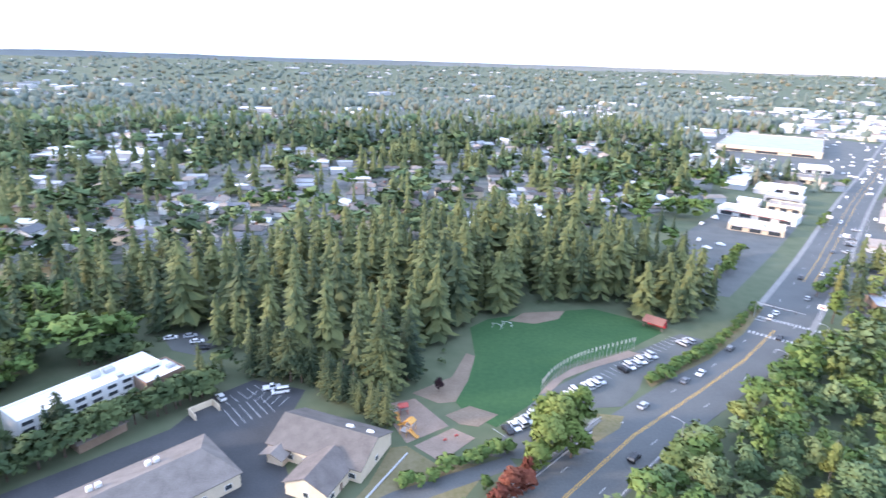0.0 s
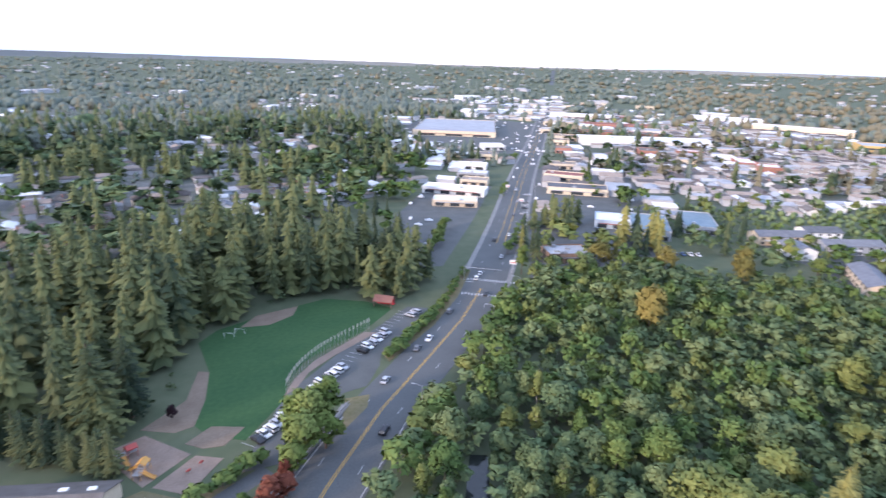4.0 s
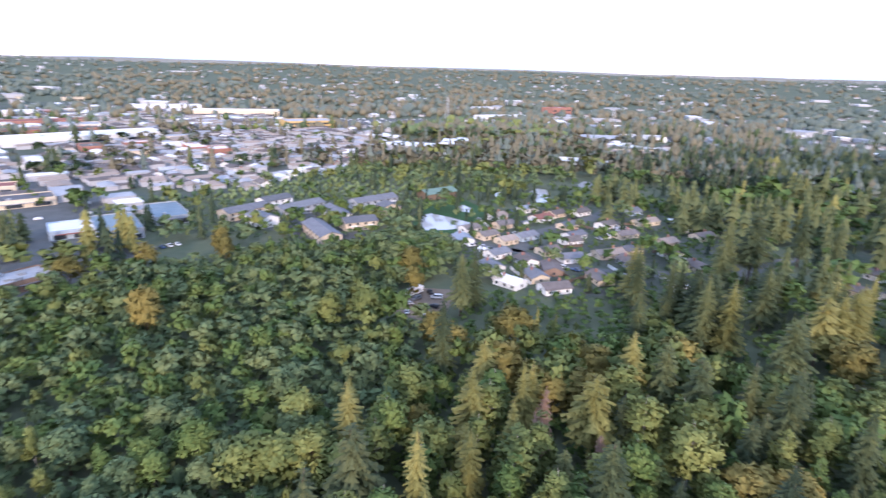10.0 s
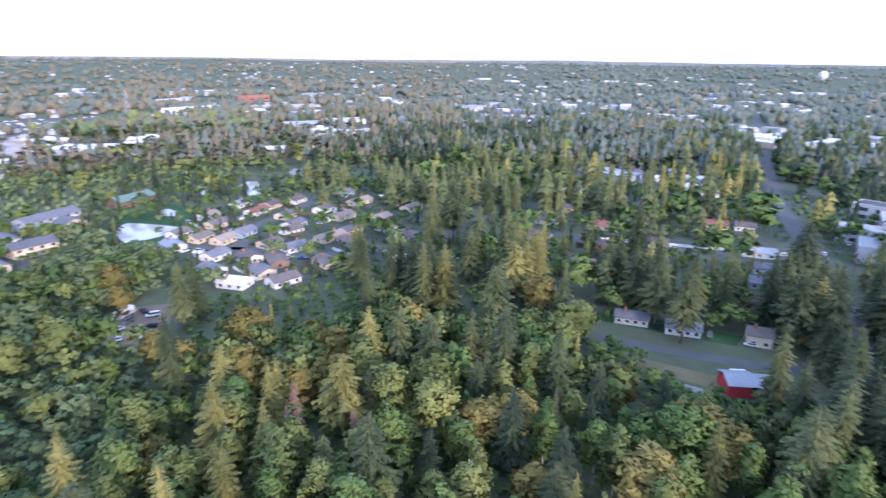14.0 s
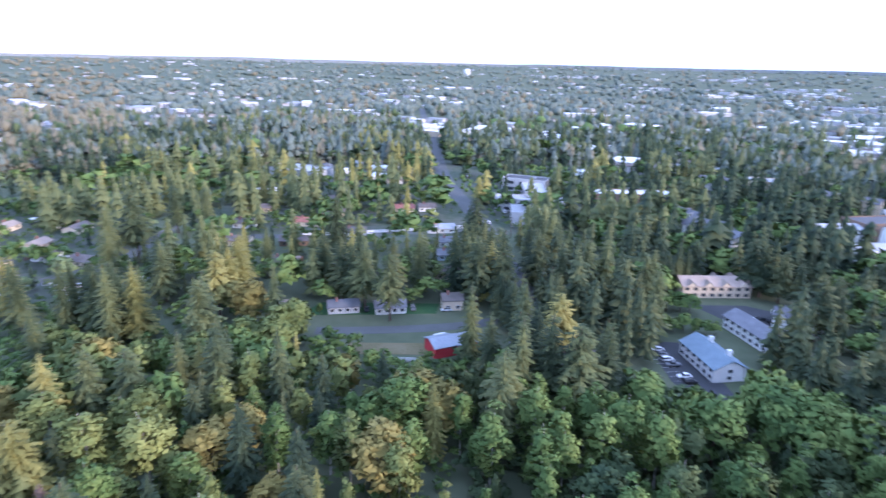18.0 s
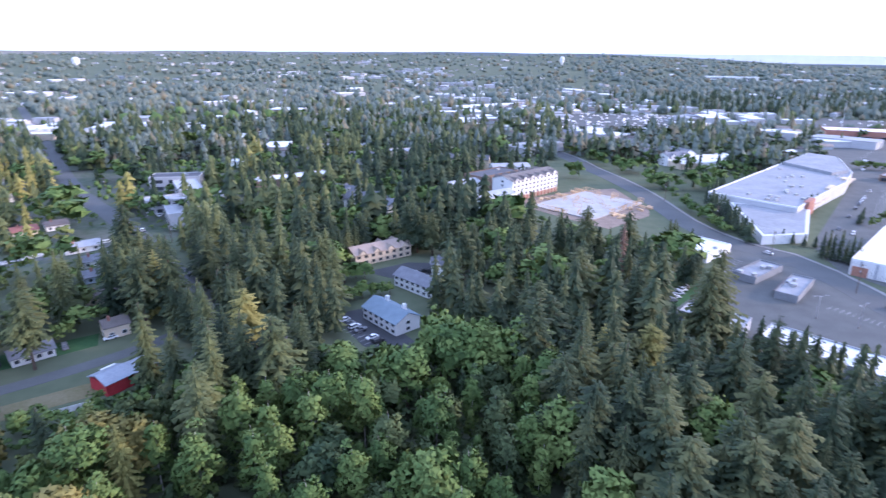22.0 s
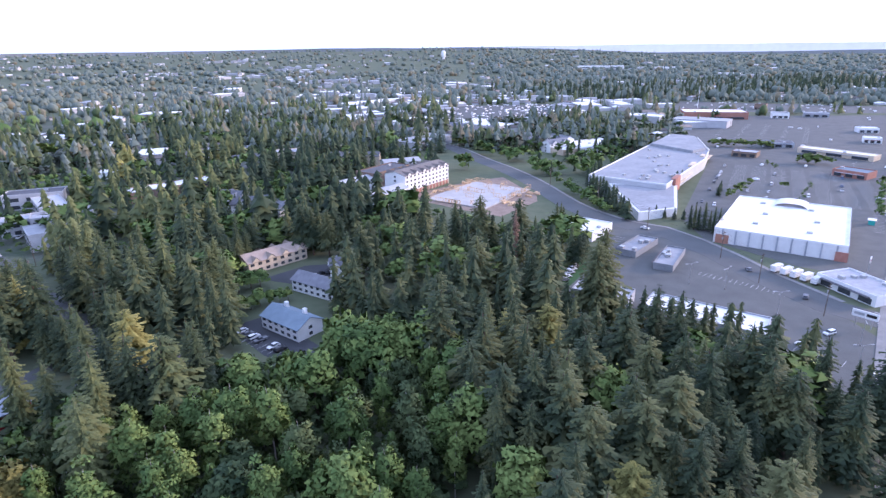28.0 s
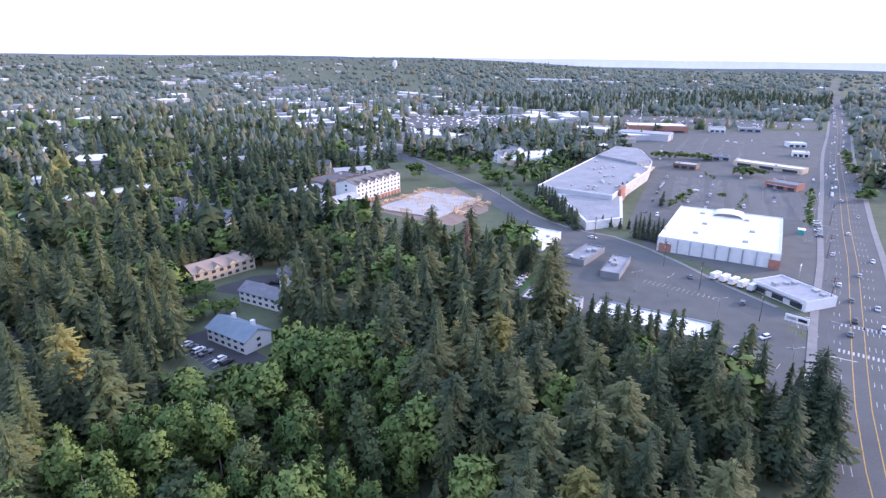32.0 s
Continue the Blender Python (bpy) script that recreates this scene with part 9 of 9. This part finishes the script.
part("body", Shape().box(0, 0, 0, 4, 3, 2.6), TEAL, kb)
part("roof", Shape().box(0, 0, 2.6, 5, 4, 0.25), ROOFS["white"], kb)

# ---------------------------------------------------------------- the park
curve = resample([(31, 154), (36, 162), (44, 170), (54, 176.5), (68, 184)], 1.7)
for i, (x, y) in enumerate(curve):
    fp = thing("flag_post", at(x, y, 35), "slim pole with a faded banner in a curved row", "flag post", "row of flag posts")
    part("pole", Shape().tube([(0, 0, 0), (0, 0, 5.0)], [0.07, 0.05], 6), STEEL, fp)
    part("banner", Shape().box(0.32, 0, 3.4, 0.6, 0.05, 1.4), BANNER, fp)


def play_frame(x, y, deg, c1, c2):
    t = thing("play_structure", at(x, y, deg, 0.08), "red and yellow climbing frame with slides", "playground", "play structures")
    for px in (-2.2, 0, 2.2):
        for py in (-1, 1):
            part("post", Shape().tube([(px, py, 0), (px, py, 2.7)], [0.08, 0.08], 6), c1, t)
    for px, z in ((-1.1, 1.2), (1.1, 1.6)):
        part("deck", Shape().box(px, 0, z, 2.2, 2.0, 0.14), STEEL, t)
    part("roof", Shape().gable(2.2, 2.0, 2.7, 0.7, 0.2), c1, t, "", Matrix.Translation((1.1, 0, 0)))
    for s, px in ((-1, -1.1), (1, 1.1)):
        sl = Shape()
        pts = [(px, s * 1.0, 1.6), (px, s * 1.9, 1.1), (px, s * 3.0, 0.45), (px, s * 3.9, 0.2)]
        for (ax, ay, az), (bx, by, bz) in zip(pts, pts[1:]):
            sl.add([(ax - 0.4, ay, az), (ax + 0.4, ay, az), (bx + 0.4, by, bz), (bx - 0.4, by, bz), (ax - 0.4, ay, az - 0.1), (ax + 0.4, ay, az - 0.1), (bx + 0.4, by, bz - 0.1), (bx - 0.4, by, bz - 0.1)],
                   [(0, 1, 2, 3), (7, 6, 5, 4), (0, 3, 7, 4), (2, 1, 5, 6)])
            for e in (-0.45, 0.45):
                sl.add([(ax + e - 0.05, ay, az + 0.3), (ax + e + 0.05, ay, az + 0.3), (bx + e + 0.05, by, bz + 0.3), (bx + e - 0.05, by, bz + 0.3), (ax + e - 0.05, ay, az - 0.1), (ax + e + 0.05, ay, az - 0.1), (bx + e + 0.05, by, bz - 0.1), (bx + e - 0.05, by, bz - 0.1)],
                       [(0, 1, 2, 3), (0, 3, 7, 4), (1, 5, 6, 2)])
        part("slide", sl, c2, t)
    return t


play_frame(-11, 141, 20, PLAYRED, PLAYYEL)
play_frame(-8, 133, 60, PLAYYEL, PLAYYEL)
for x, y in ((2, 129), (5, 131)):
    sw = thing("spring_rider", at(x, y, 30, 0.08), "small red spring rider on the bark", "playground", "spring riders")
    part("spring", Shape().tube([(0, 0, 0), (0, 0, 0.5)], [0.16, 0.12], 8), STEEL, sw)
    part("seat", Shape().box(0, 0, 0.5, 1.1, 0.4, 0.45, 0, 0.7), PLAYRED, sw)
for x, y, d in ((21, 198, -30), (25, 200, -30)):
    gl = thing("football_goal", at(x, y, d, 0.05), "small white football goal on the lawn", "goal", "football goals")
    for s in (-1.8, 1.8):
        part("post", Shape().tube([(s, 0, 0), (s, 0, 1.9)], [0.06, 0.06], 6), TRIM, gl)
        part("stay", Shape().tube([(s, 0, 1.9), (s, 1.4, 0)], [0.04, 0.04], 6), TRIM, gl)
    part("crossbar", Shape().tube([(-1.8, 0, 1.9), (1.8, 0, 1.9)], [0.06, 0.06], 6), TRIM, gl)
rail = thing("guard_rail", at(0, 0, 0), "pale steel guard rail along the highway", "guard rail")
gr = offset_line([p for p in resample(HIGHWAY, 4) if 86 < p[1] < 136 and p[0] < 60], 10.2)
part("beam", strip(Shape(), gr, -0.06, 0.06, 0.75, 0.35), STEEL, rail)
for p in gr[::2]:
    part("post", Shape().box(p[0], p[1], 0, 0.16, 0.16, 0.7), POLEWOOD, rail)
# board fences and sheds between the small houses
def fence(ax, ay, bx, by, mat, h=1.8):
    L = math.hypot(bx - ax, by - ay)
    t = thing("board_fence", at(ax, ay, math.degrees(math.atan2(by - ay, bx - ax))), "weathered board fence between yards", "fence", "board fences")
    part("panel", Shape().box(L / 2, 0, 0.1, L, 0.08, h - 0.1), mat, t)
    n = max(int(L / 6), 1)
    for i in range(n + 1):
        part("post", Shape().box(L * i / n, 0.08, 0, 0.14, 0.14, h + 0.1), POLEWOOD, t)


rg = random.Random(14)
for i in range(26):
    x, y = rg.uniform(250, 400), rg.uniform(-90, 50)
    if free(x, y, 1):
        a = radians(rg.choice([-40, 50, 30, -60]))
        L = rg.uniform(12, 24)
        fence(x, y, x + L * math.cos(a), y + L * math.sin(a), rg.choice([POLEWOOD, TRIM, WALLS["brown"]]))
fence(271, -173, 246, -212, TRIM)
fence(246, -212, 221, -254, TRIM)
fence(121, -121, 131, -112, TRIM)
for i in range(14):
    x, y = rg.uniform(250, 400), rg.uniform(-90, 50)
    if free(x, y, 3):
        house(x, y, rg.uniform(0, 90), 4, 3, 2.1, rg.choice(["white", "brown", "palegrey"]), "white", 0.8, 0.0, "small white garden shed in a yard", 1, False, False, False, "garden_shed", "garden sheds")
for i in range(30):
    x, y = rg.uniform(250, 410), rg.uniform(-95, 55)
    if free(x, y, 1):
        car(x, y, rg.choice([-40, 50, 30]) + rg.uniform(-8, 8), None, rg.choice(["sedan", "suv", "pickup", "van"]), 0.05, "cars at the small houses")

# masts, towers and tanks on the skyline
def lattice(x, y, h, w):
    t = thing("lattice_tower", at(x, y, 20, hill(x, y)), "slim steel lattice tower above the trees", "tower", "lattice towers")
    for a, b in ((-1, -1), (1, -1), (1, 1), (-1, 1)):
        part("leg", Shape().tube([(a * w, b * w, 0), (a * w * 0.25, b * w * 0.25, h)], [0.35, 0.22], 5), STEEL, t)
    n = 6
    for i in range(n):
        f0, f1 = i / n, (i + 1) / n
        k0, k1 = w * (1 - 0.75 * f0), w * (1 - 0.75 * f1)
        br = Shape()
        for a, b, c, d in ((-1, -1, 1, -1), (1, -1, 1, 1), (1, 1, -1, 1), (-1, 1, -1, -1)):
            br.tube([(a * k0, b * k0, h * f0), (c * k1, d * k1, h * f1)], [0.16, 0.16], 4)
        part("brace", br, STEEL, t)
    part("crossarm", Shape().box(0, 0, h * 0.86, 0.6, w * 3, 0.6), STEEL, t)


lattice(1056, 214, 42, 3.5)
lattice(1027, -75, 40, 3.5)
lattice(600, 300, 30, 2)
for x, y, h, r in ((-40, -3000, 30, 11), (1850, -2100, 26, 14)):
    wt = thing("water_tank", at(x, y, 0, hill(x, y)), "white water tank on the wooded skyline", "water tank", "water tanks")
    part("tank", Shape().tube([(0, 0, 14), (0, 0, 17), (0, 0, 14 + h * 0.7), (0, 0, 14 + h)], [r * 0.8, r, r, r * 0.5], 16), TRIM, wt)
    part("column", Shape().tube([(0, 0, 0), (0, 0, 15)], [r * 0.5, r * 0.5], 12), TRIM, wt)
fp = thing("flag_pole", at(-400, -905, 0), "tall white steel flagpole behind the lot", "flagpole")
part("pole", Shape().tube([(0, 0, 0), (0, 0, 34)], [0.4, 0.25], 8), TRIM, fp)
part("ball", Shape().tube([(0, 0, 34), (0, 0, 34.3), (0, 0, 34.6)], [0.2, 0.45, 0.2], 8), TRIM, fp)
